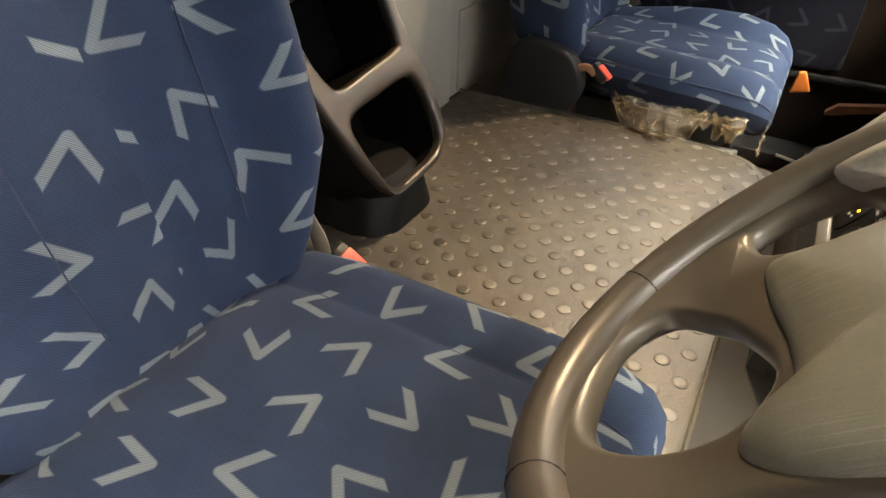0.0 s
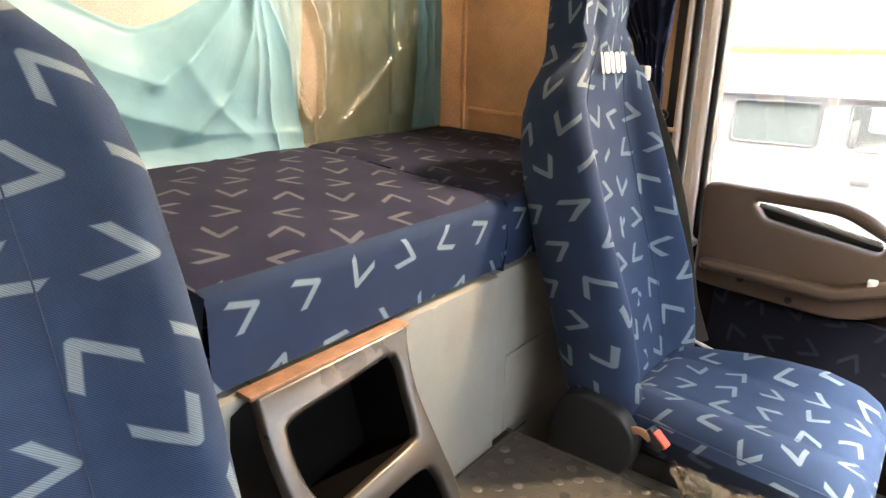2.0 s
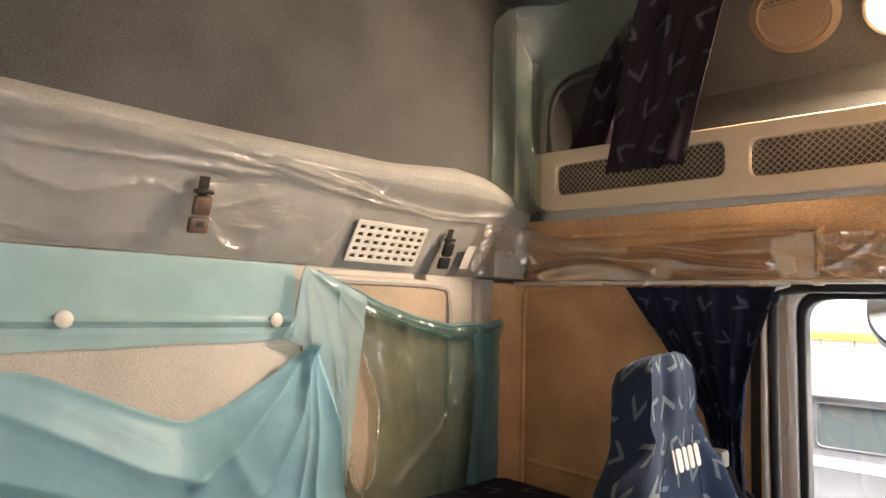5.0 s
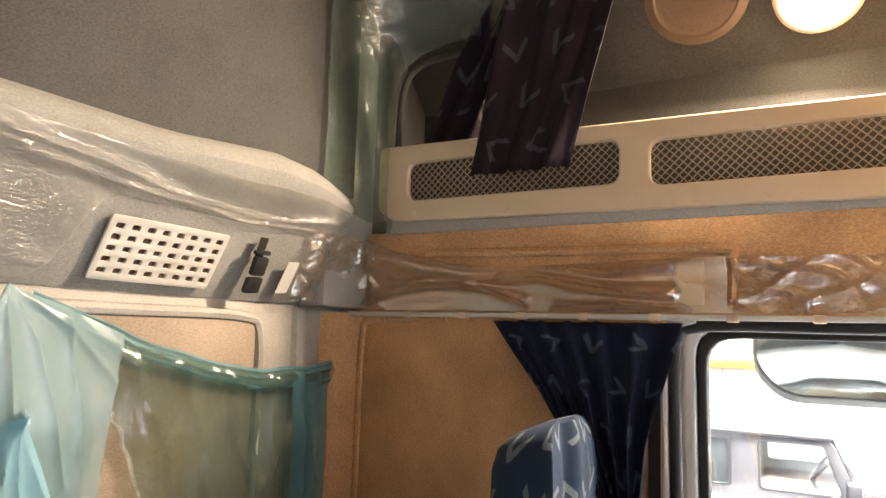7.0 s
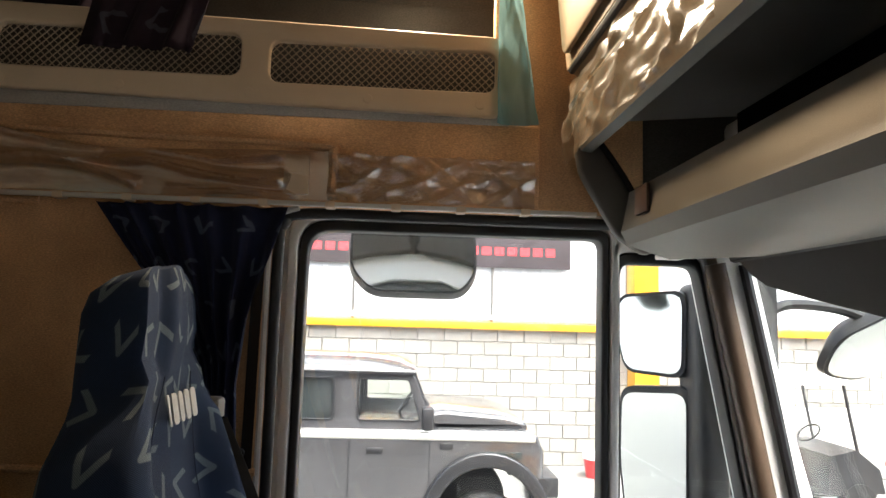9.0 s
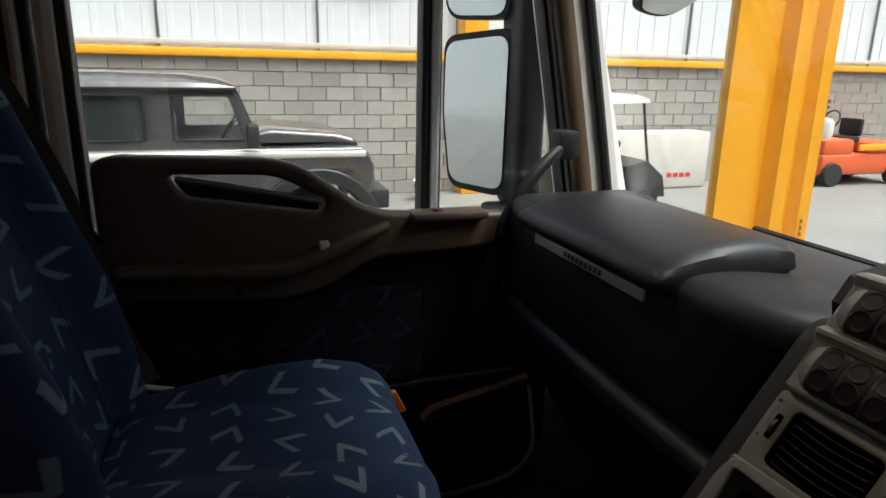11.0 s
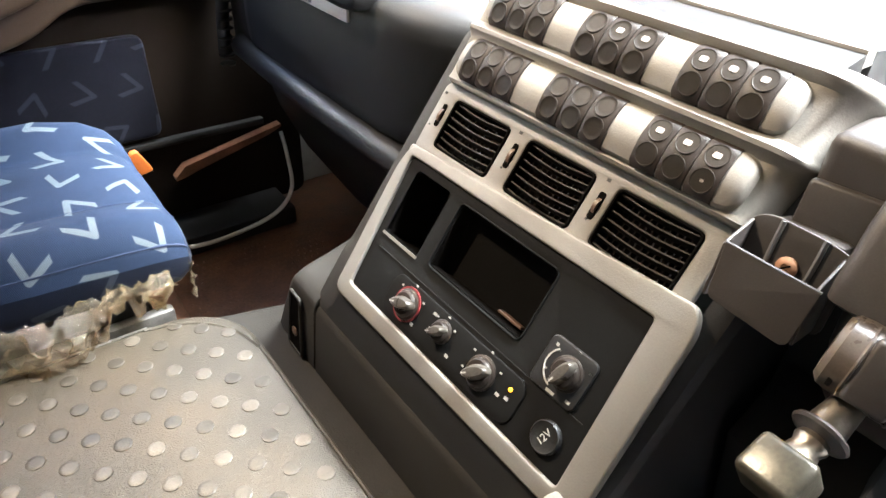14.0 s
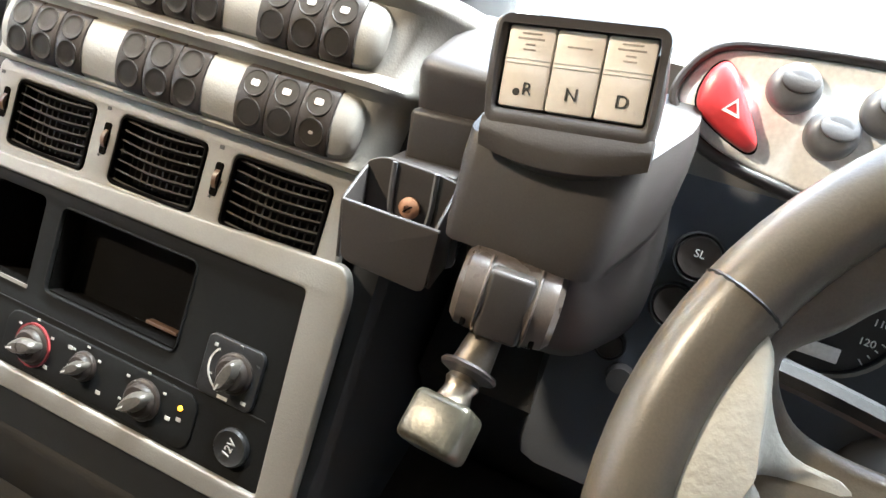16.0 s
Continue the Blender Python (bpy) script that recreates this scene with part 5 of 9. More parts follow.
def dial(u, v, r, label, ring=None, turn=0.0, base=0.0055):
    t = thing("rotary_knob", FACE @ Vector((u, v, 0.0)), label, "knob", "heater knobs")
    m = at(u, v, base) @ pose(0, 0, 0, 0, 0, turn)
    part("knob_base", lathe([(r * 1.16, 0.0), (r * 1.16, 0.003), (r * 1.08, 0.0045), (r * 0.98, 0.005), (r * 0.93, 0.009), (r * 0.80, 0.011), (0.001, 0.0112)], 32, m), "switch", t)
    part("knob_grip", loft([[m @ Vector((p[0] * g, p[1] * g * q, h)) for p in [(r * np.cos(k * np.pi / 14), r * np.sin(k * np.pi / 14)) for k in range(28)]] for g, q, h in ((1.0, 0.62, 0.005), (1.0, 0.50, 0.012), (0.95, 0.40, 0.017), (0.82, 0.34, 0.0195), (0.05, 0.30, 0.0198))]), "worn", t, "worn shiny grip bar")
    part("pointer", rbox(-r * 0.85, -r * 0.45, -0.0010, 0.0010, 0.0182, 0.0201, 0, m=m), "print", t, "pale pointer line")
    if ring:
        part("coloured_ring", lathe([(r * 1.30, 0.0), (r * 1.30, 0.0026), (r * 1.20, 0.0026), (r * 1.20, 0.0)], 28, m), ring, t, "red scale ring")
    for k in range(4):
        a = radians(200 - 55 * k)
        q = at(u + np.cos(a) * r * 1.55, v + np.sin(a) * r * 1.55, base)
        part("scale_mark", rbox(-0.0020, 0.0020, -0.0012, 0.0012, 0.0004, 0.0010, 0, m=q), "print", t)
    return t


def console():
    t = thing("centre_console", (1.80, 1.0, 0.0), "silver-trimmed centre console with vents and switches", "dashboard")
    # body: a recessed middle between two cheeks that reach the face
    prof = [(1.80, 0.08), (1.81, 0.17), (2.0, 0.43), (1.99, 0.52), (2.10, 0.46), (2.20, 0.40), (2.20, -0.06), (1.80, -0.06)]
    part("body", loft([[(x, y, z) for x, z in prof] for y in (0.76, 1.24)]), "black", t, "black inside of the console")
    prof = rpoly([(1.652, 0.135), (1.705, 0.212), (1.722, 0.228), (1.925, 0.508), (1.95, 0.525), (2.20, 0.50), (2.20, -0.06), (1.66, -0.06)], 0.012, 3)
    # driver's-side cheek in darker plastic: the deep gap's shade is coloured in
    for mt, ys in (("dark", ((0.735, 0.02), (0.74, 0.006), (0.75, 0.0), (0.765, 0.0))), ("softgrey", ((1.235, 0.0), (1.262, 0.0), (1.280, 0.006), (1.287, 0.018)))):
        part("cheek", loft([[(x + dx, y, z) for x, z in prof] for y, dx in ys]), mt, t, "dark grained side cheek")
    part("lower_board", loft([[(x, y, z) for x, z in ((1.652, 0.135), (1.705, 0.212), (1.722, 0.228), (1.80, 0.20), (1.80, -0.06), (1.66, -0.06))] for y in (0.76, 1.24)]), "dark", t)
    # lower fascia with its silver frame
    outer = rpoly([(-0.240, -0.072), (0.252, -0.070), (0.247, 0.172), (0.236, 0.196), (-0.238, 0.176), (-0.247, 0.140)], [0.02, 0.022, 0.02, 0.02, 0.02, 0.02], 5)
    inner = rpoly([(-0.214, -0.047), (0.214, -0.047), (0.204, 0.163), (-0.228, 0.161)], 0.006, 3)
    part("silver_frame", plate([outer, inner], 0.015, 0.003, at(0, 0, -0.004), 3), "trim", t, "silver-grey frame")
    slot, radio = rrect(-0.206, -0.128, 0.046, 0.148, 0.008), rrect(-0.101, 0.080, 0.050, 0.145, 0.006)
    part("fascia", plate([inner, slot, radio], 0.008, 0.001, at(0, 0, -0.002)), "fascia", t, "dark grey fascia")
    pocket = loft([[at(0, 0) @ Vector((p[0], p[1], h)) for p in slot] for h in (0.004, -0.075)], caps=False)
    pocket.verts.ensure_lookup_table()
    pocket.faces.new([pocket.verts[len(slot) + k] for k in range(len(slot))])
    part("storage_slot", pocket, "hole", t, "empty square pocket")
    part("slot_rim", plate([rrect(-0.208, -0.126, 0.0435, 0.0475, 0.001)], 0.0015, 0, at(0, 0, 0.0055)), "trim", t)
    b = plate([rrect(-0.1035, 0.0825, 0.0475, 0.1475, 0.012), radio], 0.004, 0.001, at(0, 0, 0.004))
    part("radio_bezel", b, "fascia", t)
    part("radio_bay", plate([rrect(-0.101, 0.080, 0.050, 0.145, 0.012)], 0.002, 0, at(0, 0, -0.026)), "hole", t, "empty radio bay")
    for a, c, d, e in ((-0.101, -0.099, 0.05, 0.145), (0.078, 0.080, 0.05, 0.145)):
        part("bay_wall", rbox(a, c, d, e, -0.055, 0.003, 0, m=FACE), "hole", t)
    for d, e in ((0.05, 0.052), (0.143, 0.145)):
        part("bay_wall", rbox(-0.101, 0.08, d, e, -0.055, 0.003, 0, m=FACE), "hole", t)
    part("bay_clip", rbox(0.02, 0.062, 0.056, 0.060, -0.024, -0.014, 0.001, m=FACE), "brown", t, "brown bay clip")
    part("heater_panel", plate([rrect(-0.140, 0.126, -0.042, 0.018, 0.016)], 0.0045, 0.0015, at(0, 0, 0.004)), "fascia", t, "black heater panel")
    part("groove", rbox(-0.2, 0.2, 0.0245, 0.0256, 0.004, 0.0068, 0, m=FACE), "black", t)
    part("lamp_knob_plate", plate([rrect(0.117, 0.184, 0.026, 0.088, 0.008)], 0.006, 0.0015, at(0, 0, 0.004)), "soft", t)
    part("sticker", plate([[(0.012 * np.cos(a) + 0.002 * np.sin(3 * a), 0.012 * np.sin(a)) for a in np.linspace(0, 6.1, 15)]], 0.0008, 0, at(0.225, -0.057, 0.0145)), "paint", t, "white round sticker")
    part("indicator", lathe([(0.0028, 0), (0.0025, 0.002), (0.0005, 0.0026)], 12, at(0.107, 0.0, 0.008)), "led", t, "lit amber indicator")
    for u, v in ((0.108, -0.012), (0.06, 0.008), (-0.045, 0.006), (0.095, -0.016), (-0.072, -0.028), (0.004, -0.026)):
        part("printed_mark", rbox(-0.003, 0.003, -0.002, 0.002, 0.0085, 0.0090, 0, m=at(u, v)), "print", t)
    for u, v, w in ((0.128, 0.078, 0.004), (0.150, 0.030, 0.012), (0.174, 0.034, 0.006)):
        part("printed_mark", rbox(-w / 2, w / 2, -0.0018, 0.0018, 0.0098, 0.0104, 0, m=at(u, v)), "print", t)
    arc = [(0.149 + 0.0245 * np.cos(a), 0.058 + 0.0245 * np.sin(a)) for a in np.linspace(2.3, 4.5, 12)]
    arc += [(0.149 + 0.0225 * np.cos(a), 0.058 + 0.0225 * np.sin(a)) for a in np.linspace(4.5, 2.3, 12)]
    part("printed_arc", plate([arc], 0.0006, 0, at(0, 0, 0.0102)), "print", t)
    # vent bezel, stepped out of the frame
    holes = [rrect(-0.206, -0.092, 0.188, 0.261, 0.008), rrect(-0.057, 0.055, 0.188, 0.261, 0.008), rrect(0.088, 0.200, 0.188, 0.261, 0.008)]
    part("vent_bezel", plate([rrect(-0.240, 0.224, 0.170, 0.279, 0.012)] + holes, 0.012, 0.003, at(0, 0, -0.006)), "trim", t, "silver vent bezel")
    part("bezel_step", plate([rrect(-0.242, 0.215, 0.163, 0.176, 0.004)], 0.014, 0.003, at(0, 0, -0.004)), "trim", t)
    for u in (-0.232, -0.075, 0.071):
        part("vent_symbol", rbox(-0.0025, 0.0025, -0.002, 0.002, 0.006, 0.0066, 0, m=at(u, 0.262)), "ink", t)
        part("vent_symbol", rbox(-0.0013, 0.0013, -0.0013, 0.0013, 0.006, 0.0066, 0, m=at(u, 0.212)), "ink", t)
    # base box with the lower pocket
    prof = rpoly([(1.630, -0.07), (1.640, 0.06), (1.646, 0.122), (1.664, 0.138), (1.70, 0.150), (1.82, 0.20), (1.82, -0.07)], [0.004, 0.01, 0.012, 0.014, 0.01, 0.01, 0.004], 4)
    part("base_box", loft([[(x + d, y, z) for x, z in prof] for y, d in ((0.74, 0.0), (1.20, 0.0), (1.266, 0.0), (1.2685, 0.004))]), "softgrey", t, "dark lower box and ledge")
    # moulded end of the box, flared towards its foot
    secs = []
    for y, d, f in ((1.2685, 0.004, 0.0), (1.271, 0.0, 0.0), (1.338, 0.002, 0.36), (1.350, 0.006, 0.40), (1.358, 0.016, 0.40), (1.361, 0.030, 0.40)):
        secs.append([(min(x + d, 1.82), y + f * (0.145 - z), z - d * 0.35 + 0.006) for x, z in prof])
    part("end_cover", loft(secs), "softgrey", t, "dark grained end cover")
    pf = axes((1.6355, 1.330, 0.055), (-0.02, -1, 0), (0.085, -0.30, 1))
    hole = rpoly([(-0.014, 0.056), (0.016, 0.056), (0.024, -0.054), (-0.020, -0.054)], 0.004, 3)
    part("pocket_rim", plate([rpoly([(-0.019, 0.061), (0.021, 0.061), (0.029, -0.059), (-0.025, -0.059)], 0.006, 3), hole], 0.006, 0.002, pf @ Matrix.Translation((0, 0, -0.003))), "softgrey", t)
    # no recess here: a flat black face paints the pocket's inner shade
    part("end_pocket", plate([hole], 0.001, 0, pf @ Matrix.Translation((0, 0, -0.0005))), "hole", t, "flat black face painting the pocket's dark inside")
    part("pocket_plug", lathe([(0.009, 0.0), (0.009, 0.0015), (0.006, 0.0025), (0.001, 0.0025)], 16, pf @ Matrix.Translation((0.0, -0.018, 0.0006))), "brown", t, "brown plug in the pocket")
    for y, z in ((1.22, 0.045), (1.22, -0.01)):
        part("plug_cap", lathe([(0.009, 0), (0.009, 0.002), (0.001, 0.0022)], 16, axes((1.634 + 0.077 * (z + 0.07), y, z), (0, -1, 0), (0.08, 0, 1))), "black", t)
    # silver hood: two sunk rows with a ridge between, its driver's end swept back to a point
    pr = [(0.2775, -0.03), (0.2775, 0.010), (0.279, 0.0185), (0.2825, 0.0215), (0.290, 0.020), (0.344, 0.021), (0.350, 0.0265), (0.3535, 0.0315), (0.3585, 0.0325), (0.3625, 0.0285), (0.368, 0.022), (0.426, 0.022), (0.4315, 0.028), (0.436, 0.0305), (0.441, 0.0285), (0.448, 0.016), (0.456, -0.006), (0.46, -0.16), (0.30, -0.16)]
    secs = []
    for u, back, k, out in ((-0.243, 0.050, 0.93, 0.0), (-0.240, 0.022, 0.97, 0.0), (-0.234, 0.006, 0.99, 0.0), (-0.226, 0.0, 1.0, 0.0), (0.0, 0.0, 1.0, 0.0), (0.216, 0.0, 1.0, 0.0), (0.226, 0.0035, 1.0, 0.004), (0.234, 0.011, 1.0, 0.010), (0.240, 0.024, 0.99, 0.018), (0.244, 0.042, 0.98, 0.026), (0.246, 0.066, 0.97, 0.034), (0.247, 0.095, 0.95, 0.036)):
        flat = min(1.0, back / 0.02)
        secs.append([FACE @ Vector((u + out * max(0.0, (v - 0.30) / 0.15), 0.40 + (v - 0.40) * k, (h - back if h > 0.018 - 0.2 * flat else h - 0.6 * back) if h > -0.1 else h)) for v, h in pr])
    part("switch_hood", loft(secs), "trim", t, "silver switch hood")
    # dashboard top behind the hood: dark trough, pale bead, dark ledge
    ys = (0.79, 0.80, 0.82, 1.0, 1.24, 1.27)
    part("top_trough", loft([[(x, y, z) for x, z in ((1.962, 0.555), (1.985, 0.588), (2.005, 0.592), (2.045, 0.600), (2.06, 0.45), (1.99, 0.45))] for y in ys]), "dark", t, "dark trough behind the hood")
    part("top_bead", loft([[(x, y, z) for x, z in ((2.045, 0.585), (2.045, 0.604), (2.052, 0.609), (2.064, 0.607), (2.068, 0.585))] for y in ys]), "trim", t, "pale bead along the dashboard top")
    part("top_cover", loft([[(x, y, z) for x, z in ((2.066, 0.56), (2.07, 0.599), (2.14, 0.590), (2.30, 0.545), (2.30, 0.45), (2.07, 0.42))] for y in ys]), "dark", t, "dark top cover")
    # two rolls of switches with rounded ends
    for v, h0 in ROWS:
        secs = []
        u0, u1 = -0.208, 0.196
        for u, g in ((u0 - 0.0155, 0.10), (u0 - 0.014, 0.42), (u0 - 0.009, 0.75), (u0, 0.96), (u0 + 0.006, 1), (u1 - 0.004, 1), (u1 + 0.004, 0.985), (u1 + 0.012, 0.90), (u1 + 0.018, 0.72), (u1 + 0.0215, 0.45), (u1 + 0.0225, 0.10)):
            secs.append([FACE @ Vector((u, v + a * (0.12 + 0.88 * g ** 0.9), h0 + 0.016 + (row_face(a) - 0.0175) * g ** 0.6 - (0.008 if abs(a) > 0.031 else 0))) for a in np.linspace(-0.0315, 0.0315, 15)])
        part("roll", loft(secs, closed=False, caps=False), "trim", t, "silver roll that holds the switches")
    return t



def switch_row():
    """Push switches flush in the two rolls, each with two shallow round dishes."""
    def switch(u, v, h0, w, lit):
        s = thing("rocker_switch", FACE @ Vector((u, v, h0 + 0.034)), "brown-black dashboard switch with two round dishes", "switch", "dashboard switches")
        w -= 0.0008
        rows = []
        for a in np.linspace(-0.0305, 0.0305, 13):
            e = max(0.0, abs(a) - 0.0275) / 0.003
            d, n = 0.0035 * e * e, 0.0012 * e * e
            top = h0 + row_face(a) + 0.0008 - d
            rows.append([FACE @ Vector((u + x, v + a, z)) for x, z in ((-w / 2 + n, top - 0.005), (-w / 2 + n, top - 0.0008), (-w / 2 + n + 0.0012, top), (w / 2 - n - 0.0012, top), (w / 2 - n, top - 0.0008), (w / 2 - n, top - 0.005))])
        part("rocker", loft(rows, closed=False, caps=False), "switch", s)
        for dv in (0.0138, -0.0138):
            m = at(u, v + dv, h0 + row_face(dv) + 0.0008) @ pose(0, 0, 0, -11.7 if dv > 0 else 11.7, 0, 0)
            r = w * 0.37
            part("dish", lathe([(r * 1.08, -0.001), (r * 1.06, 0.0004), (r * 0.98, 0.0006), (r * 0.93, 0.0001), (r * 0.6, 0.00005), (0.0005, 0.00004)], 22, m), "dish", s, "round dish")
            if lit and (dv > 0 or lit > 1):
                k = 0.36 if dv > 0 else 0.18
                part("symbol", plate([rrect(-r * k, r * k, -r * k * 0.7, r * k * 0.7, r * 0.15)], 0.0005, 0, m @ Matrix.Translation((0, 0, 0.0002))), "symbol", s, "worn pale symbol")
    for row, (v, h0) in enumerate(ROWS):
        for g, (u0, u1) in enumerate(GROUPS):
            w = (u1 - u0) / 3
            for k in range(3):
                switch(u0 + w * (k + 0.5), v, h0, w, 2 if g == 2 and row == 0 and k == 2 else 1 if g == 2 or (row and g == 1 and k) else 0)
    dial(-0.095, -0.011, 0.019, "heater knob with a red ring", "dullred", 20, 0.0085)
    dial(-0.021, -0.006, 0.014, "small worn fan knob", None, 35, 0.0085)
    dial(0.061, -0.010, 0.019, "worn heater knob with printed scale", None, 40, 0.0085)
    dial(0.156, 0.058, 0.018, "black lighting knob on a square plate", None, 70, 0.009)
    s = thing("power_socket", FACE @ Vector((0.174, -0.013, 0.0)), "black 12V power socket with printed cap", "socket")
    part("socket_cap", lathe([(0.0195, 0.004), (0.0195, 0.010), (0.0175, 0.0125), (0.015, 0.0115), (0.001, 0.0112)], 28, at(0.174, -0.013)), "black", s)
    part("lettering", letters("12V", 0.0125, at(0.174, -0.013, 0.0116) @ pose(0, 0, 0, 0, 0, 75)), "print", s, "grey 12V lettering")
    for u0, u1 in ((-0.206, -0.092), (-0.057, 0.055), (0.088, 0.200)):
        air_vent(u0, u1, 0.188, 0.261, "centre air vents")


def glove_box():
    t = thing("glove_box", (2.0, 1.72, 0.0), "black passenger dashboard with a lidded glove box", "dashboard")
    # one skin from the door round to the console, its shoulder turned back at the console's side
    prof = smooth_loop([(1.955, 0.25, 0), (1.905, 0.275, 0), (1.892, 0.33, 0), (1.894, 0.44, 0), (1.898, 0.480, 0), (1.912, 0.506, 0), (1.945, 0.520, 0), (2.03, 0.520, 0), (2.20, 0.498, 0)], 30, closed=False)
    rows = []
    for y, back, drop in ((2.10, 0.030, 0), (2.07, 0.010, 0), (2.02, 0.0, 0), (1.80, 0.0, 0), (1.60, 0.0, 0), (1.48, 0.002, 0), (1.43, 0.008, 0), (1.395, 0.019, 0.002), (1.36, 0.037, 0.005), (1.33, 0.060, 0.009), (1.305, 0.088, 0.014), (1.288, 0.120, 0.020)):
        rows.append([(p.x + back * (1 if p.x < 2.0 else max(0.0, (2.2 - p.x) / 0.2)), y, p.y - drop * max(0.0, (p.y - 0.40) / 0.13)) for p in prof])
    part("fascia", loft(rows, closed=False, caps=False), "dark", t, "dark glove box fascia with a rounded shoulder")
    # padded lid
    secs = []
    for y, g in ((2.035, 0.2), (2.030, 0.6), (2.018, 0.9), (1.995, 1.0), (1.75, 1.0), (1.555, 1.0), (1.523, 0.93), (1.507, 0.7), (1.501, 0.3)):
        pr = smooth_loop([(1.872, 0.492, 0), (1.868, 0.512, 0), (1.885, 0.532, 0), (1.95, 0.553, 0), (2.05, 0.566, 0), (2.13, 0.560, 0), (2.155, 0.545, 0), (2.14, 0.50, 0), (2.0, 0.485, 0), (1.90, 0.483, 0)], 30)
        secs.append([(2.0 + (p.x - 2.0) * (0.94 + 0.06 * g), y, 0.515 + (p.y - 0.515) * g) for p in pr])
    part("lid", loft(secs), "soft", t, "padded black lid")
    part("badge_strip", rbox(1.888, 1.897, 1.560, 1.975, 0.458, 0.482, 0.004), "pale", t, "silver strip with unreadable raised marks")
    for k in range(9):
        part("raised_mark", rbox(1.8862, 1.889, 1.690 + 0.017 * k, 1.701 + 0.017 * k, 0.464, 0.476, 0.001), "knobgrey", t)
    part("lower_pad", tube([(1.905, 2.12, 0.262), (1.90, 1.9, 0.255), (1.90, 1.6, 0.250), (1.905, 1.36, 0.245)], 0.030, 12), "soft", t, "padded lower edge")
    b = loft([[(x + d, y, z) for x, z in ((1.935, 0.26), (1.99, 0.08), (2.06, -0.06), (2.22, -0.30), (2.35, -0.30), (2.35, 0.45), (2.16, 0.49), (1.97, 0.47))] for y, d in ((1.292, 0.13), (1.33, 0.075), (1.40, 0.025), (1.5, 0.005), (1.9, 0.0), (2.13, 0.0))])
    part("lower_panel", b, "soft", t, "black kick panel")
    part("side_cap", rbox(1.905, 2.28, 2.02, 2.20, 0.20, 0.535, 0.04, 3), "soft", t)
    part("rear_deck", rbox(2.10, 2.36, 1.25, 2.25, 0.40, 0.505, 0.03, 3), "black", t)



def hazard_pod():
    """Rounded silver panel with the hazard switch, beside the instruments."""
    fr = axes((2.0, 0.465, 0.553), (0.06, -1, 0.02), (0.50, 0.0, 0.86))
    t = thing("switch_panel", fr.translation, "silver rounded switch panel with a red hazard switch", "switch panel")
    def curve(pts, n=72):
        return [(p.x, p.y) for p in smooth_loop([(a, b, 0) for a, b in pts], n)]
    o = curve([(-0.083, 0.0), (-0.077, 0.028), (-0.057, 0.050), (-0.02, 0.058), (0.065, 0.062), (0.17, 0.060), (0.28, 0.045), (0.29, -0.01), (0.27, -0.06), (0.15, -0.068), (0.06, -0.064), (0.008, -0.055), (-0.030, -0.045), (-0.062, -0.029)])
    inner = curve([(-0.0755, 0.001), (-0.070, 0.025), (-0.053, 0.0435), (-0.02, 0.050), (0.065, 0.053), (0.17, 0.051), (0.265, 0.038), (0.275, -0.01), (0.26, -0.05), (0.15, -0.058), (0.06, -0.053), (0.014, -0.0455), (-0.022, -0.0375), (-0.052, -0.0235)])
    part("rim", plate([o, inner], 0.026, 0.005, fr @ Matrix.Translation((0, 0, -0.014)), 3), "pod", t, "dark rounded rim")
    part("plate", plate([inner], 0.012, 0.003, fr @ Matrix.Translation((0, 0, -0.008))), "paint", t, "silver plate")
    hz = curve([(-0.047, 0.0365), (-0.036, 0.029), (-0.020, 0.004), (-0.006, -0.0215), (-0.0115, -0.0305), (-0.034, -0.0215), (-0.056, -0.0065), (-0.0615, 0.008), (-0.057, 0.027)], 48)
    part("hazard_recess", plate([[(p[0] * 1.0 + (p[0] + 0.035) * 0.05, p[1] + p[1] * 0.05) for p in hz]], 0.002, 0, fr @ Matrix.Translation((0, 0, 0.0035))), "hole", t)
    mid = Vector((-0.036, 0.003))
    h = part("hazard_switch", loft([[fr @ Vector((*(mid + (Vector(p) - mid) * g), z)) for p in hz] for g, z in ((1.0, 0.004), (0.99, 0.011), (0.94, 0.0155), (0.82, 0.0185), (0.55, 0.0205), (0.25, 0.0212), (0.02, 0.0214))]), "red", t, "large red hazard switch")
    part("triangle", plate([[(-0.041, -0.003), (-0.026, -0.007), (-0.031, 0.008)], [(-0.038, -0.0012), (-0.0285, -0.0042), (-0.0315, 0.005)]], 0.0008, 0, fr @ Matrix.Translation((0, 0, 0.0212))), "keys", h, "faded white triangle")
    for u, v, cap in ((0.008, 0.026, "pod"), (0.045, -0.003, "knobgrey"), (0.079, 0.022, "knobgrey"), (0.125, 0.0, "pod")):
        k = part("round_button", lathe([(0.0205, 0.002), (0.0205, 0.008), (0.0195, 0.013), (0.0165, 0.0165), (0.012, 0.018), (0.001, 0.0185)], 36, fr @ Matrix.Translation((u, v, 0.0))), "knobgrey", t, "dark grey round button")
        m = fr @ Matrix.Translation((u + 0.002, v + 0.0055, 0.0166)) @ pose(0, 0, 0, -16, 4, 0) @ Matrix.Diagonal((1.0, 0.72, 1, 1))
        part("button_cap", lathe([(0.0145, -0.002), (0.0145, 0.0008), (0.0125, 0.0018), (0.001, 0.0024)], 28, m), cap, k, "inset cap of the button")


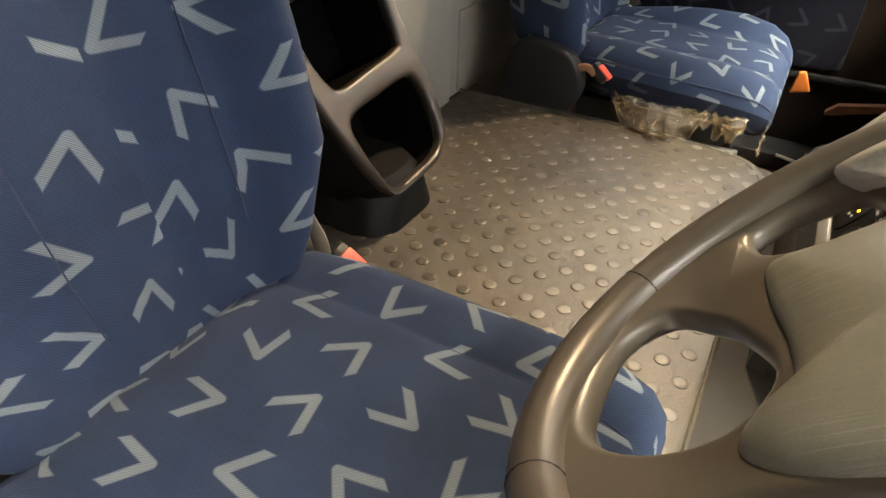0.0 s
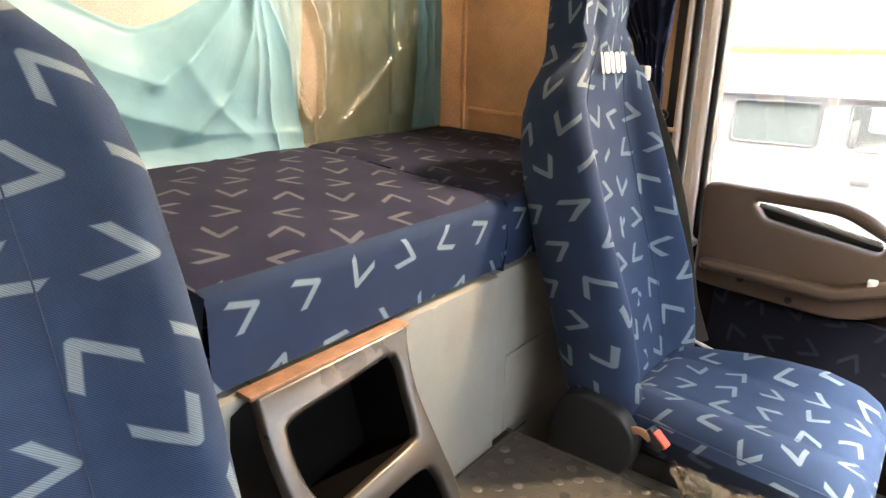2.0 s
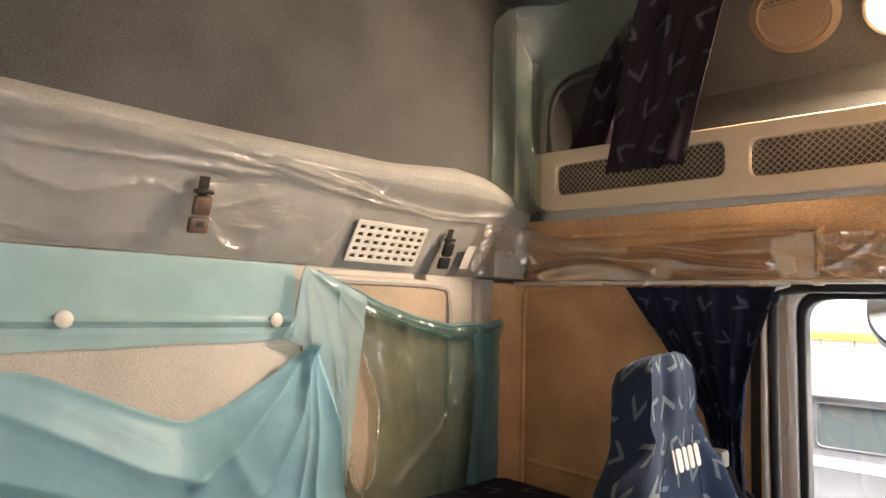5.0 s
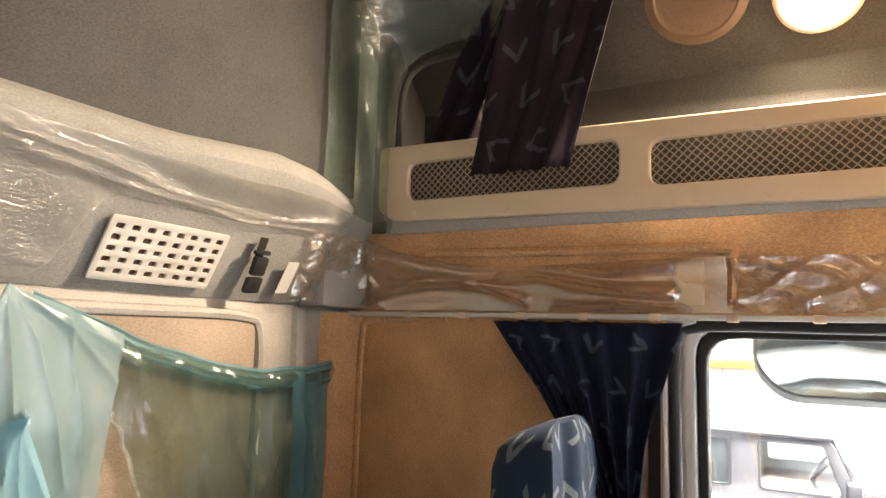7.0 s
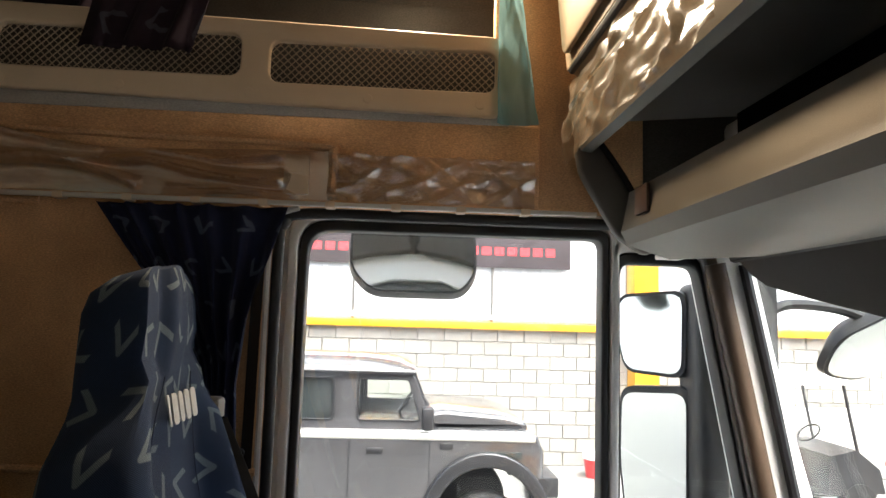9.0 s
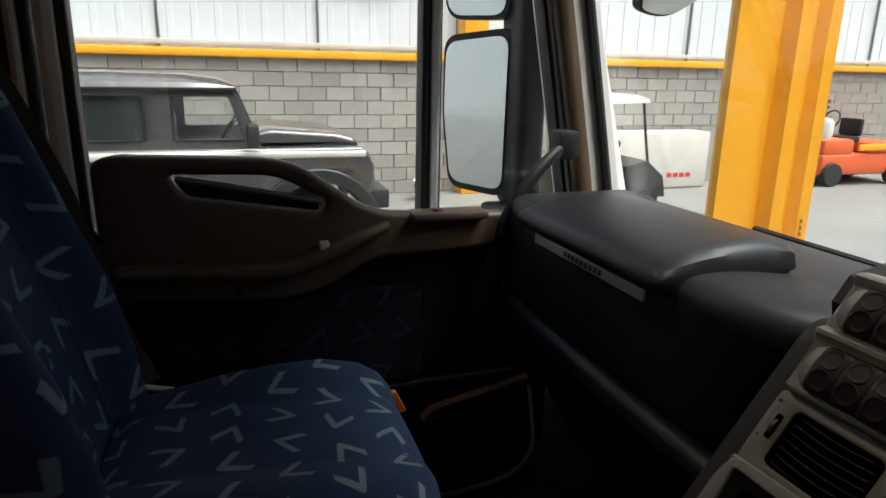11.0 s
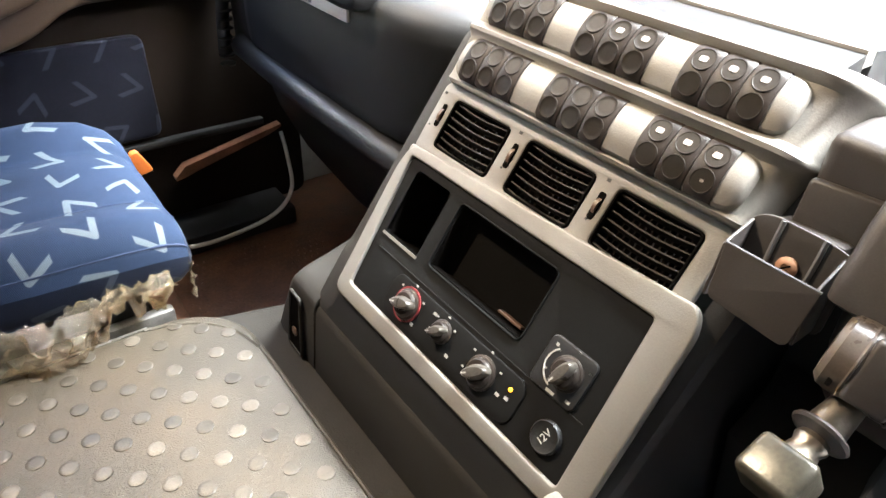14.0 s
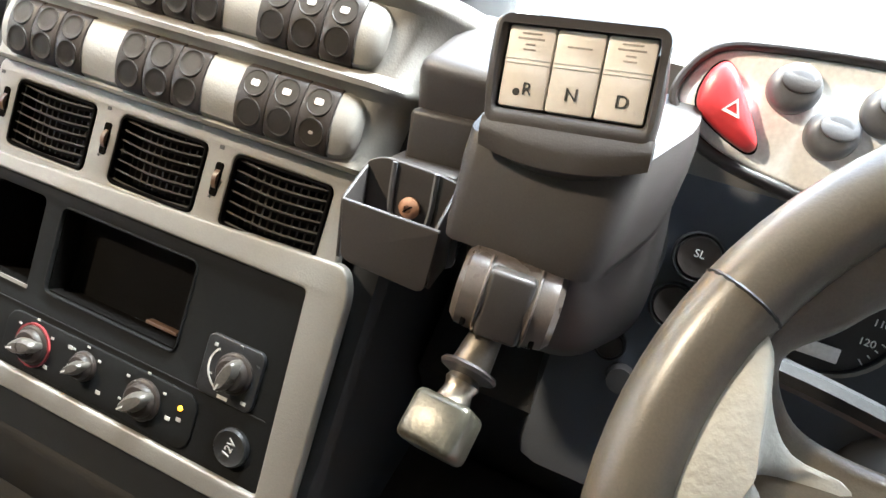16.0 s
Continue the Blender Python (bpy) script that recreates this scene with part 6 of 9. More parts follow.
def instruments():
    t = thing("instrument_panel", (2.03, 0.25, 0.2), "dark instrument panel behind the steering wheel", "dashboard")
    fr = axes((1.972, 0.25, 0.345), (0, -1, 0), (0.55, 0, 0.83))
    part("carrier", rbox(-0.34, 0.50, -0.22, 0.24, -0.14, -0.012, 0.03, m=fr), "slate", t, "dark blue-grey carrier")
    part("hood", tube([fr @ Vector((-0.30, 0.20, 0.0)), fr @ Vector((0.0, 0.25, 0.05)), fr @ Vector((0.40, 0.22, 0.0))], 0.035, 10), "soft", t)
    for u, r, nums in ((-0.102, 0.066, ("90", "100", "110", "120")), (0.085, 0.075, ())):
        c = fr @ Matrix.Translation((u, 0.056 if u < 0 else 0.03, 0))
        g = part("gauge", lathe([(r, -0.012), (r, 0.003), (r * 0.95, 0.004), (r * 0.94, -0.004), (0.001, -0.004)], 40, c), "gauge", t, "black round gauge")
        part("gauge_ring", lathe([(r * 1.02, -0.01), (r * 1.02, 0.005), (r * 0.97, 0.005), (r * 0.97, -0.01)], 40, c), "trim", g, "silver ring")
        part("needle", rbox(-0.050, 0.006, -0.0012, 0.0012, 0.001, 0.003, 0.0005, m=c @ pose(0, 0, 0, 0, 0, 12)), "red", g, "red needle")
        part("needle_cap", lathe([(0.008, -0.002), (0.007, 0.005), (0.001, 0.006)], 20, c), "paint", g)
        part("counter", rbox(-0.023, 0.023, -0.0505, -0.036, -0.003, 0.000, 0.001, m=c), "paint", g, "pale counter window")
        for k, s in enumerate(nums):
            a = radians(49 - 26 * k)
            part("numeral", letters(s, 0.010, c @ Matrix.Translation((r * 0.70 * np.cos(a), r * 0.70 * np.sin(a), -0.003))), "paint", g)
        for k in range(34):
            a = radians(225 - 270 * k / 33)
            part("tick", rbox(r * 0.84, r * (0.93 if k % 3 == 0 else 0.89), -0.0006, 0.0006, -0.0036, -0.003, 0, m=c @ pose(0, 0, 0, 0, 0, 225 - 270 * k / 33)), "paint", g)
    part("lower_strip", rbox(-0.08, 0.26, -0.135, -0.105, -0.014, 0.004, 0.006, m=fr), "black", t)
    part("warning_mark", rbox(0.085, 0.095, -0.075, -0.060, -0.004, 0.004, 0.001, m=fr), "red", t, "red warning mark")
    fr2 = axes((2.0, 0.475, 0.40), (0, -1, 0), (0.55, 0, 0.83))
    for u, v, q, text in ((0.0, 0.0, 1.0, "SL"), (-0.006, -0.054, 0.95, ""), (-0.051, -0.114, 0.66, "")):
        k = part("push_button", lathe([(0.021 * q, -0.012), (0.021 * q, -0.001), (0.0195 * q, 0.001), (0.016 * q, 0.0), (0.001, -0.0015)], 28, fr2 @ Matrix.Translation((u, v, 0.004 if text else -0.006))), "switch", t, "round black push button")
        part("button_ring", lathe([(0.0255 * q, -0.014), (0.0255 * q, 0.000), (0.0235 * q, 0.0025), (0.0215 * q, 0.000), (0.0215 * q, -0.014)], 28, fr2 @ Matrix.Translation((u, v, 0.002 if text else -0.008))), "black", k, "black ring")
        if text:
            part("lettering", letters(text, 0.011, fr2 @ Matrix.Translation((u, v + 0.003, 0.0046))), "paint", k, "white SL lettering")
    part("ring_seam", tube([fr2 @ Vector((-0.060, 0.075, -0.004)), fr2 @ Vector((-0.050, 0.040, -0.004)), fr2 @ Vector((-0.034, 0.005, -0.004)), fr2 @ Vector((-0.034, -0.045, -0.004)), fr2 @ Vector((-0.046, -0.082, -0.004)), fr2 @ Vector((-0.070, -0.097, -0.004))], 0.003, 8), "black", t)
    part("side_knob", lathe([(0.013, 0.0), (0.015, 0.02), (0.012, 0.034), (0.001, 0.036)], 18, axes((1.915, 0.505, 0.285), (0, 1, 0), (0.55, 0, 0.83))), "pod", t, "grey trip knob")
    part("under_cover", loft([[(x, y, z) for x, z in ((1.90, 0.20), (1.98, 0.25), (2.2, 0.25), (2.3, -0.3), (2.05, -0.30))] for y in (-0.30, 0.2, 0.72)]), "soft", t, "black cover over the pedals")
    part("top_deck", loft([[(x, y, z) for x, z in ((2.05, 0.56), (2.14, 0.60), (2.36, 0.50), (2.36, 0.40), (2.06, 0.42))] for y in (-0.33, 0.2, 0.56)]), "trim", t, "pale top of the dashboard")
    part("bridge", loft([[(x, y, z) for x, z in ((2.00, 0.08), (2.02, 0.50), (2.06, 0.535), (2.36, 0.50), (2.36, -0.2), (2.10, -0.25))] for y in (0.53, 0.60, 0.732)]), "dark", t, "dark dashboard between column and console")



def selector():
    """Gear selector keypad on its shroud, with the ignition lock and key."""
    fr = axes((1.868, 0.607, 0.595), (0.06, -1, 0.10), (0.48, 0.16, 0.86))
    t = thing("gear_selector", fr.translation, "dark gear selector pod with three ivory keys", "gear selector")
    body = rpoly([(-0.059, 0.045), (0.060, 0.045), (0.065, 0.005), (0.063, -0.036), (-0.055, -0.040), (-0.060, 0.005)], [0.008, 0.008, 0.03, 0.012, 0.012, 0.03], 5)
    hole = rrect(-0.0495, 0.0555, -0.0190, 0.0395, 0.003)
    part("pod", plate([body, hole], 0.034, 0.006, fr @ Matrix.Translation((0, 0, -0.026)), 3), "pod", t, "dark pod housing")
    part("pod_back", rbox(-0.056, 0.056, -0.05, 0.038, -0.07, -0.010, 0.01, m=fr), "dark", t)
    for u, s in ((-0.0315, "R"), (0.0030, "N"), (0.0375, "D")):
        k = part("selector_key", rbox(u - 0.0167, u + 0.0167, -0.0175, 0.0385, -0.014, 0.004, 0.002, m=fr), "keys", t, "ivory selector key")
        part("lettering", letters(s, 0.0125, fr @ Matrix.Translation((u + (0.003 if s == "R" else 0.0), -0.0045, 0.0042))), "ink", k, "black letter")
        if s == "R":
            part("arrow_mark", lathe([(0.0026, 0.0), (0.0024, 0.0004), (0.0003, 0.0005)], 14, fr @ Matrix.Translation((u - 0.0045, -0.0068, 0.0040))), "ink", k, "worn dark mark")
        for v in (0.0160, 0.0130):
            part("key_fold", rbox(u - 0.0165, u + 0.0165, v - 0.0004, v + 0.0004, 0.0030, 0.0047, 0.0002, m=fr), "pale", k)
        for v, w in (((0.0335, 0.014), (0.0300, 0.019), (0.0260, 0.007), (0.0225, 0.009)) if s != "N" else ((0.0275, 0.017),)):
            part("fine_print", rbox(u - w / 2, u + w / 2, v - 0.0006, v + 0.0006, 0.003, 0.0043, 0, m=fr), "symbol", k)
    lip = []
    for u in np.linspace(-0.0565, 0.0640, 15):
        e = abs((u - 0.0038) / 0.0602)
        low = -0.062 + 0.020 * e ** 2.2
        lip.append([fr @ Vector((u, v, h)) for v, h in ((-0.026, -0.030), (-0.026, 0.0065), (-0.034, 0.0100), (-0.043 + 0.006 * e * e, 0.0125 - 0.003 * e * e), (0.5 * low - 0.026, 0.0105 - 0.004 * e * e), (low, -0.001 - 0.003 * e * e), (low + 0.004, -0.034))])
    part("pod_lip", loft(lip), "pod", t, "rounded lower lip")
    # tapering shroud beneath the pod: lid, front, and the flank that runs to the dashboard
    secs = []
    for z, x0, y0, y1, r in ((0.552, 1.852, 0.672, 0.550, 0.012), (0.535, 1.838, 0.672, 0.546, 0.014), (0.515, 1.828, 0.671, 0.546, 0.014), (0.490, 1.812, 0.670, 0.548, 0.014), (0.480, 1.810, 0.669, 0.550, 0.012), (0.472, 1.820, 0.664, 0.554, 0.010)):
        secs.append([(p[0], p[1], z + 0.06 * max(0.0, 1.86 - p[0]) * 0) for p in rpoly([(x0, y0), (x0, y1), (x0 + 0.10, y1 - 0.035), (2.0, y1 - 0.03), (2.0, y0)], [r, r * 1.6, 0.04, 0.01, 0.01], 5)])
    part("shroud", loft(secs), "pod", t, "dark boxy column shroud")
    secs = []
    for z, x0, y0, y1 in ((0.480, 1.838, 0.662, 0.548), (0.42, 1.838, 0.660, 0.540), (0.37, 1.846, 0.652, 0.535), (0.335, 1.868, 0.642, 0.535), (0.31, 1.90, 0.63, 0.545)):
        secs.append([(p[0], p[1], z) for p in rpoly([(x0, y0), (x0, y1 + 0.02), (x0 + 0.07, y1 - 0.025), (2.0, y1 - 0.03), (2.0, y0)], [0.016, 0.03, 0.05, 0.01, 0.01], 5)])
    part("lower_shroud", loft(secs), "pod", t, "dark lower shroud")
    part("back_block", rbox(1.905, 2.04, 0.585, 0.745, 0.44, 0.572, 0.014, 3), "pod", t, "brown-black block behind the pod")
    ig = axes((1.803, 0.606, 0.450), (0.14, -1, -0.10), (0.42, 0, 0.90))
    drum = ig @ pose(0, 0, 0, 0, 90, 0)
    lock = part("ignition_lock", lathe([(0.010, -0.040), (0.026, -0.039), (0.0315, -0.034), (0.033, -0.024), (0.033, 0.024), (0.0315, 0.034), (0.026, 0.039), (0.010, 0.040)], 36, drum), "lockplastic", t, "worn rounded ignition lock")
    part("lock_face", rbox(-0.017, 0.017, -0.026, 0.027, 0.010, 0.0335, 0.004, 3, m=ig), "pod", lock, "sunk middle of the lock")
    for u in (-0.019, 0.019):
        part("lock_edge", tube([ig @ Vector((u, 0.033 * np.cos(a), 0.0335 * np.sin(a))) for a in np.linspace(0.35, 2.9, 9)], 0.0016, 6), "lockplastic", lock)
        part("lock_pin", rbox(u * 1.4 - 0.002, u * 1.4 + 0.002, -0.024, -0.017, 0.022, 0.0275, 0.0008, m=ig), "hole", lock)
    key = thing("ignition_key", (1.75, 0.615, 0.40), "worn metal key with a grey head in the ignition", "key")
    d = Vector((-0.090, 0.006, -0.046)).normalized()
    k0 = axes((1.795, 0.612, 0.426), d, (0, 1, 0)) @ pose(0, 0, 0, 0, 90, 0)
    part("barrel", lathe([(0.008, 0.0), (0.0125, 0.006), (0.0145, 0.025), (0.0160, 0.040), (0.001, 0.041)], 20, k0), "chrome", key, "worn metal barrel")
    part("collar", lathe([(0.014, 0.040), (0.022, 0.041), (0.0235, 0.0435), (0.022, 0.046), (0.017, 0.047), (0.014, 0.049), (0.001, 0.050)], 24, k0), "pod", key, "black collar")
    part("neck", lathe([(0.012, 0.049), (0.014, 0.054), (0.0115, 0.060), (0.014, 0.070), (0.001, 0.071)], 20, k0), "chrome", key)
    hd = k0 @ Matrix.Translation((0, 0, 0.090)) @ pose(0, 0, 0, 0, 0, 12)
    part("head", rbox(-0.0195, 0.0195, -0.024, 0.024, -0.020, 0.020, 0.0065, 3, m=hd), "keyhead", key, "blocky grey key head")
    part("head_hole", lathe([(0.003, 0.0), (0.003, 0.0006), (0.0005, 0.0006)], 12, hd @ pose(-0.0195, 0.004, -0.006, 0, -90, 0)), "hole", key)
    # phone cradle beside it
    c = thing("phone_cradle", (1.83, 0.714, 0.42), "black open phone cradle screwed to the dashboard", "phone holder")
    cf = axes((1.850, 0.714, 0.470), (0.05, -1, 0.04), (0.30, 0, 0.95))
    chan = [(-0.018, 0.032), (-0.018, -0.010), (-0.010, -0.022), (0.010, -0.022), (0.018, -0.010), (0.020, 0.030)]
    part("back_plate", plate([rpoly([(-0.046, -0.05), (0.046, -0.05), (0.047, 0.024), (0.022, 0.030), (-0.030, 0.034), (-0.046, 0.026)], 0.010, 4)], 0.004, 0.001, cf), "pod", c)
    part("channel", tube([cf @ Vector((u, v, 0.005)) for u, v in chan], 0.0026, 6, count=30), "knobgrey", c, "worn channel edge")
    part("pocket_front", plate([rpoly([(-0.043, 0.004), (0.043, -0.002), (0.037, -0.058), (-0.040, -0.048)], [0.003, 0.003, 0.010, 0.008], 4)], 0.004, 0.0012, cf @ Matrix.Translation((0, 0, 0.042))), "pod", c)
    part("pocket_side", plate([rpoly([(0.0, -0.042), (0.044, -0.050), (0.044, 0.004), (0.0, 0.026)], 0.004, 3)], 0.003, 0.0008, cf @ axes((-0.042, 0, 0), (0, 0, 1), (0, 1, 0))), "pod", c)
    part("pocket_side", plate([rpoly([(0.0, -0.046), (0.044, -0.054), (0.044, -0.002), (0.0, 0.024)], 0.004, 3)], 0.003, 0.0008, cf @ axes((0.040, 0, 0), (0, 0, 1), (0, 1, 0))), "pod", c)
    part("pocket_floor", rbox(-0.040, 0.038, -0.046, -0.042, 0.0, 0.044, 0.001, m=cf), "pod", c)
    part("pocket_lip", tube([cf @ Vector((-0.042, 0.004, 0.045)), cf @ Vector((0.0, 0.001, 0.0455)), cf @ Vector((0.043, -0.002, 0.045))], 0.0014, 6), "knobgrey", c, "worn front lip")
    screw = part("screw", lathe([(0.0095, 0.003), (0.0095, 0.0055), (0.007, 0.008), (0.0035, 0.0085), (0.003, 0.007), (0.001, 0.007)], 18, cf @ Matrix.Translation((0.0, -0.004, 0.002))), "rust", c, "rusty screw")
    part("screw_slot", rbox(-0.005, 0.005, -0.0008, 0.0008, 0.0082, 0.0089, 0, m=cf @ Matrix.Translation((0.0, -0.004, 0.002)) @ pose(0, 0, 0, 0, 0, 40)), "hole", screw)
    part("upper_arm", rbox(-0.024, 0.046, 0.024, 0.072, -0.060, -0.026, 0.005, 3, m=cf), "pod", c, "box-shaped upper arm")
    part("mount", rbox(-0.035, 0.035, -0.05, 0.030, -0.06, 0.0, 0.006, m=cf), "pod", c)



def steering_wheel():
    ctr = Vector((1.650, 0.238, 0.515))
    nrm = Vector((-0.6848, 0.0274, 0.728)).normalized()
    fr = axes(ctr, (-0.0188, -0.9996, 0.0200), (0.7284, 0, 0.6852))      # x to the driver's door, y forward and up
    t = thing("steering_wheel", ctr, "worn brown-grey steering wheel, slightly turned, with wide spokes", "steering wheel")
    R = 0.253
    part("rim", tube([fr @ Vector((R * np.cos(k * np.pi / 24), R * np.sin(k * np.pi / 24), 0)) for k in range(48)], 0.0215, 18, count=96, closed=True), "wheel", t, "worn plastic rim")
    # dished web with openings, its edges rounded over
    ring = [(0.246 * np.cos(a), 0.246 * np.sin(a)) for a in np.linspace(0, 2 * np.pi, 73)[:-1]]
    def opening(pts, n=40):
        return [(p.x, p.y) for p in smooth_loop([(a, b, 0) for a, b in pts], n)]
    low = opening([(0.040, -0.220), (-0.045, -0.224), (-0.085, -0.192), (-0.070, -0.155), (-0.042, -0.122), (0.020, -0.084), (0.070, -0.099), (0.086, -0.138), (0.078, -0.192)])
    left = opening([(-0.205, 0.078), (-0.193, 0.053), (-0.169, 0.0445), (-0.130, 0.045), (-0.108, 0.062), (-0.115, 0.100), (-0.140, 0.126), (-0.165, 0.122), (-0.184, 0.101)])
    below = opening([(-0.205, -0.045), (-0.180, -0.022), (-0.152, -0.020), (-0.138, -0.045), (-0.140, -0.085), (-0.152, -0.115), (-0.180, -0.125), (-0.200, -0.095)])
    high = opening([(-0.140, 0.178), (-0.110, 0.140), (-0.02, 0.115), (0.09, 0.108), (0.165, 0.120), (0.180, 0.138), (0.115, 0.192), (0.0, 0.222), (-0.090, 0.204)])
    right = opening([(0.150, 0.045), (0.200, 0.070), (0.220, 0.010), (0.198, -0.095), (0.160, -0.120), (0.135, -0.070)])
    b = plate([ring, low, left, below, high, right], 0.026, 0.010, fr @ Matrix.Translation((0, 0, -0.034)), 4)
    inv = fr.inverted()
    for v in b.verts:
        q = inv @ v.co
        r = np.hypot(q.x, q.y)
        q.z += 0.020 * min(1.0, max(0.0, (r - 0.16) / 0.09)) ** 2 - 0.006
        v.co = fr @ q
    part("spoke_web", b, "wheel", t, "wide moulded spokes")
    def pad(g, h, k=0.0):
        o = opening([(-0.128, 0.02), (-0.126, -0.06), (-0.120, -0.106), (-0.060, -0.096), (0.000, -0.076), (0.055, -0.068), (0.098, -0.094), (0.126, -0.050), (0.126, 0.03), (0.085, 0.088), (0.0, 0.094), (-0.080, 0.080)], 60)
        return [fr @ Vector((p[0] * g, p[1] * g, h)) for p in o]
    part("hub", loft([pad(1.0, -0.045), pad(1.0, -0.020), pad(0.985, -0.013), pad(0.94, -0.008), pad(0.82, -0.003), pad(0.5, 0.002), pad(0.02, 0.003)]), "hub", t, "scratched greenish-grey hub pad")
    part("hub_back", loft([pad(0.95, -0.10), pad(0.95, -0.030)]), "wheel", t)
    # grey inlay along the rim where the wide spoke joins it
    inlay = opening([(-0.226, 0.088), (-0.214, 0.080), (-0.206, 0.055), (-0.190, 0.036), (-0.160, 0.030), (-0.155, 0.0), (-0.185, -0.012), (-0.205, -0.040), (-0.224, -0.050), (-0.238, 0.0), (-0.236, 0.05)], 44)
    mid = Vector((-0.205, 0.02))
    part("spoke_inlay", loft([[fr @ Vector((*(mid + (Vector(p) - mid) * g), h + 0.020 * min(1.0, max(0.0, (np.hypot(*p) - 0.155) / 0.075)) ** 1.3)) for p in inlay] for g, h in ((1.0, -0.030), (1.0, -0.014), (0.97, -0.0105), (0.85, -0.0085), (0.4, -0.0065), (0.02, -0.006))]), "inlay", t, "scratched silver-grey spoke inlay, paled for its highlight")
    for ang in (157, 300, 23, 240):
        w = radians(ang)
        c = fr @ Vector((R * np.cos(w), R * np.sin(w), 0))
        part("rim_seam", lathe([(0.0212, -0.0014), (0.0222, 0.0), (0.0212, 0.0014)], 20, axes(c, tuple(fr.to_3x3() @ Vector((np.cos(w), np.sin(w), 0))), tuple(nrm))), "black", t)
    part("column", tube([fr @ Vector((0, 0, -0.06)), fr @ Vector((0, 0.02, -0.2)), Vector((1.98, 0.25, 0.2))], 0.06, 14), "soft", t, "steering column cover")
    part("stalk", tube([fr @ Vector((-0.05, 0.06, -0.11)), fr @ Vector((-0.15, 0.075, -0.10)), fr @ Vector((-0.20, 0.08, -0.095))], 0.009, 8), "black", t, "black column stalk")


console()
switch_row()
glove_box()
instruments()
hazard_pod()
selector()
steering_wheel()


# ---------------------------------------------------------------- passenger's door
def cab_door():
    t = thing("cab_door", (1.3, 2.25, -0.25), "brown-black passenger door trim with a looped pull handle", "door")
    face = rpoly([(0.955, 0.315), (1.06, 0.305), (1.36, 0.285), (1.47, 0.315), (1.56, 0.375), (1.93, 0.385), (1.925, 0.478), (1.60, 0.492), (1.535, 0.515), (1.40, 0.610), (1.33, 0.632), (1.0, 0.645), (0.952, 0.63)],
                 [0.03, 0.05, 0.08, 0.05, 0.05, 0.03, 0.02, 0.04, 0.05, 0.06, 0.05, 0.03, 0.03], 5)
    loop = rpoly([(1.105, 0.600), (1.335, 0.592), (1.455, 0.530), (1.440, 0.498), (1.14, 0.548)], [0.015, 0.04, 0.02, 0.015, 0.015], 5)
    part("trim_panel", plate([face, loop], 0.055, 0.016, xz(2.265), 3), "door", t, "brown-black moulded trim panel")
    ledge = rpoly([(0.98, 0.375), (1.35, 0.352), (1.50, 0.405), (1.60, 0.455), (1.60, 0.475), (1.50, 0.445), (1.35, 0.392), (0.98, 0.405)], 0.012, 4)
    part("arm_ledge", plate([ledge], 0.05, 0.014, xz(2.216), 3), "door", t, "curved arm ledge")
    grip = rpoly([(1.115, 0.588), (1.44, 0.522), (1.445, 0.500), (1.42, 0.470), (1.14, 0.505), (1.11, 0.53)], 0.02, 4)
    # black instead of door plastic: paints the shade inside the loop
    part("handle_tray", plate([grip], 0.03, 0.008, xz(2.290), 3), "black", t, "tray behind the handle, blackened for its recess shade")
    part("pull_lip", tube([(1.12, 2.225, 0.590), (1.25, 2.222, 0.566), (1.44, 2.225, 0.526)], 0.007, 8), "trim", t, "worn pale handle edge")
    part("catch", rbox(1.428, 1.452, 2.172, 2.20, 0.410, 0.436, 0.004), "pale", t, "small pale catch")
    for x, z in ((1.10, 0.352), (1.24, 0.318), (1.53, 0.432)):
        part("screw_cap", lathe([(0.011, 0), (0.010, 0.004), (0.001, 0.005)], 16, xz(2.211) @ Matrix.Translation((x, z, 0))), "black", t)
    part("switch_plate", rbox(1.66, 1.86, 2.175, 2.25, 0.470, 0.492, 0.008), "door", t, "brown-grey ledge with a lock knob")
    part("lock_knob", lathe([(0.014, 0), (0.012, 0.008), (0.001, 0.01)], 16, Matrix.Translation((1.73, 2.205, 0.490))), "brown", t)
    part("door_skin", plate([rpoly([(0.92, -0.28), (2.10, -0.28), (2.10, 0.40), (0.92, 0.42)], 0.04, 4)], 0.05, 0.01, xz(2.31)), "door_low_shaded", t, "brown lower door skin, its shade put into the colour")
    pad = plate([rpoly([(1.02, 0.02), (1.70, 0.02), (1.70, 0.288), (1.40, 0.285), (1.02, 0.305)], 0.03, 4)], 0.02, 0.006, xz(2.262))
    part("cloth_panel", pad, "door_cloth_shaded", t, "chevron cloth panel, its shade put into the colour")
    part("seam_rail", rbox(0.93, 1.98, 2.24, 2.27, -0.015, 0.005, 0.004), "dark", t)
    # lower door pocket, its rim, and the brown trim over the sill
    part("pocket_lip", tube([(1.60, 2.06, -0.215), (1.73, 2.05, -0.225), (1.90, 2.07, -0.215), (1.99, 2.12, -0.18), (2.01, 2.17, -0.10), (2.01, 2.20, -0.03)], 0.006, 8), "pale", t, "worn pale pocket edge")
    part("sill", rbox(0.95, 2.00, 2.12, 2.30, -0.30, -0.24, 0.01), "black", t)
    part("sill_strip", loft([[(x, 2.215, z - h), (x, 2.245, z - h), (x, 2.245, z + h), (x, 2.215, z + h)] for x, z, h in ((1.70, -0.105, 0.004), (1.73, -0.088, 0.016), (1.76, -0.080, 0.014), (1.98, -0.030, 0.008), (2.02, -0.018, 0.004))]), "foot", t, "worn brown strip")
    g = thing("orange_tab", (1.61, 2.14, -0.01), "small orange plastic tab beside the seat", "tab")
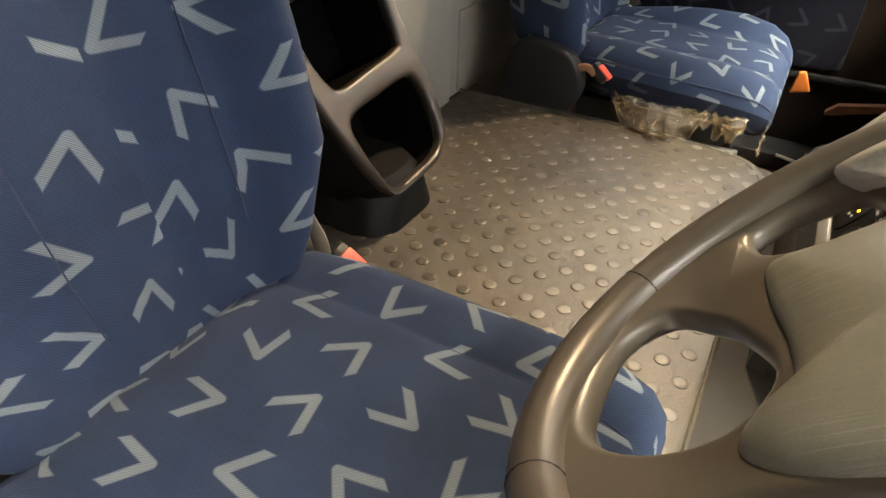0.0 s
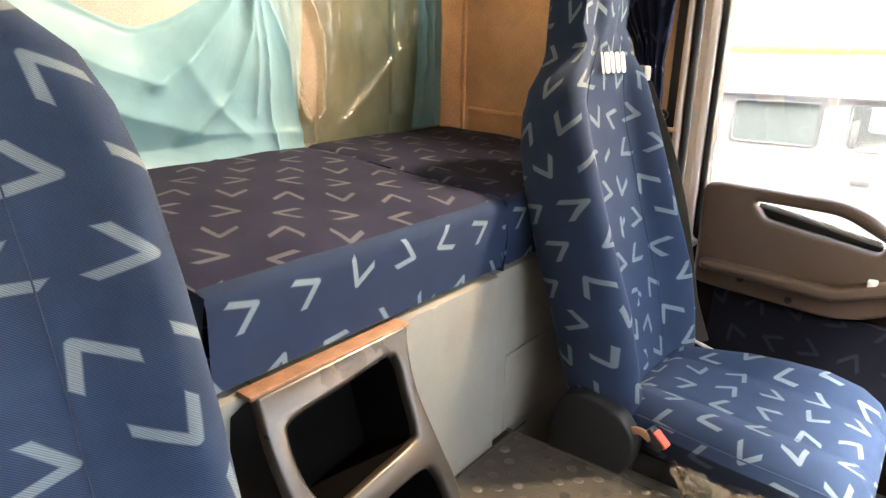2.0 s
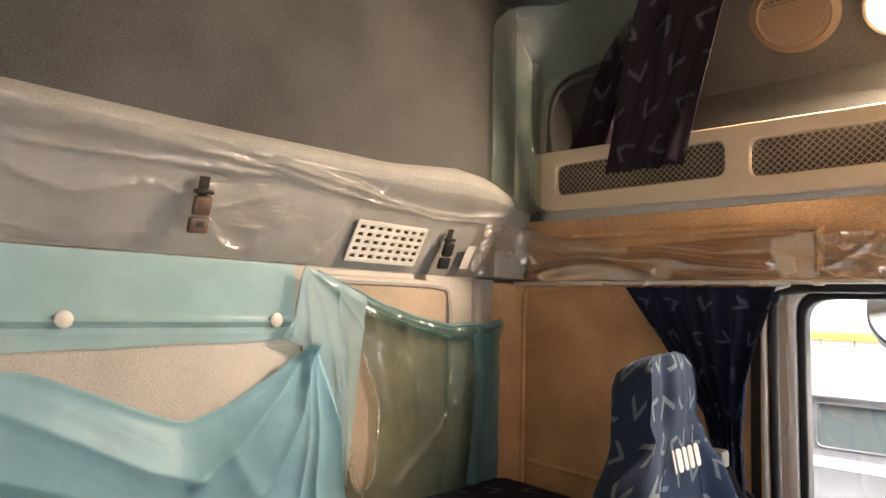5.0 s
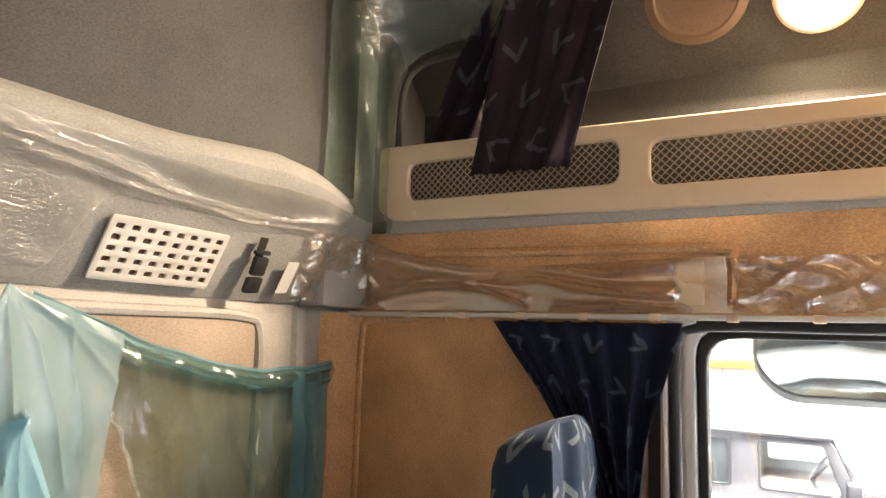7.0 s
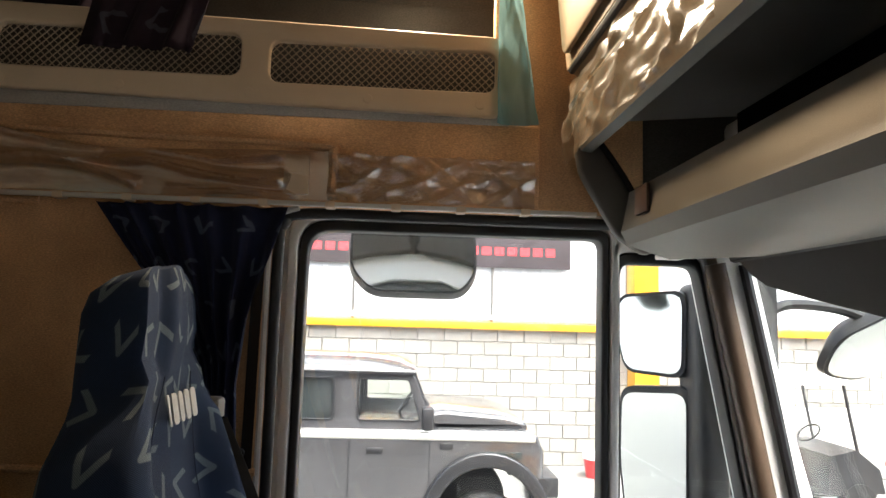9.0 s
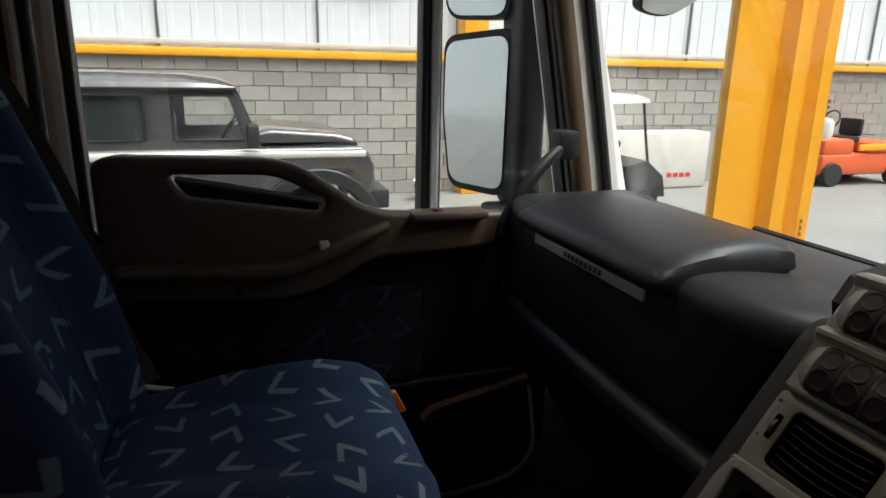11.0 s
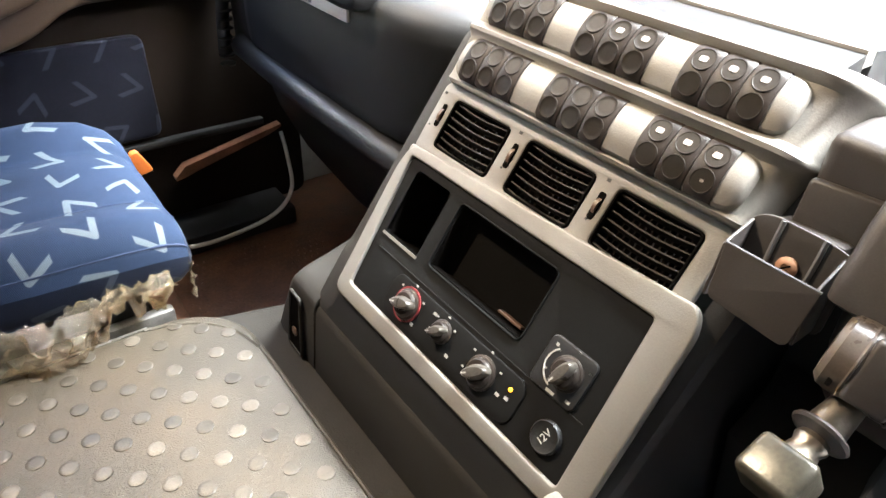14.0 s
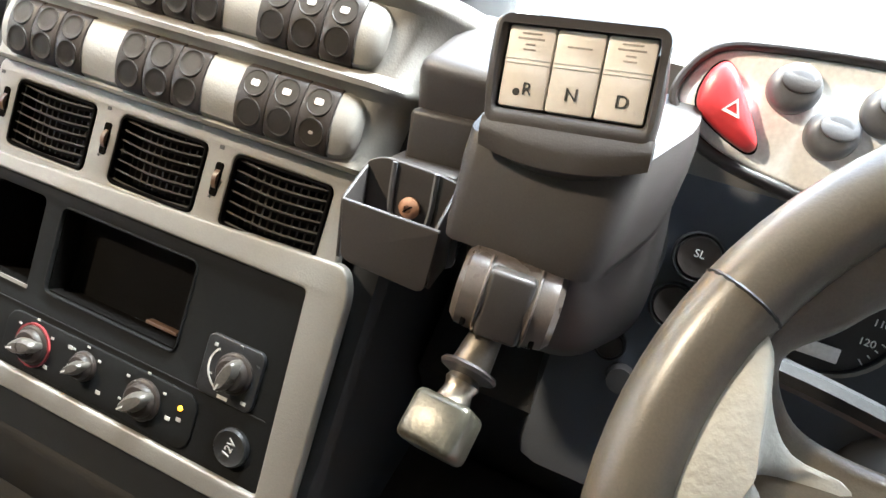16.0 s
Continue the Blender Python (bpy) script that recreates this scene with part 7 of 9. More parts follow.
    part("tab", plate([rpoly([(1.575, -0.035), (1.635, -0.022), (1.605, 0.040), (1.585, 0.035)], 0.008, 3)], 0.02, 0.005, xz(2.16)), "amber", g)
    # grab handle on the pillar
    h = thing("grab_handle", (1.98, 2.2, 0.5), "black ribbed grab handle at the windscreen pillar", "grab handle")
    part("grip", tube([(1.88, 2.19, 0.22), (1.885, 2.17, 0.36), (1.90, 2.165, 0.47), (1.98, 2.17, 0.585), (2.08, 2.20, 0.655)], 0.017, 10, flat=0.8), "black", h)
    part("mount", rbox(2.05, 2.11, 2.18, 2.25, 0.615, 0.69, 0.012), "soft", h)
    for k in range(11):
        part("rib", lathe([(0.0185, -0.003), (0.0205, 0.0), (0.0185, 0.003)], 12, Matrix.Translation((1.883 + 0.0006 * k * k * 0.3, 2.185 - 0.002 * k, 0.20 + 0.023 * k))), "black", h)


# ---------------------------------------------------------------- fixtures on the walls
def wall_vent(y0, y1):
    fr = axes((0.012, 0, 1.525), (0, 1, 0), (0.50, 0, 0.86))
    t = thing("wall_vent", (0.02, (y0 + y1) / 2, 1.52), "pale plastic grille with rows of small slots", "vent", "rear wall grilles")
    out = rrect(y0, y1, -0.066, 0.066, 0.006)
    holes = []
    nx, ny = 8, 5
    for i in range(nx):
        for j in range(ny):
            u = y0 + 0.022 + (y1 - y0 - 0.044) * i / (nx - 1)
            v = -0.046 + 0.092 * j / (ny - 1)
            holes.append(rrect(u - 0.0085, u + 0.0085, v - 0.0058, v + 0.0058, 0.003, 2))
    part("grille", plate([out] + holes, 0.006, 0.0012, fr @ Matrix.Translation((0, 0, 0.003)), 1), "pale", t)
    # brown plate close behind the grille paints the slots' shade
    part("backing", plate([rrect(y0 + 0.004, y1 - 0.004, -0.06, 0.06, 0.004)], 0.002, 0, fr @ Matrix.Translation((0, 0, 0.0005))), "brown", t, "brown backing painting the shade in the slots")


def strap_clip(y, z, clasp):
    t = thing("strap_clip", (0.03, y, z), "brown plastic strap buckle hanging on the rear ledge", "buckle", "strap buckles")
    fr = axes((0.03 + (z - 1.52) * 0.58, y, z), (0, 1, 0.06), (0.40, 0, 0.9))
    part("strap", rbox(-0.012, 0.012, 0.0, 0.065, 0.0, 0.003, 0.001, m=fr), "belt", t)
    part("housing", rbox(-0.021, 0.021, -0.024, 0.022, 0.003, 0.020, 0.007, m=fr), clasp, t)
    part("strap_bar", rbox(-0.023, 0.023, 0.026, 0.036, 0.002, 0.014, 0.003, m=fr), "black", t)
    part("clasp", rbox(-0.024, 0.024, -0.068, -0.028, 0.003, 0.018, 0.007, m=fr), clasp, t)
    part("clasp_slot", rbox(-0.010, 0.010, -0.050, -0.036, 0.0165, 0.0186, 0.001, m=fr), "black", t)


def expanded_mesh(x0, x1, z0, z1, y, parent):
    """Diamond mesh: two families of slanting strands, cut to the opening."""
    b = bm_new()
    pitch, rise = 0.0195, 0.0098
    for s in (1, -1):
        k = -60
        while k < 120:
            c = x0 + k * pitch
            za, zb = z0, z1
            xa, xb = c, c + s * (z1 - z0) / rise * pitch * 0.5
            dx = xb - xa
            lo_t, hi_t = 0.0, 1.0
            for lim, side in ((x0, -1), (x1, 1)):
                tt = (lim - xa) / dx
                if (dx * side) > 0:
                    hi_t = min(hi_t, tt)
                else:
                    lo_t = max(lo_t, tt)
            if hi_t > lo_t + 0.02:
                p, q = [Vector((xa + dx * w, y + 0.001 * s, za + (zb - za) * w)) for w in (lo_t, hi_t)]
                d = (q - p).normalized()
                e = Vector((-d.z, 0, d.x)) * 0.0013
                f = Vector((0, 0.0016, 0))
                vs = [b.verts.new(v) for v in (p - e, p + e, q + e, q - e, p - e - f, p + e - f, q + e - f, q - e - f)]
                for fa in ((0, 1, 2, 3), (7, 6, 5, 4), (0, 4, 5, 1), (1, 5, 6, 2), (2, 6, 7, 3), (3, 7, 4, 0)):
                    b.faces.new([vs[i] for i in fa])
            k += 1
    return part("mesh_infill", b, "mesh", parent, "woven metal mesh", smooth=False, kind="stuff")


def side_shelf():
    t = thing("side_shelf_panel", (0.75, 2.17, 1.78), "cream plastic shelf front with two mesh openings", "shelf")
    out = rpoly([(0.085, 1.905), (0.085, 1.72), (0.14, 1.688), (1.41, 1.668), (1.41, 1.878)], [0.02, 0.06, 0.05, 0.02, 0.02], 6)
    a, c = rrect(0.182, 0.764, 1.744, 1.850, 0.026), rrect(0.836, 1.398, 1.732, 1.838, 0.026)
    part("front", plate([out, a, c], 0.022, 0.006, xz(2.185), 3), "cream", t)
    expanded_mesh(0.184, 0.762, 1.746, 1.850, 2.178, t)
    expanded_mesh(0.838, 1.396, 1.734, 1.836, 2.178, t)
    part("dark_liner", plate([rrect(0.15, 1.405, 1.71, 1.86, 0.02)], 0.003, 0, xz(2.196)), "stain", t, "dark felt behind the mesh")
    for x, z in ((0.20, 1.708), (0.48, 1.706), (0.79, 1.702), (1.08, 1.700), (1.36, 1.698)):
        part("screw_cap", lathe([(0.012, 0), (0.011, 0.002), (0.001, 0.0025)], 16, xz(2.163) @ Matrix.Translation((x, z, 0))), "cream", t)


def recess_frame():
    b = tube([(0.125, 2.20, 1.70), (0.125, 2.20, 1.95), (0.135, 2.21, 2.10), (0.20, 2.22, 2.165), (0.40, 2.23, 2.18), (0.60, 2.23, 2.185)], 0.010, 10)
    solid("recess_rim", b, "felt_shaded", "padded rim round the side shelf's recess", "trim", kind="structure")


def lamp_and_speaker():
    fr = axes((1.193, 2.300, 2.188), (1, 0, 0), (0, 0.72, -0.70))
    if (fr.to_3x3() @ Vector((0, 0, 1))).z > 0:
        fr = fr @ pose(0, 0, 0, 180, 0, 0)
    t = thing("ceiling_light", fr.translation, "round lit cab lamp with a warm white lens", "lamp")
    part("housing", lathe([(0.098, -0.004), (0.096, 0.012), (0.088, 0.018), (0.078, 0.018)], 36, fr), "cream", t)
    part("lens", lathe([(0.082, 0.012), (0.078, 0.024), (0.05, 0.034), (0.001, 0.037)], 36, fr), "lens", t, "glowing warm lens")
    fs = axes((0.930, 2.275, 2.226), (1, 0, 0), (0, 0.72, -0.70))
    if (fs.to_3x3() @ Vector((0, 0, 1))).z > 0:
        fs = fs @ pose(0, 0, 0, 180, 0, 0)
    s = thing("loudspeaker", fs.translation, "round brown loudspeaker with a honeycomb grille", "speaker")
    part("ring", lathe([(0.092, -0.004), (0.09, 0.010), (0.074, 0.016), (0.068, 0.010)], 36, (fs @ Matrix.Diagonal((1.35, 1.35, 1, 1)))), "speaker", s)
    pts = [(0.0115 * (i + 0.5 * (j % 2)), 0.010 * j) for i in range(-7, 8) for j in range(-7, 8)]
    holes = [[(x + 0.0042 * np.cos(k * np.pi / 3 + 0.52), y + 0.0042 * np.sin(k * np.pi / 3 + 0.52)) for k in range(6)] for x, y in pts if np.hypot(x, y) < 0.062]
    part("honeycomb", plate([[(0.072 * np.cos(k * np.pi / 18), 0.072 * np.sin(k * np.pi / 18)) for k in range(36)]] + holes, 0.004, 0, (fs @ Matrix.Diagonal((1.35, 1.35, 1, 1))) @ Matrix.Translation((0, 0, 0.008))), "speaker", s)
    part("cone", lathe([(0.07, 0.003), (0.001, 0.003)], 24, (fs @ Matrix.Diagonal((1.35, 1.35, 1, 1)))), "hole", s)


def curtain_rail():
    t = thing("curtain_rail", (0.8, 2.165, 1.432), "thin pale curtain rail along the side wall", "curtain rail")
    part("rail", rbox(0.0, 1.66, 2.160, 2.172, 1.425, 1.437, 0.003), "pale", t)
    for k in range(9):
        x = 0.2 + 0.16 * k
        part("bracket", rbox(x - 0.012, x + 0.012, 2.158, 2.19, 1.422, 1.439, 0.003), "cream", t)


def pleated(name, label, top, bottom, folds, depth, cloth="curtain"):
    """A gathered curtain: top and bottom are ((x0, x1), y, z)."""
    def f(u, v):
        a0, a1 = top[0]
        b0, b1 = bottom[0]
        s = v ** 0.85
        x0, x1 = a0 + (b0 - a0) * s, a1 + (b1 - a1) * s
        x = x0 + (x1 - x0) * (u + 0.010 * np.sin(u * 31 + 4 * v))
        amp = depth * (0.55 + 0.45 * min(1, v * 3)) * (0.6 + 0.4 * np.sin(u * 17 + 1))
        y = top[1] + (bottom[1] - top[1]) * v - amp * (0.5 + 0.5 * np.sin(folds * 2 * np.pi * u + 1.4 * np.sin(5 * v + 3 * u)))
        return (x, y, top[2] + (bottom[2] - top[2]) * v + 0.006 * noise.noise((u * 20, v * 5, 2)))
    b = sheet_of(f, 110, 26)
    ob = solid(name, b, cloth, label, "curtain", "cab curtains")
    md = ob.modifiers.new("cloth", "SOLIDIFY")
    md.thickness = 0.002
    return ob



def tied_curtain():
    """The lower curtain: tight pleats at its back edge, wide soft folds at the window, drawn together to a tie."""
    def f(u, v):
        z = 1.418 - 0.70 * v
        x0 = float(np.interp(z, (0.72, 0.95, 1.05, 1.25, 1.418), (0.735, 0.725, 0.70, 0.575, 0.447)))
        x1 = float(np.interp(z, (0.72, 0.90, 1.0, 1.15, 1.30, 1.418), (0.815, 0.805, 0.800, 0.822, 0.868, 0.900)))
        k = u ** 0.62
        amp = (0.018 + 0.034 * u) * (0.45 + 0.55 * min(1.0, 3.5 * v)) * float(np.interp(z, (0.72, 1.0, 1.1), (0.7, 0.6, 1.0)))
        w = np.sin(2 * np.pi * 7.2 * k + 0.9 * np.sin(4 * v + 2 * u))
        return (x0 + (x1 - x0) * u + 0.006 * np.cos(2 * np.pi * 7.2 * k), 2.176 - 0.010 * v - amp * (0.5 + 0.5 * np.sign(w) * abs(w) ** 0.8), z + 0.004 * noise.noise((u * 20, v * 5, 2)))
    ob = solid("curtain", sheet_of(f, 150, 40), "curtain_lit", "navy chevron curtain drawn back beside the side window, coloured window-lit", "curtain", "cab curtains")
    md = ob.modifiers.new("cloth", "SOLIDIFY")
    md.thickness = 0.002


def pillar_strap():
    """Dark strap on the pillar with a small hook below it."""
    t = thing("pillar_strap", (0.832, 2.198, 0.46), "dark strap hanging on the carpeted pillar", "strap")
    part("webbing", loft([[(x - 0.013, 2.1975, z), (x + 0.013, 2.1975, z), (x + 0.013, 2.1945, z), (x - 0.013, 2.1945, z)] for x, z in ((0.832, 0.46), (0.828, 0.8), (0.830, 1.1), (0.834, 1.40))]), "belt", t, "dark webbing")
    part("hook", tube([(0.785, 2.19, 0.852), (0.805, 2.176, 0.850), (0.822, 2.176, 0.842), (0.818, 2.182, 0.828)], 0.006, 8), "black", t, "black hook")


def crease(p, lines):
    """Sum of sharp folds at the point p: each is (height, half-width, points of its crest)."""
    out = 0.0
    for h, w, pts in lines:
        best = 9.0
        for (ax, ay), (bx, by) in zip(pts, pts[1:]):
            ex, ey = bx - ax, by - ay
            k = max(0.0, min(1.0, ((p[0] - ax) * ex + (p[1] - ay) * ey) / (ex * ex + ey * ey)))
            best = min(best, float(np.hypot(p[0] - ax - k * ex, p[1] - ay - k * ey)))
        if best < 2.6 * w:
            out += h * float(np.exp(-(best / w) ** 1.25))
    return out


def films():
    def hit(label, f, nu, nv, mat, name="plastic_film"):
        return solid(name, sheet_of(f, nu, nv), mat, label, "plastic film", "packing film")
    def ridge(q, sharp=3.0):
        return max(0.0, 1.06 - np.sqrt(np.sin(q) ** 2 + 0.03)) ** sharp
    # taut teal film under the ledge, with the fold along its lower edge and a thin hem below it
    def taut(u, v):
        y, z = -0.25 + 1.49 * u, 1.262 + 0.182 * v
        fold = 0.010 * np.exp(-((z - 1.288) / 0.007) ** 2) - 0.002 * np.exp(-((z - 1.275) / 0.008) ** 2)
        return (-0.037 + 0.003 * noise.noise((y * 6, z * 4, 1)) + fold, y, z)
    hit("pale teal packing film stretched under the rear ledge", taut, 60, 26, "taut")
    hit("thin teal hem of film below the fold", lambda u, v: (-0.040 + 0.002 * noise.noise((u * 9, v, 4)), -0.25 + 1.50 * u, 1.263 - (0.028 + 0.012 * np.sin(3 * u + 1) + 0.006 * noise.noise((u * 12, 1, 1))) * v), 60, 4, "taut")
    # hanging drape: a wide swag pulled up to a tack, taut creases running down from it
    swag_y = (-0.25, 0.20, 0.631, 0.749, 0.869, 0.951, 1.058, 1.191, 1.262, 1.30)
    swag_z = (1.21, 1.24, 1.190, 1.140, 1.087, 1.056, 1.090, 1.164, 1.225, 1.245)
    tack = (1.279, 1.235)
    lines = [(0.020, 0.020, [tack, (1.33, 1.10), (1.40, 0.93), (1.43, 0.78)]), (0.015, 0.013, [tack, (1.295, 1.05), (1.31, 0.85), (1.33, 0.74)]), (0.018, 0.016, [tack, (1.25, 1.06), (1.17, 0.90), (1.05, 0.80)]),
             (0.016, 0.018, [tack, (1.20, 1.12), (1.08, 1.00), (0.96, 0.93)]), (0.012, 0.02, [(0.50, 1.16), (0.66, 1.08), (0.86, 0.97), (0.98, 0.93)]), (0.014, 0.03, [(0.45, 1.05), (0.68, 0.96), (0.90, 0.86), (1.10, 0.80), (1.40, 0.78)]), (0.010, 0.012, [(1.262, 1.20), (1.27, 1.0), (1.265, 0.84)]),
             (0.010, 0.02, [(1.05, 0.98), (1.12, 0.88), (1.24, 0.78)])]
    def drape(u, v):
        y = float(np.interp(u, (0, 0.70, 0.94, 1), (-0.25, 1.15, 1.29, 1.30)))
        top = sum(float(np.interp(y + q, swag_y, swag_z)) for q in (-0.03, -0.02, -0.01, 0, 0.01, 0.02, 0.03)) / 7
        y += (0.135 * max(0.0, (u - 0.70) / 0.30) ** 1.5) * v ** 0.9
        z = top + (0.728 - top) * v
        bag = np.sin(np.pi * min(1.0, v * 1.15)) * (0.036 + 0.018 * np.exp(-((y - 0.95) / 0.25) ** 2))
        out = bag + crease((y, z), lines) + 0.014 * noise.noise((y * 2.2, z * 2.2, 3)) + 0.010 * np.exp(-(v / 0.035) ** 2) + 0.0015 * noise.noise((y * 14, z * 9, 5)) + 0.030 * v ** 6
        return (-0.030 + max(-0.006, out), y, z + 0.010 * v ** 8 * noise.noise((y * 20, 1, 1)))
    hit("teal packing film hanging in a loose swag over the rear wall", drape, 230, 110, "teal")
    # the sheet gathered above the tack, fanning from a point under the ledge towards the corner
    hem_y, hem_z = (1.225, 1.245, 1.34, 1.408, 1.50, 1.628, 1.75, 1.861, 2.00, 2.10), (1.30, 1.445, 1.416, 1.390, 1.352, 1.319, 1.292, 1.276, 1.282, 1.297)
    apex = (1.245, 1.450)
    fan_lines = [(0.010, 0.008, [(1.36, 1.40), (1.40, 1.20), (1.415, 1.0), (1.42, 0.82)]), (0.010, 0.007, [(1.30, 1.20), (1.345, 1.05), (1.40, 0.88)]), (0.013, 0.009, [apex, (1.235, 1.36), (1.222, 1.26)]), (0.014, 0.010, [apex, (1.265, 1.34), (1.283, 1.23)]), (0.012, 0.010, [apex, (1.31, 1.35), (1.35, 1.23), (1.38, 1.10)]), (0.012, 0.011, [apex, (1.37, 1.37), (1.46, 1.28), (1.52, 1.20)]), (0.011, 0.014, [(1.30, 1.42), (1.45, 1.345), (1.62, 1.29)])]
    def fan(u, v):
        top_y = 1.225 + 0.25 * u ** 1.3
        top = (top_y, float(np.interp(top_y, hem_y, hem_z)))
        low = (float(np.interp(u, (0, 0.25, 0.5, 0.75, 1), (1.198, 1.262, 1.292, 1.350, 1.415))), float(np.interp(u, (0, 0.25, 0.5, 0.75, 1), (1.255, 1.225, 1.150, 1.0, 0.80))))
        y, z = top[0] + (low[0] - top[0]) * v, top[1] + (low[1] - top[1]) * v
        return (-0.014 + 0.008 * np.sin(np.pi * v) + 0.6 * crease((y, z), fan_lines) + 0.004 * noise.noise((y * 12, z * 12, 2)), y, z)
    hit("teal film gathered in a fan under the rear ledge", fan, 130, 110, "fanned")
    # murky film over the corner in two pieces, a ragged tear between them where the carpet shows
    murk_lines = [(0.016, 0.014, [(2.06, 1.24), (1.90, 1.03), (1.74, 0.88), (1.62, 0.79)]), (0.016, 0.016, [(1.90, 1.26), (1.905, 1.05), (1.895, 0.80)]), (0.013, 0.012, [(1.50, 1.30), (1.60, 1.12), (1.64, 0.95)]), (0.012, 0.012, [(1.62, 1.31), (1.70, 1.12), (1.72, 0.98)]), (0.014, 0.020, [(1.56, 1.20), (1.585, 1.0), (1.56, 0.83)]), (0.010, 0.012, [(1.76, 1.27), (1.80, 1.12), (1.86, 1.02)])]
    def tear(z, side):
        mid = float(np.interp(z, (0.80, 0.90, 1.035, 1.15, 1.21), (1.500, 1.492, 1.487, 1.478, 1.468)))
        half = float(np.interp(z, (0.80, 0.84, 0.95, 1.05, 1.15, 1.21), (0.0, 0.035, 0.055, 0.055, 0.025, 0.0)))
        return mid + side * half + 0.010 * noise.noise((z * 30, side, 1))
    def murk(u, v):
        y = 1.50 + 0.60 * u
        top = float(np.interp(y, hem_y, hem_z))
        z = top + (0.726 - top) * v
        y += (tear(z, 1) - 1.50) * (1 - u) ** 2
        out = 0.014 * noise.noise((y * 5, z * 4, 8)) + crease((y, z), murk_lines) + 0.006 * noise.noise((y * 16, z * 12, 4)) + 0.02 * np.exp(-((v - 0.04) / 0.05) ** 2)
        return (-0.030 + max(-0.006, out) + 0.20 * max(0, y - 1.98), y, z)
    hit("torn murky film draped into the corner above the bunk", murk, 90, 60, "murky")
    def flap(u, v):
        z = 1.235 - 0.50 * v
        y0 = float(np.interp(z, (0.73, 0.834, 1.008, 1.163, 1.235), (1.43, 1.425, 1.375, 1.315, 1.30)))
        y = y0 + (tear(z, -1) - y0) * u
        return (-0.037 + 0.012 * crease((u, v), [(1.0, 0.10, [(0.3, 0.0), (0.25, 1.0)]), (0.8, 0.08, [(0.75, 0.0), (0.8, 1.0)])]) + 0.008 * noise.noise((y * 14, z * 9, 6)), y, z)
    hit("strip of murky film between the drape and the tear", flap, 24, 60, "murky")
    # rolled edges along the tear
    for side in (-1, 1):
        pts = [(-0.020 + 0.006 * noise.noise((z * 22, side, 3)), tear(z, side) + 0.004 * noise.noise((z * 40, side, 9)), z) for z in np.linspace(0.81, 1.22, 26)]
        solid("plastic_film", tube(pts, lambda k: 0.0035 + 0.0025 * abs(np.sin(23 * k)), 6, count=80, flat=0.6), "clear", "curled edge of the tear in the film", "plastic film", "packing film")
    # the teal hem folded along the upper edge, and the strip that hangs in the corner
    def hem_band(u, v):
        y = 1.30 + 0.79 * u
        tall = 0.030 + 0.030 * u
        z = float(np.interp(y, hem_y, hem_z)) + 0.008 - tall * v + 0.006 * noise.noise((u * 7, 3, 3))
        pleat = 0.006 * np.exp(-((v - 0.12) / 0.10) ** 2) + 0.009 * np.exp(-((v - 0.45 - 0.1 * np.sin(5 * u)) / 0.10) ** 2) + 0.006 * np.exp(-((v - 0.85) / 0.10) ** 2)
        return (-0.020 + pleat + 0.003 * noise.noise((u * 16, v * 3, 4)) + 0.20 * max(0, y - 1.98), y, z)
    hit("folded upper hem of the teal film in the corner", hem_band, 120, 24, "deep")
    strip_lines = [(0.012, 0.05, [(0.25, 0.0), (0.3, 0.5), (0.2, 1.0)]), (0.012, 0.05, [(0.7, 0.0), (0.62, 0.5), (0.75, 1.0)])]
    hit("teal strip of film hanging down the corner", lambda u, v: (-0.015 + 0.012 * u + crease((u, v), strip_lines) + 0.008 * noise.noise((u * 3, v * 8, 3)), 1.955 + 0.135 * u + 0.02 * np.sin(4 * v) * (1 - u), 1.275 - 0.53 * v), 24, 50, "deep")
    # clear film wrapped over the rear ledge and down the slanting band between the grilles
    tug = [(0.010, 0.010, [(0.95, 0.20), (0.86, 0.10)]), (0.010, 0.008, [(0.94, 0.22), (0.82, 0.20)]), (0.010, 0.008, [(0.95, 0.24), (0.84, 0.30)]), (0.010, 0.009, [(0.96, 0.20), (1.06, 0.08)]), (0.010, 0.008, [(0.97, 0.22), (1.09, 0.20)]), (0.010, 0.009, [(0.97, 0.25), (1.10, 0.33)]), (0.012, 0.012, [(0.53, 0.30), (0.66, 0.24), (0.80, 0.30)]), (0.010, 0.010, [(0.53, 0.14), (0.68, 0.10), (0.84, 0.16)]), (0.012, 0.012, [(0.55, 0.42), (0.8, 0.47), (1.1, 0.50)]), (0.016, 0.020, [(1.10, 0.60), (1.35, 0.52), (1.55, 0.44), (1.75, 0.42), (1.95, 0.52)]), (0.012, 0.014, [(1.2, 0.50), (1.45, 0.42), (1.68, 0.36), (1.9, 0.40)]), (0.012, 0.016, [(0.6, 0.62), (0.9, 0.58), (1.2, 0.52)])]
    def ledge(u, v):
        y = -0.3 + 2.30 * u
        pr = ledge_profile(y)
        w0 = 1 / (1 + np.exp((0.535 - y) / 0.012)) * 1 / (1 + np.exp((y - 1.33) / 0.02))
        start = 0.335 * (1 - w0) + 0.02 + 0.02 * noise.noise((y * 6, 0, 2))
        q = start + (float(np.interp(y, (0.3, 1.0, 1.6, 2.0), (0.70, 0.66, 0.60, 0.62))) - start) * v
        k = q * (len(pr) - 1)
        i = min(len(pr) - 2, int(k))
        f = k - i
        x, z = pr[i][0] + (pr[i + 1][0] - pr[i][0]) * f, pr[i][1] + (pr[i + 1][1] - pr[i][1]) * f
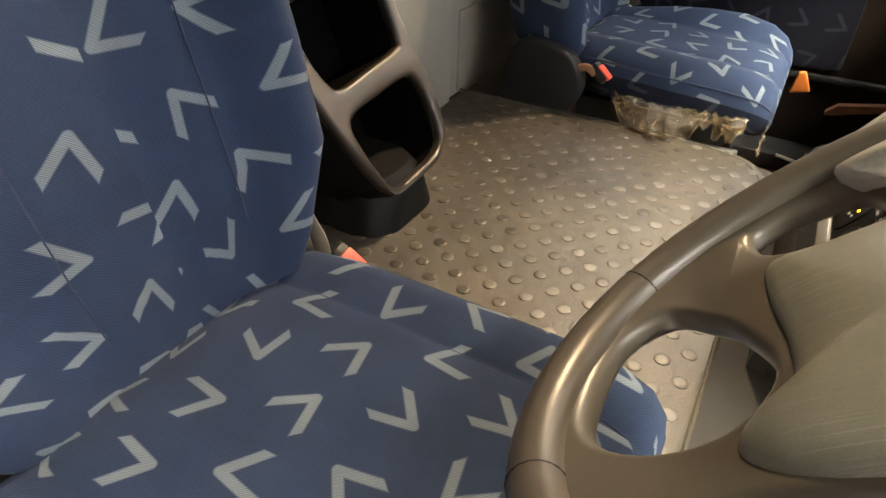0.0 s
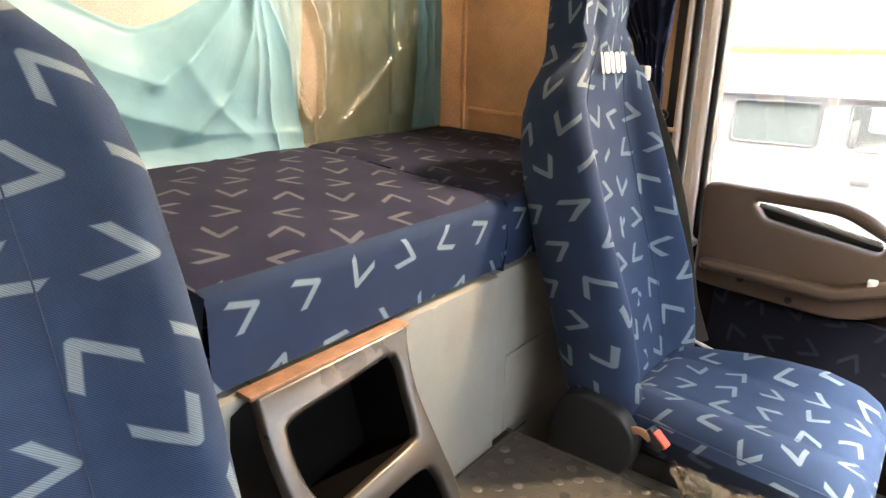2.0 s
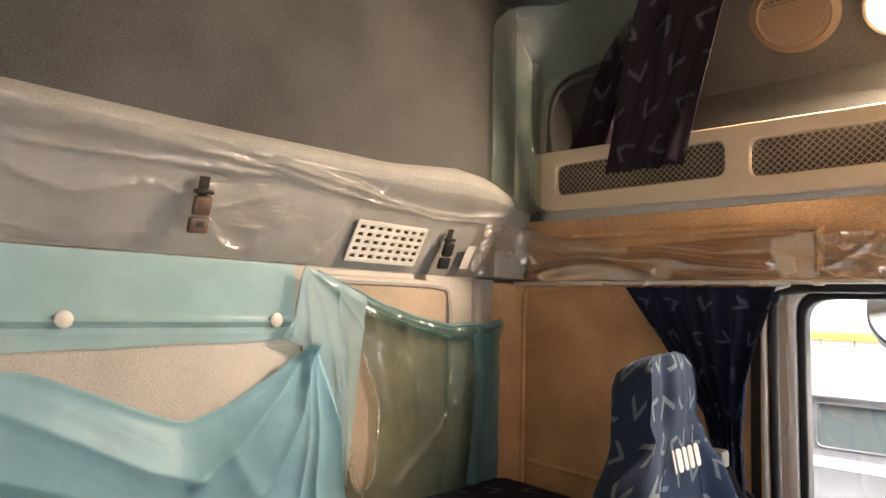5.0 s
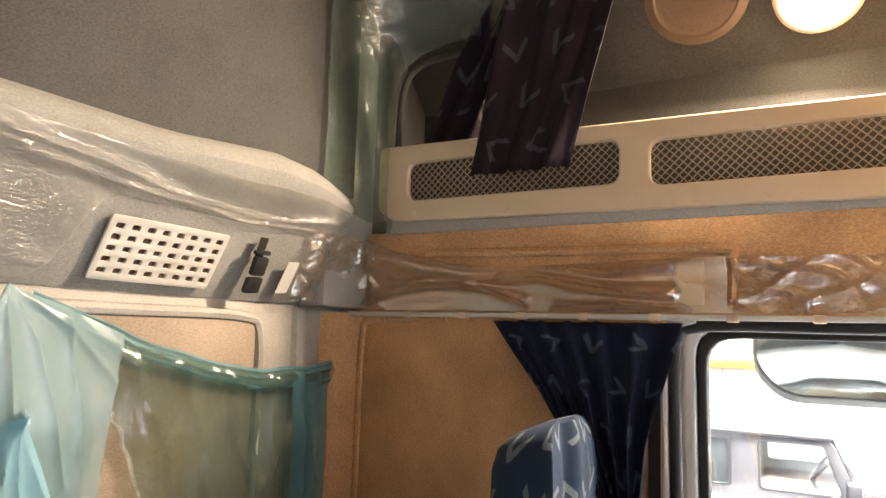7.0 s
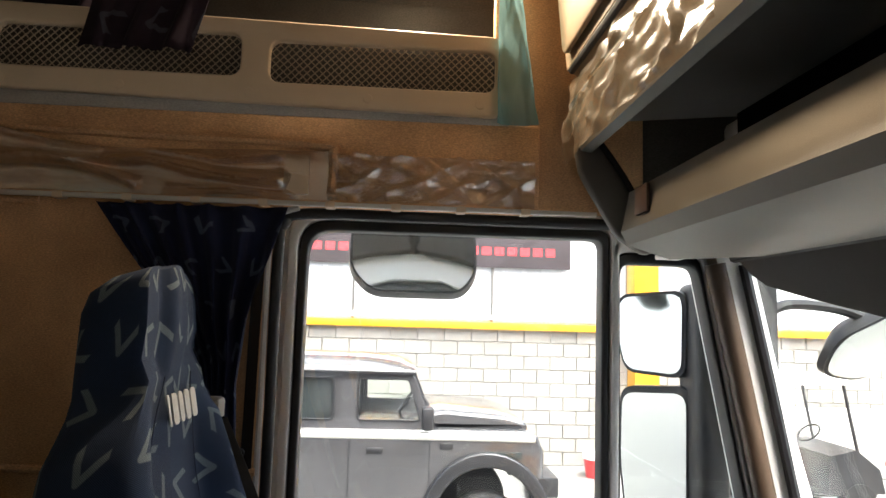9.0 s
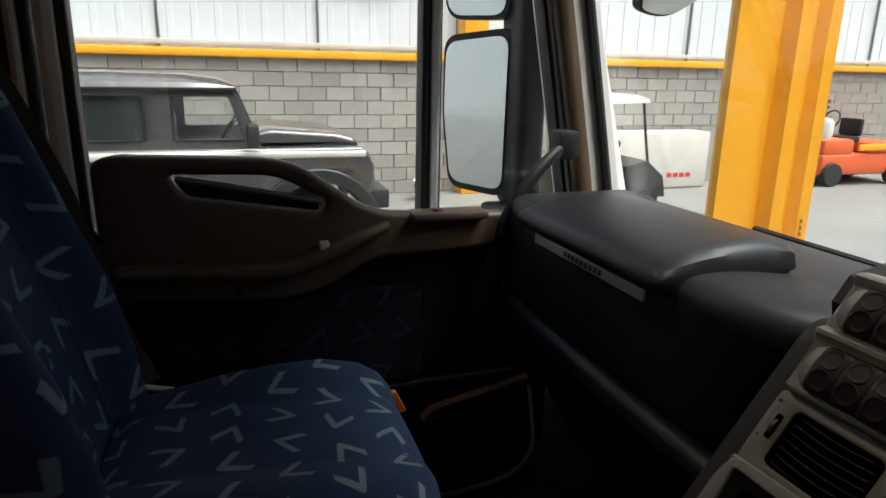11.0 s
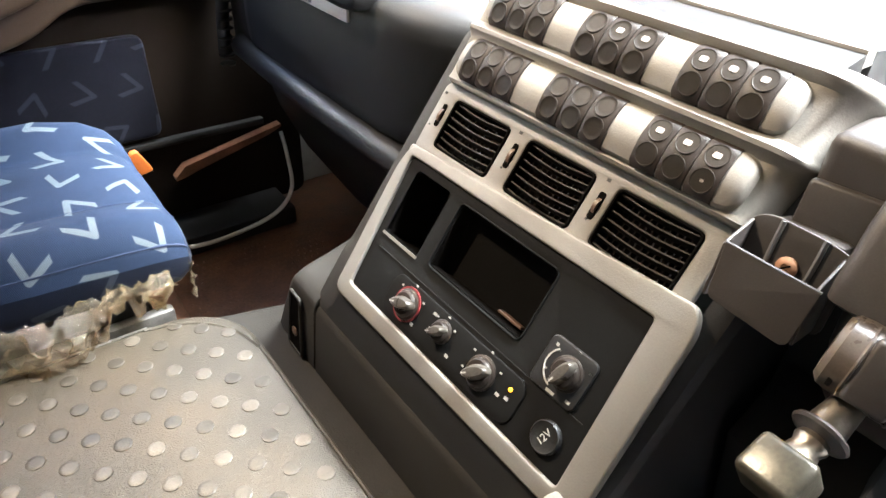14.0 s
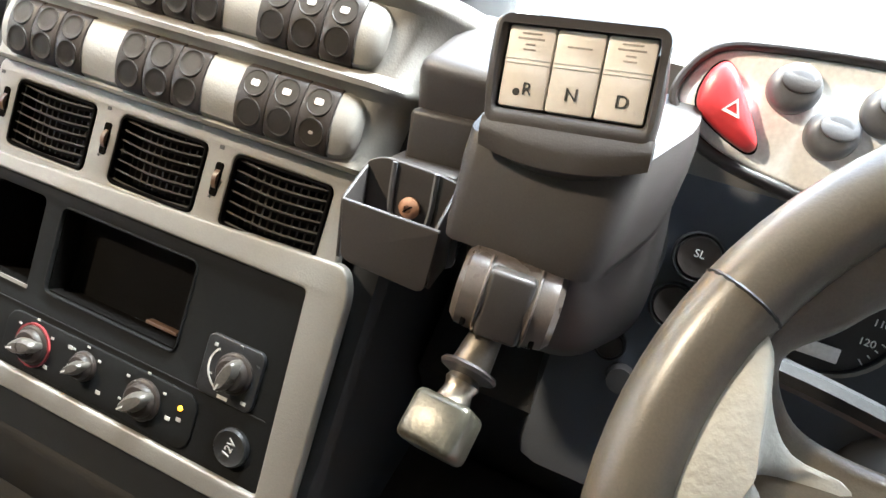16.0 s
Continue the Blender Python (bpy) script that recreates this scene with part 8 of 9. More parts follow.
        fold = crease((y, q), tug) + 0.004 * ridge(11 * y + 9 * q + noise.noise((y * 3, q * 3, 1)) * 2.5, 3) + 0.005 * noise.noise((y * 9, q * 9, 6))
        return (x + 0.004 + 0.85 * fold, y, z + (-0.5 if q < 0.6 else 0.4) * fold + 0.003 * noise.noise((y * 8, q * 9, 2)))
    hit("clear wrinkled film wrapped over the rear ledge", ledge, 260, 44, "clear")
    # clear film over the header: a loose flap sagging from the corner, and a crinkled sheet further on
    head_lines = [(0.026, 0.014, [(0.02, 1.60), (0.106, 1.551), (0.218, 1.518), (0.356, 1.516), (0.558, 1.528), (0.765, 1.490), (0.87, 1.484)]), (0.018, 0.010, [(0.0, 1.448), (0.146, 1.496), (0.288, 1.529), (0.389, 1.509), (0.52, 1.47)]), (0.018, 0.012, [(0.0, 1.63), (0.141, 1.60), (0.321, 1.560), (0.45, 1.545)]), (0.012, 0.010, [(0.03, 1.58), (0.08, 1.50), (0.10, 1.45)]), (0.012, 0.010, [(0.56, 1.55), (0.72, 1.53), (0.87, 1.55)]), (0.010, 0.008, [(0.60, 1.46), (0.75, 1.462), (0.90, 1.455)])]
    def header(u, v):
        x = 0.0 + 1.0 * u
        top = float(np.interp(x, (0.0, 0.06, 0.141, 0.321, 0.45, 0.6, 0.8, 1.0), (1.655, 1.640, 1.606, 1.566, 1.552, 1.556, 1.562, 1.566)))
        z = 1.442 + (top - 1.442) * v
        return (x, 2.180 - crease((x, z), head_lines) - 0.008 * noise.noise((x * 7, z * 14, 5)) - 0.006 * v * (1 - u), z)
    hit("clear film sagging over the carpeted header", header, 160, 34, "golden")
    def crinkled(u, v):
        x, z = 0.99 + 0.515 * u, 1.444 + 0.118 * v
        f = 0.022 * ridge(29 * x + 38 * z + 2.5 * noise.noise((x * 7, z * 9, 2)), 3) + 0.020 * ridge(23 * x - 52 * z + 2.5 * noise.noise((x * 6, z * 8, 7)), 3) + 0.008 * noise.noise((x * 22, z * 30, 5))
        return (x, 2.181 - max(-0.004, f), z)
    hit("crinkled clear film taped over the header", crinkled, 120, 36, "crumpled")
    # green strip down the end of the side shelf, and along the pillar
    outer = smooth_loop([(0.112, 1.885, 1.705), (0.112, 1.885, 2.0), (0.112, 1.885, 2.25), (0.124, 1.90, 2.325), (0.17, 1.96, 2.370), (0.27, 2.045, 2.376), (0.45, 2.066, 2.372), (0.62, 2.070, 2.370)], 91, closed=False)
    inner = smooth_loop([(0.114, 2.20, 1.655), (0.112, 2.195, 1.9), (0.112, 2.19, 2.06), (0.128, 2.195, 2.125), (0.18, 2.20, 2.175), (0.29, 2.205, 2.20), (0.45, 2.21, 2.205), (0.62, 2.21, 2.205)], 91, closed=False)
    def wrap(u, v):
        k = int(round(u * 90))
        p = outer[k].lerp(inner[k], v)
        f = 0.014 * ridge(26 * u + 2.5 * v + 2 * noise.noise((u * 7, v * 3, 3)), 3) + 0.012 * ridge(9 * v + 7 * u + 2 * noise.noise((u * 9, v * 4, 8)), 4) + 0.008 * noise.noise((u * 14, v * 5, 7))
        f *= 0.7 if u < 0.6 else 0.4
        return (p.x + (f if u < 0.6 else 0.0), p.y - (0.0 if u < 0.6 else 0.7 * f), p.z - (0.0 if u < 0.6 else 0.7 * f))
    hit("green wrinkled film wrapped over the recess's padded rim", wrap, 90, 34, "green")
    def pillar(u, v):
        z = 1.648 + 0.72 * v
        wide = 0.105 - 0.045 * min(1.0, v * 2.2)
        f = 0.022 * ridge(3.2 * u + 1.5 * v + noise.noise((u, v * 6, 5)), 3) + 0.012 * noise.noise((u * 4, v * 9, 1))
        return (1.402 + wide * u + 0.008 * noise.noise((u, v * 6, 5)), 2.158 - max(0.0, f), z)
    hit("green film bunched along the pillar beside the shelf", pillar, 22, 60, "deep")
    def bunch(u, v):
        f = 0.014 * noise.noise((u * 5, v * 5, 4)) + 0.016 * ridge(7 * u + 5 * v + 3 * noise.noise((u * 5, v * 5, 1)), 3) + 0.004 * noise.noise((u * 19, v * 17, 6))
        return (0.0 + 0.085 * v + 0.8 * max(-0.004, f) + 0.05 * max(0, u - 0.7), 1.905 + 0.265 * u, 1.458 + 0.17 * v - 0.4 * f)
    hit("clear film crumpled in the upper corner of the rear wall", bunch, 60, 40, "crumpled")
    hit("clear film wrapped round the front of the overhead shelf", lambda u, v: (1.572 - 0.016 * ridge(8 * u + 5 * v + 2 * noise.noise((u * 5, v * 3, 2)), 3) - 0.010 * noise.noise((u * 12, v * 7, 3)) + 0.02 * v * v, 1.35 + 0.80 * u, 1.55 + 0.21 * v), 110, 24, "golden")
    for y in (0.19, 0.686, 1.188):
        t = thing("film_stud", (-0.03, y, 1.295), "white round stud that pins the film to the wall", "stud", "film studs")
        part("stud_cap", lathe([(0.019, 0.0), (0.0185, 0.004), (0.014, 0.0065), (0.001, 0.007)], 20, axes((-0.032, y, 1.295), (0, 1, 0), (0, 0, 1))), "pale", t)
    t = thing("paper_tag", (0.0, 1.92, 1.5), "small white paper tag on the rear ledge", "tag")
    part("card", rbox(-0.02, 0.02, -0.045, 0.04, 0.010, 0.0115, 0, m=axes((0.012, 1.880, 1.515), (0, 1, 0.05), (0.50, 0, 0.86))), "pale", t)
    t = thing("cover_plate", (0.93, 2.18, 1.52), "small square cover plate on the header", "cover plate")
    part("plate", rbox(0.882, 0.944, 2.178, 2.192, 1.456, 1.556, 0.005), "cream", t)


def overhead():
    """Lockers and shelf over the windscreen."""
    t = thing("overhead_locker", (1.75, C, 1.9), "cream overhead locker with a recessed latch", "cabinet")
    prof = [(1.575, 1.790), (1.545, 2.12), (1.56, 2.36), (2.10, 2.36), (2.10, 1.70), (1.62, 1.765)]
    part("body", loft([[(x, y, z) for x, z in prof] for y in (-0.25, 0.9, 2.14)]), "locker", t, "cream locker body")
    fr = axes((1.572, 2.05, 1.80), (0, -1, 0), (-0.09, 0, 1))
    part("door", plate([rrect(-0.06, 0.62, 0.012, 0.50, 0.03), rrect(0.12, 0.17, 0.13, 0.26, 0.01)], 0.014, 0.005, fr @ Matrix.Translation((0, 0, 0.002)), 2), "locker", t, "cream locker door")
    part("latch", rbox(0.122, 0.168, 0.132, 0.258, 0.0, 0.006, 0.003, m=fr), "black", t, "dark recessed latch")
    part("seal_strip", tube([(1.582, 2.12, 1.782), (1.585, 1.5, 1.782), (1.585, 0.0, 1.782)], 0.009, 8), "seal", t)
    s = thing("overhead_shelf", (1.8, C, 1.5), "grey overhead shelf unit above the windscreen", "shelf")
    prof = [(1.60, 1.575), (1.58, 1.70), (1.62, 1.76), (2.08, 1.76), (2.08, 1.70), (1.66, 1.66), (1.625, 1.57)]
    part("upper_edge", loft([[(x, y, z) for x, z in prof] for y in (-0.25, 2.14)]), "trim", s)
    prof = [(1.70, 1.345), (1.685, 1.375), (1.705, 1.47), (1.74, 1.475), (2.06, 1.475), (2.06, 1.42), (2.02, 1.33), (1.80, 1.315)]
    part("lower_tray", loft([[(x, y, z) for x, z in prof] for y in (-0.25, 0.5, 2.0, 2.06)]), "trim", s, "grey lower tray")
    part("back", rbox(2.0, 2.06, -0.25, 2.12, 1.45, 1.72, 0.005), "hole", s, "dark shelf back")
    cheek = rpoly([(1.585, 1.60), (1.66, 1.60), (1.80, 1.345), (1.76, 1.325), (1.69, 1.37), (1.60, 1.52)], 0.02, 4)
    part("cheek", plate([cheek], 0.03, 0.008, xz(2.13), 3), "trim", s, "grey curved cheek")
    part("cheek_rim", tube([(1.64, 2.09, 1.60), (1.71, 2.09, 1.50), (1.795, 2.09, 1.34)], 0.008, 8), "black", s)
    part("reading_switch", rbox(1.684, 1.692, 1.90, 1.97, 1.40, 1.46, 0.002), "brown", s)
    part("light_strip", rbox(1.80, 1.86, 2.08, 2.15, 1.322, 1.335, 0.004), "paint", s, "small white courtesy lens")
    v = thing("sun_visor", (2.1, 1.1, 1.35), "dark see-through sun visor across the windscreen top", "sun visor")
    secs = [[(x, y, z) for x, z in ((2.055, 1.345), (2.098, zb), (2.106, zb + 0.004), (2.065, 1.352))] for y, zb in ((-0.25, 1.14), (0.6, 1.14), (1.33, 1.144), (1.52, 1.156), (1.75, 1.185), (2.0, 1.232), (2.17, 1.268), (2.24, 1.30))]
    part("blade", loft(secs), "stain", v, "dark visor blade")
    part("rail", tube([(2.04, -0.25, 1.342), (2.04, 1.0, 1.342), (2.04, 2.22, 1.342)], 0.014, 8), "black", v)


cab_door()
wall_vent(1.386, 1.662)
wall_vent(0.27, 0.535)
strap_clip(0.922, 1.560, "brown")
strap_clip(1.757, 1.528, "black")
side_shelf()
recess_frame()
lamp_and_speaker()
curtain_rail()
tied_curtain()
pillar_strap()
pleated("curtain", "dark curtain end hanging over the side shelf", ((0.56, 0.85), 2.10, 2.39), ((0.385, 0.650), 2.150, 1.790), 2.4, 0.030)
pleated("curtain", "dark curtain edge bunched on the side shelf", ((0.50, 0.62), 2.20, 2.36), ((0.19, 0.42), 2.215, 1.885), 3, 0.05)
films()
overhead()


# ---------------------------------------------------------------- outside the cab
GROUND = -1.22


def mirrors():
    t = thing("wing_mirrors", (2.05, 2.6, 0.8), "black double wing mirror on its arm", "mirror")
    def head(cx, cz, w, h, name):
        fr = axes((cx, 2.74, cz), (0.57, -0.82, 0), (0, 0, 1))
        if (fr.to_3x3() @ Vector((0, 0, 1))).x > 0:
            fr = fr @ pose(0, 0, 0, 0, 180, 0)
        o = rpoly([(-w, h * 0.92), (w, h), (w * 0.95, -h), (-w * 0.8, -h * 0.95), (-w * 1.05, 0)], 0.05, 6)
        hs = part(name, loft([[fr @ Vector((p[0] * g, p[1] * g, k)) for p in o] for g, k in ((1.06, 0.0), (1.07, -0.03), (0.95, -0.09), (0.5, -0.13))]), "black", t, "black mirror housing")
        part("mirror_glass", plate([[(p[0] * 0.97, p[1] * 0.97) for p in o]], 0.004, 0, fr @ Matrix.Translation((0, 0, 0.002))), "mirror", hs, "mirror glass", smooth=False)
    head(2.02, 1.135, 0.125, 0.135, "upper_housing")
    head(2.03, 0.700, 0.125, 0.255, "lower_housing")
    part("arm", tube([(2.20, 2.42, 1.32), (2.19, 2.62, 1.33), (2.17, 2.70, 1.1), (2.17, 2.71, 0.6), (2.19, 2.62, 0.40), (2.22, 2.42, 0.38)], 0.024, 10), "black", t, "black mirror arm")
    part("arm_cover", rbox(2.10, 2.20, 2.55, 2.72, 0.40, 1.30, 0.03, 3), "black", t)
    part("foot", rbox(2.02, 2.16, 2.50, 2.66, 0.34, 0.42, 0.02), "carblack", t)
    part("sticker", rbox(1.96, 2.06, 2.495, 2.499, 0.365, 0.405, 0), "pale", t, "pale sticker")
    k = thing("kerb_mirror", (1.22, 2.75, 1.5), "convex kerb mirror above the side window", "mirror")
    o = rpoly([(-0.20, 0.14), (0.20, 0.12), (0.20, -0.08), (0.15, -0.15), (-0.13, -0.15), (-0.20, -0.07)], 0.06, 6)
    fr = axes((1.215, 2.70, 1.385), (1, 0, 0), (0, 0.42, 1))
    hs = part("housing", loft([[fr @ Vector((p[0] * g, p[1] * g, h)) for p in o] for g, h in ((1.03, 0.0), (1.05, -0.04), (0.8, -0.10), (0.3, -0.12))]), "black", k)
    part("mirror_glass", loft([[fr @ Vector((p[0] * g, p[1] * g, h)) for p in o] for g, h in ((0.99, 0.001), (0.7, 0.012), (0.35, 0.019), (0.02, 0.021))]), "mirror", hs, "bulging mirror glass")
    part("arm", tube([fr @ Vector((0, 0.10, -0.06)), (1.22, 2.60, 1.60), (1.22, 2.45, 1.60)], 0.02, 8), "black", k)
    f = thing("front_mirror", (2.6, 2.3, 1.2), "black front view mirror on a bent arm", "mirror")
    fr = axes((2.665, 2.45, 1.150), (0.80, -0.32, 0.50), (-0.42, -0.33, 0.72))
    if (fr.to_3x3() @ Vector((0, 0, 1))).y > 0:
        fr = fr @ pose(0, 0, 0, 0, 180, 0)
    o = rpoly([(-0.25, 0.0), (-0.16, 0.085), (0.16, 0.085), (0.25, 0.02), (0.17, -0.075), (-0.16, -0.085)], 0.05, 5)
    hs = part("housing", loft([[fr @ Vector((p[0] * g, p[1] * g, h)) for p in o] for g, h in ((1.0, 0.0), (1.03, -0.03), (0.8, -0.09), (0.3, -0.12))]), "black", f)
    part("mirror_glass", plate([[(p[0] * 0.95, p[1] * 0.95) for p in o]], 0.006, 0.002, fr), "mirror", hs, "mirror glass")
    part("arm", tube([(2.26, 2.46, 1.20), (2.34, 2.47, 1.235), (2.52, 2.50, 1.225), (2.64, 2.50, 1.18)], 0.016, 8), "black", f)
    part("bracket", rbox(2.19, 2.27, 2.40, 2.50, 0.96, 1.34, 0.02), "black", f)


def wiper():
    t = thing("windscreen_wiper", (2.42, 1.4, 0.45), "black windscreen wiper lying along the cowl", "wiper")
    part("arm", tube([(2.43, 2.06, 0.462), (2.43, 1.6, 0.458), (2.45, 0.95, 0.44)], 0.012, 8), "black", t)
    part("blade", tube([(2.405, 1.86, 0.486), (2.405, 1.4, 0.484), (2.405, 0.80, 0.478)], 0.009, 6), "black", t)
    solid("cowl", rbox(2.37, 2.52, -0.32, 2.30, 0.37, 0.44, 0.02), "white", "white cowl panel under the windscreen", "panel", kind="structure")


def car():
    """A boxy grey off-road car by the wall, nose towards +x."""
    y0, y1, g = 6.55, 8.25, GROUND
    t = thing("parked_car", (0.3, 7.4, g), "dark grey boxy off-road car parked by the block wall", "car")
    def up(pts):
        return [(x, z + g) for x, z in pts]
    def arch(cx):
        return [(cx - 0.50 * np.cos(w), 0.55 + 0.56 * np.sin(w)) for w in np.linspace(0, np.pi, 14)]
    body = [(-2.1, 0.55), (-1.60, 0.55)] + arch(-1.05) + [(1.45, 0.55)] + arch(2.0) + [(2.51, 0.60), (2.52, 1.20), (2.47, 1.33), (2.40, 1.38), (-2.1, 1.38)]
    part("body", plate([up(body)], y1 - y0, 0.04, xz(y1), 3), "car", t, "dark grey bodywork")
    bonnet = rpoly([(1.45, 1.36), (1.47, 1.50), (1.60, 1.535), (2.20, 1.49), (2.38, 1.44), (2.42, 1.36)], [0.02, 0.05, 0.1, 0.1, 0.05, 0.02], 4)
    part("bonnet", plate([up(bonnet)], y1 - y0 - 0.36, 0.05, xz(y1 - 0.18), 3), "car", t, "raised bonnet")
    cab = rpoly([(-2.1, 1.36), (1.53, 1.36), (1.34, 1.84), (1.28, 1.89), (-2.1, 1.89)], [0.02, 0.02, 0.03, 0.04, 0.02], 4)
    holes = [rpoly([(0.83, 1.46), (1.38, 1.46), (1.27, 1.815), (0.83, 1.815)], 0.035, 4), rpoly([(-0.10, 1.46), (0.59, 1.46), (0.59, 1.815), (-0.10, 1.815)], 0.05, 4), rpoly([(-1.7, 1.46), (-0.35, 1.46), (-0.35, 1.815), (-1.7, 1.815)], 0.05, 4)]
    for y in (y0 + 0.09, y1 - 0.04):
        part("cabin_side", plate([up(cab)] + [up(h) for h in holes], 0.05, 0.012, xz(y)), "car", t)
    for k, h in enumerate(holes):
        w = part("side_window", plate([up([(p[0] * 1.0, p[1]) for p in h])], 0.008, 0.0, xz(y0 + 0.07)), "glass" if k == 0 else "darkglass", t, "side window", smooth=False)
        mid = sum((Vector(p) for p in h), Vector((0, 0))) / len(h)
        part("window_seal", plate([up([tuple(mid + (Vector(p) - mid) * 1.07) for p in h]), up(h)], 0.014, 0.003, xz(y0 + 0.044)), "carblack", w)
    part("far_window", plate([up(holes[0])], 0.008, 0.0, xz(y1 - 0.06)), "glass", t, smooth=False)
    part("windscreen_frame", loft([[(1.50, y, g + 1.38), (1.54, y, g + 1.38), (1.34, y, g + 1.88), (1.29, y, g + 1.88)] for y in (y0 + 0.05, y0 + 0.11)]), "carblack", t)
    part("rear_bulkhead", rbox(-2.1, -2.04, y0 + 0.06, y1 - 0.06, g + 1.36, g + 1.89, 0.01), "car", t)
    roof = []
    for x, k in ((-2.1, 1.0), (0.3, 1.0), (0.9, 0.93), (1.18, 0.7), (1.33, 0.25)):
        roof.append([(x, y, g + 1.885 + h * k) for y, h in ((y0 + 0.02, 0.0), (y0 + 0.04, 0.05), (y0 + 0.14, 0.095), (y0 + 0.45, 0.125), (y1 - 0.45, 0.125), (y1 - 0.14, 0.095), (y1 - 0.04, 0.05), (y1 - 0.02, 0.0))])
    part("roof", loft(roof), "car", t, "rounded grey roof")
    part("gutter", rbox(-2.1, 1.34, y0 + 0.0, y0 + 0.045, g + 1.868, g + 1.892, 0.006), "carblack", t, "dark rain gutter")
    # pale rod in place of the light caught along the car's waist
    part("belt_line", tube([(-2.1, y0 + 0.005, g + 1.325), (0.5, y0 + 0.005, g + 1.325), (2.44, y0 + 0.005, g + 1.315)], 0.034, 10, flat=0.5), "pale", t, "pale rod painting the waist's highlight")
    for x in (0.76, 1.48, -0.22):
        part("door_gap", rbox(x - 0.005, x + 0.005, y0 - 0.003, y0 + 0.02, g + 0.62, g + 1.36, 0), "carblack", t)
    part("door_handle", rbox(0.92, 1.06, y0 - 0.02, y0 + 0.01, g + 1.18, g + 1.22, 0.008), "carblack", t)
    part("side_vent", rbox(1.57, 1.69, y0 - 0.012, y0 + 0.01, g + 1.215, g + 1.27, 0.006), "carblack", t)
    part("side_lamp", rbox(1.95, 2.32, y0 - 0.012, y0 + 0.02, g + 1.14, g + 1.20, 0.01), "darkglass", t)
    part("wing_mirror", rbox(1.40, 1.50, y0 - 0.20, y0 - 0.03, g + 1.40, g + 1.60, 0.025), "carblack", t)
    part("bumper", rbox(2.42, 2.66, y0 + 0.0, y1 - 0.0, g + 0.80, g + 0.98, 0.02), "carblack", t)
    part("headlight", rbox(2.50, 2.55, y0 + 0.12, y0 + 0.40, g + 1.02, g + 1.22, 0.02), "chrome", t)
    sw = [(1.28 + 0.10 * np.cos(w), y1 - 0.45 + 0.17 * np.sin(w), g + 1.48 + 0.13 * np.cos(w)) for w in np.linspace(0, 2 * np.pi, 17)[:-1]]
    part("steering_wheel", tube(sw, 0.016, 8, closed=True), "carblack", t)
    for y in (y0 + 0.45, y1 - 0.45):
        part("seat_back", rbox(0.62, 0.76, y - 0.22, y + 0.22, g + 1.0, g + 1.62, 0.05), "carblack", t)
    for x in (-1.05, 2.0):
        flare = [(x + r * np.cos(w), g + 0.55 + 1.08 * r * np.sin(w)) for r, q in ((0.60, 1), (0.48, -1)) for w in (np.linspace(-0.05, np.pi + 0.05, 18) if q > 0 else np.linspace(np.pi + 0.05, -0.05, 18))]
        part("wheel_arch", plate([flare], 0.10, 0.02, xz(y0 + 0.04)), "carblack", t, "black wheel arch flare")
        for y in (y0 + 0.02, y1 - 0.24):
            m = axes((x, y + 0.11, g + 0.41), (1, 0, 0), (0, 0, 1))
            w = part("wheel", lathe([(0.22, -0.11), (0.39, -0.11), (0.41, -0.07), (0.41, 0.07), (0.39, 0.11), (0.22, 0.11)], 32, m), "tyre", t, "black tyre")
            part("rim", lathe([(0.23, 0.06), (0.21, 0.09), (0.12, 0.05), (0.05, 0.09), (0.001, 0.09)], 24, m), "steel", w)


def shifted(ob, dx, dy):
    """Move a thing and all its parts over the floor."""
    ob.location = (ob.location[0] + dx, ob.location[1] + dy, ob.location[2])


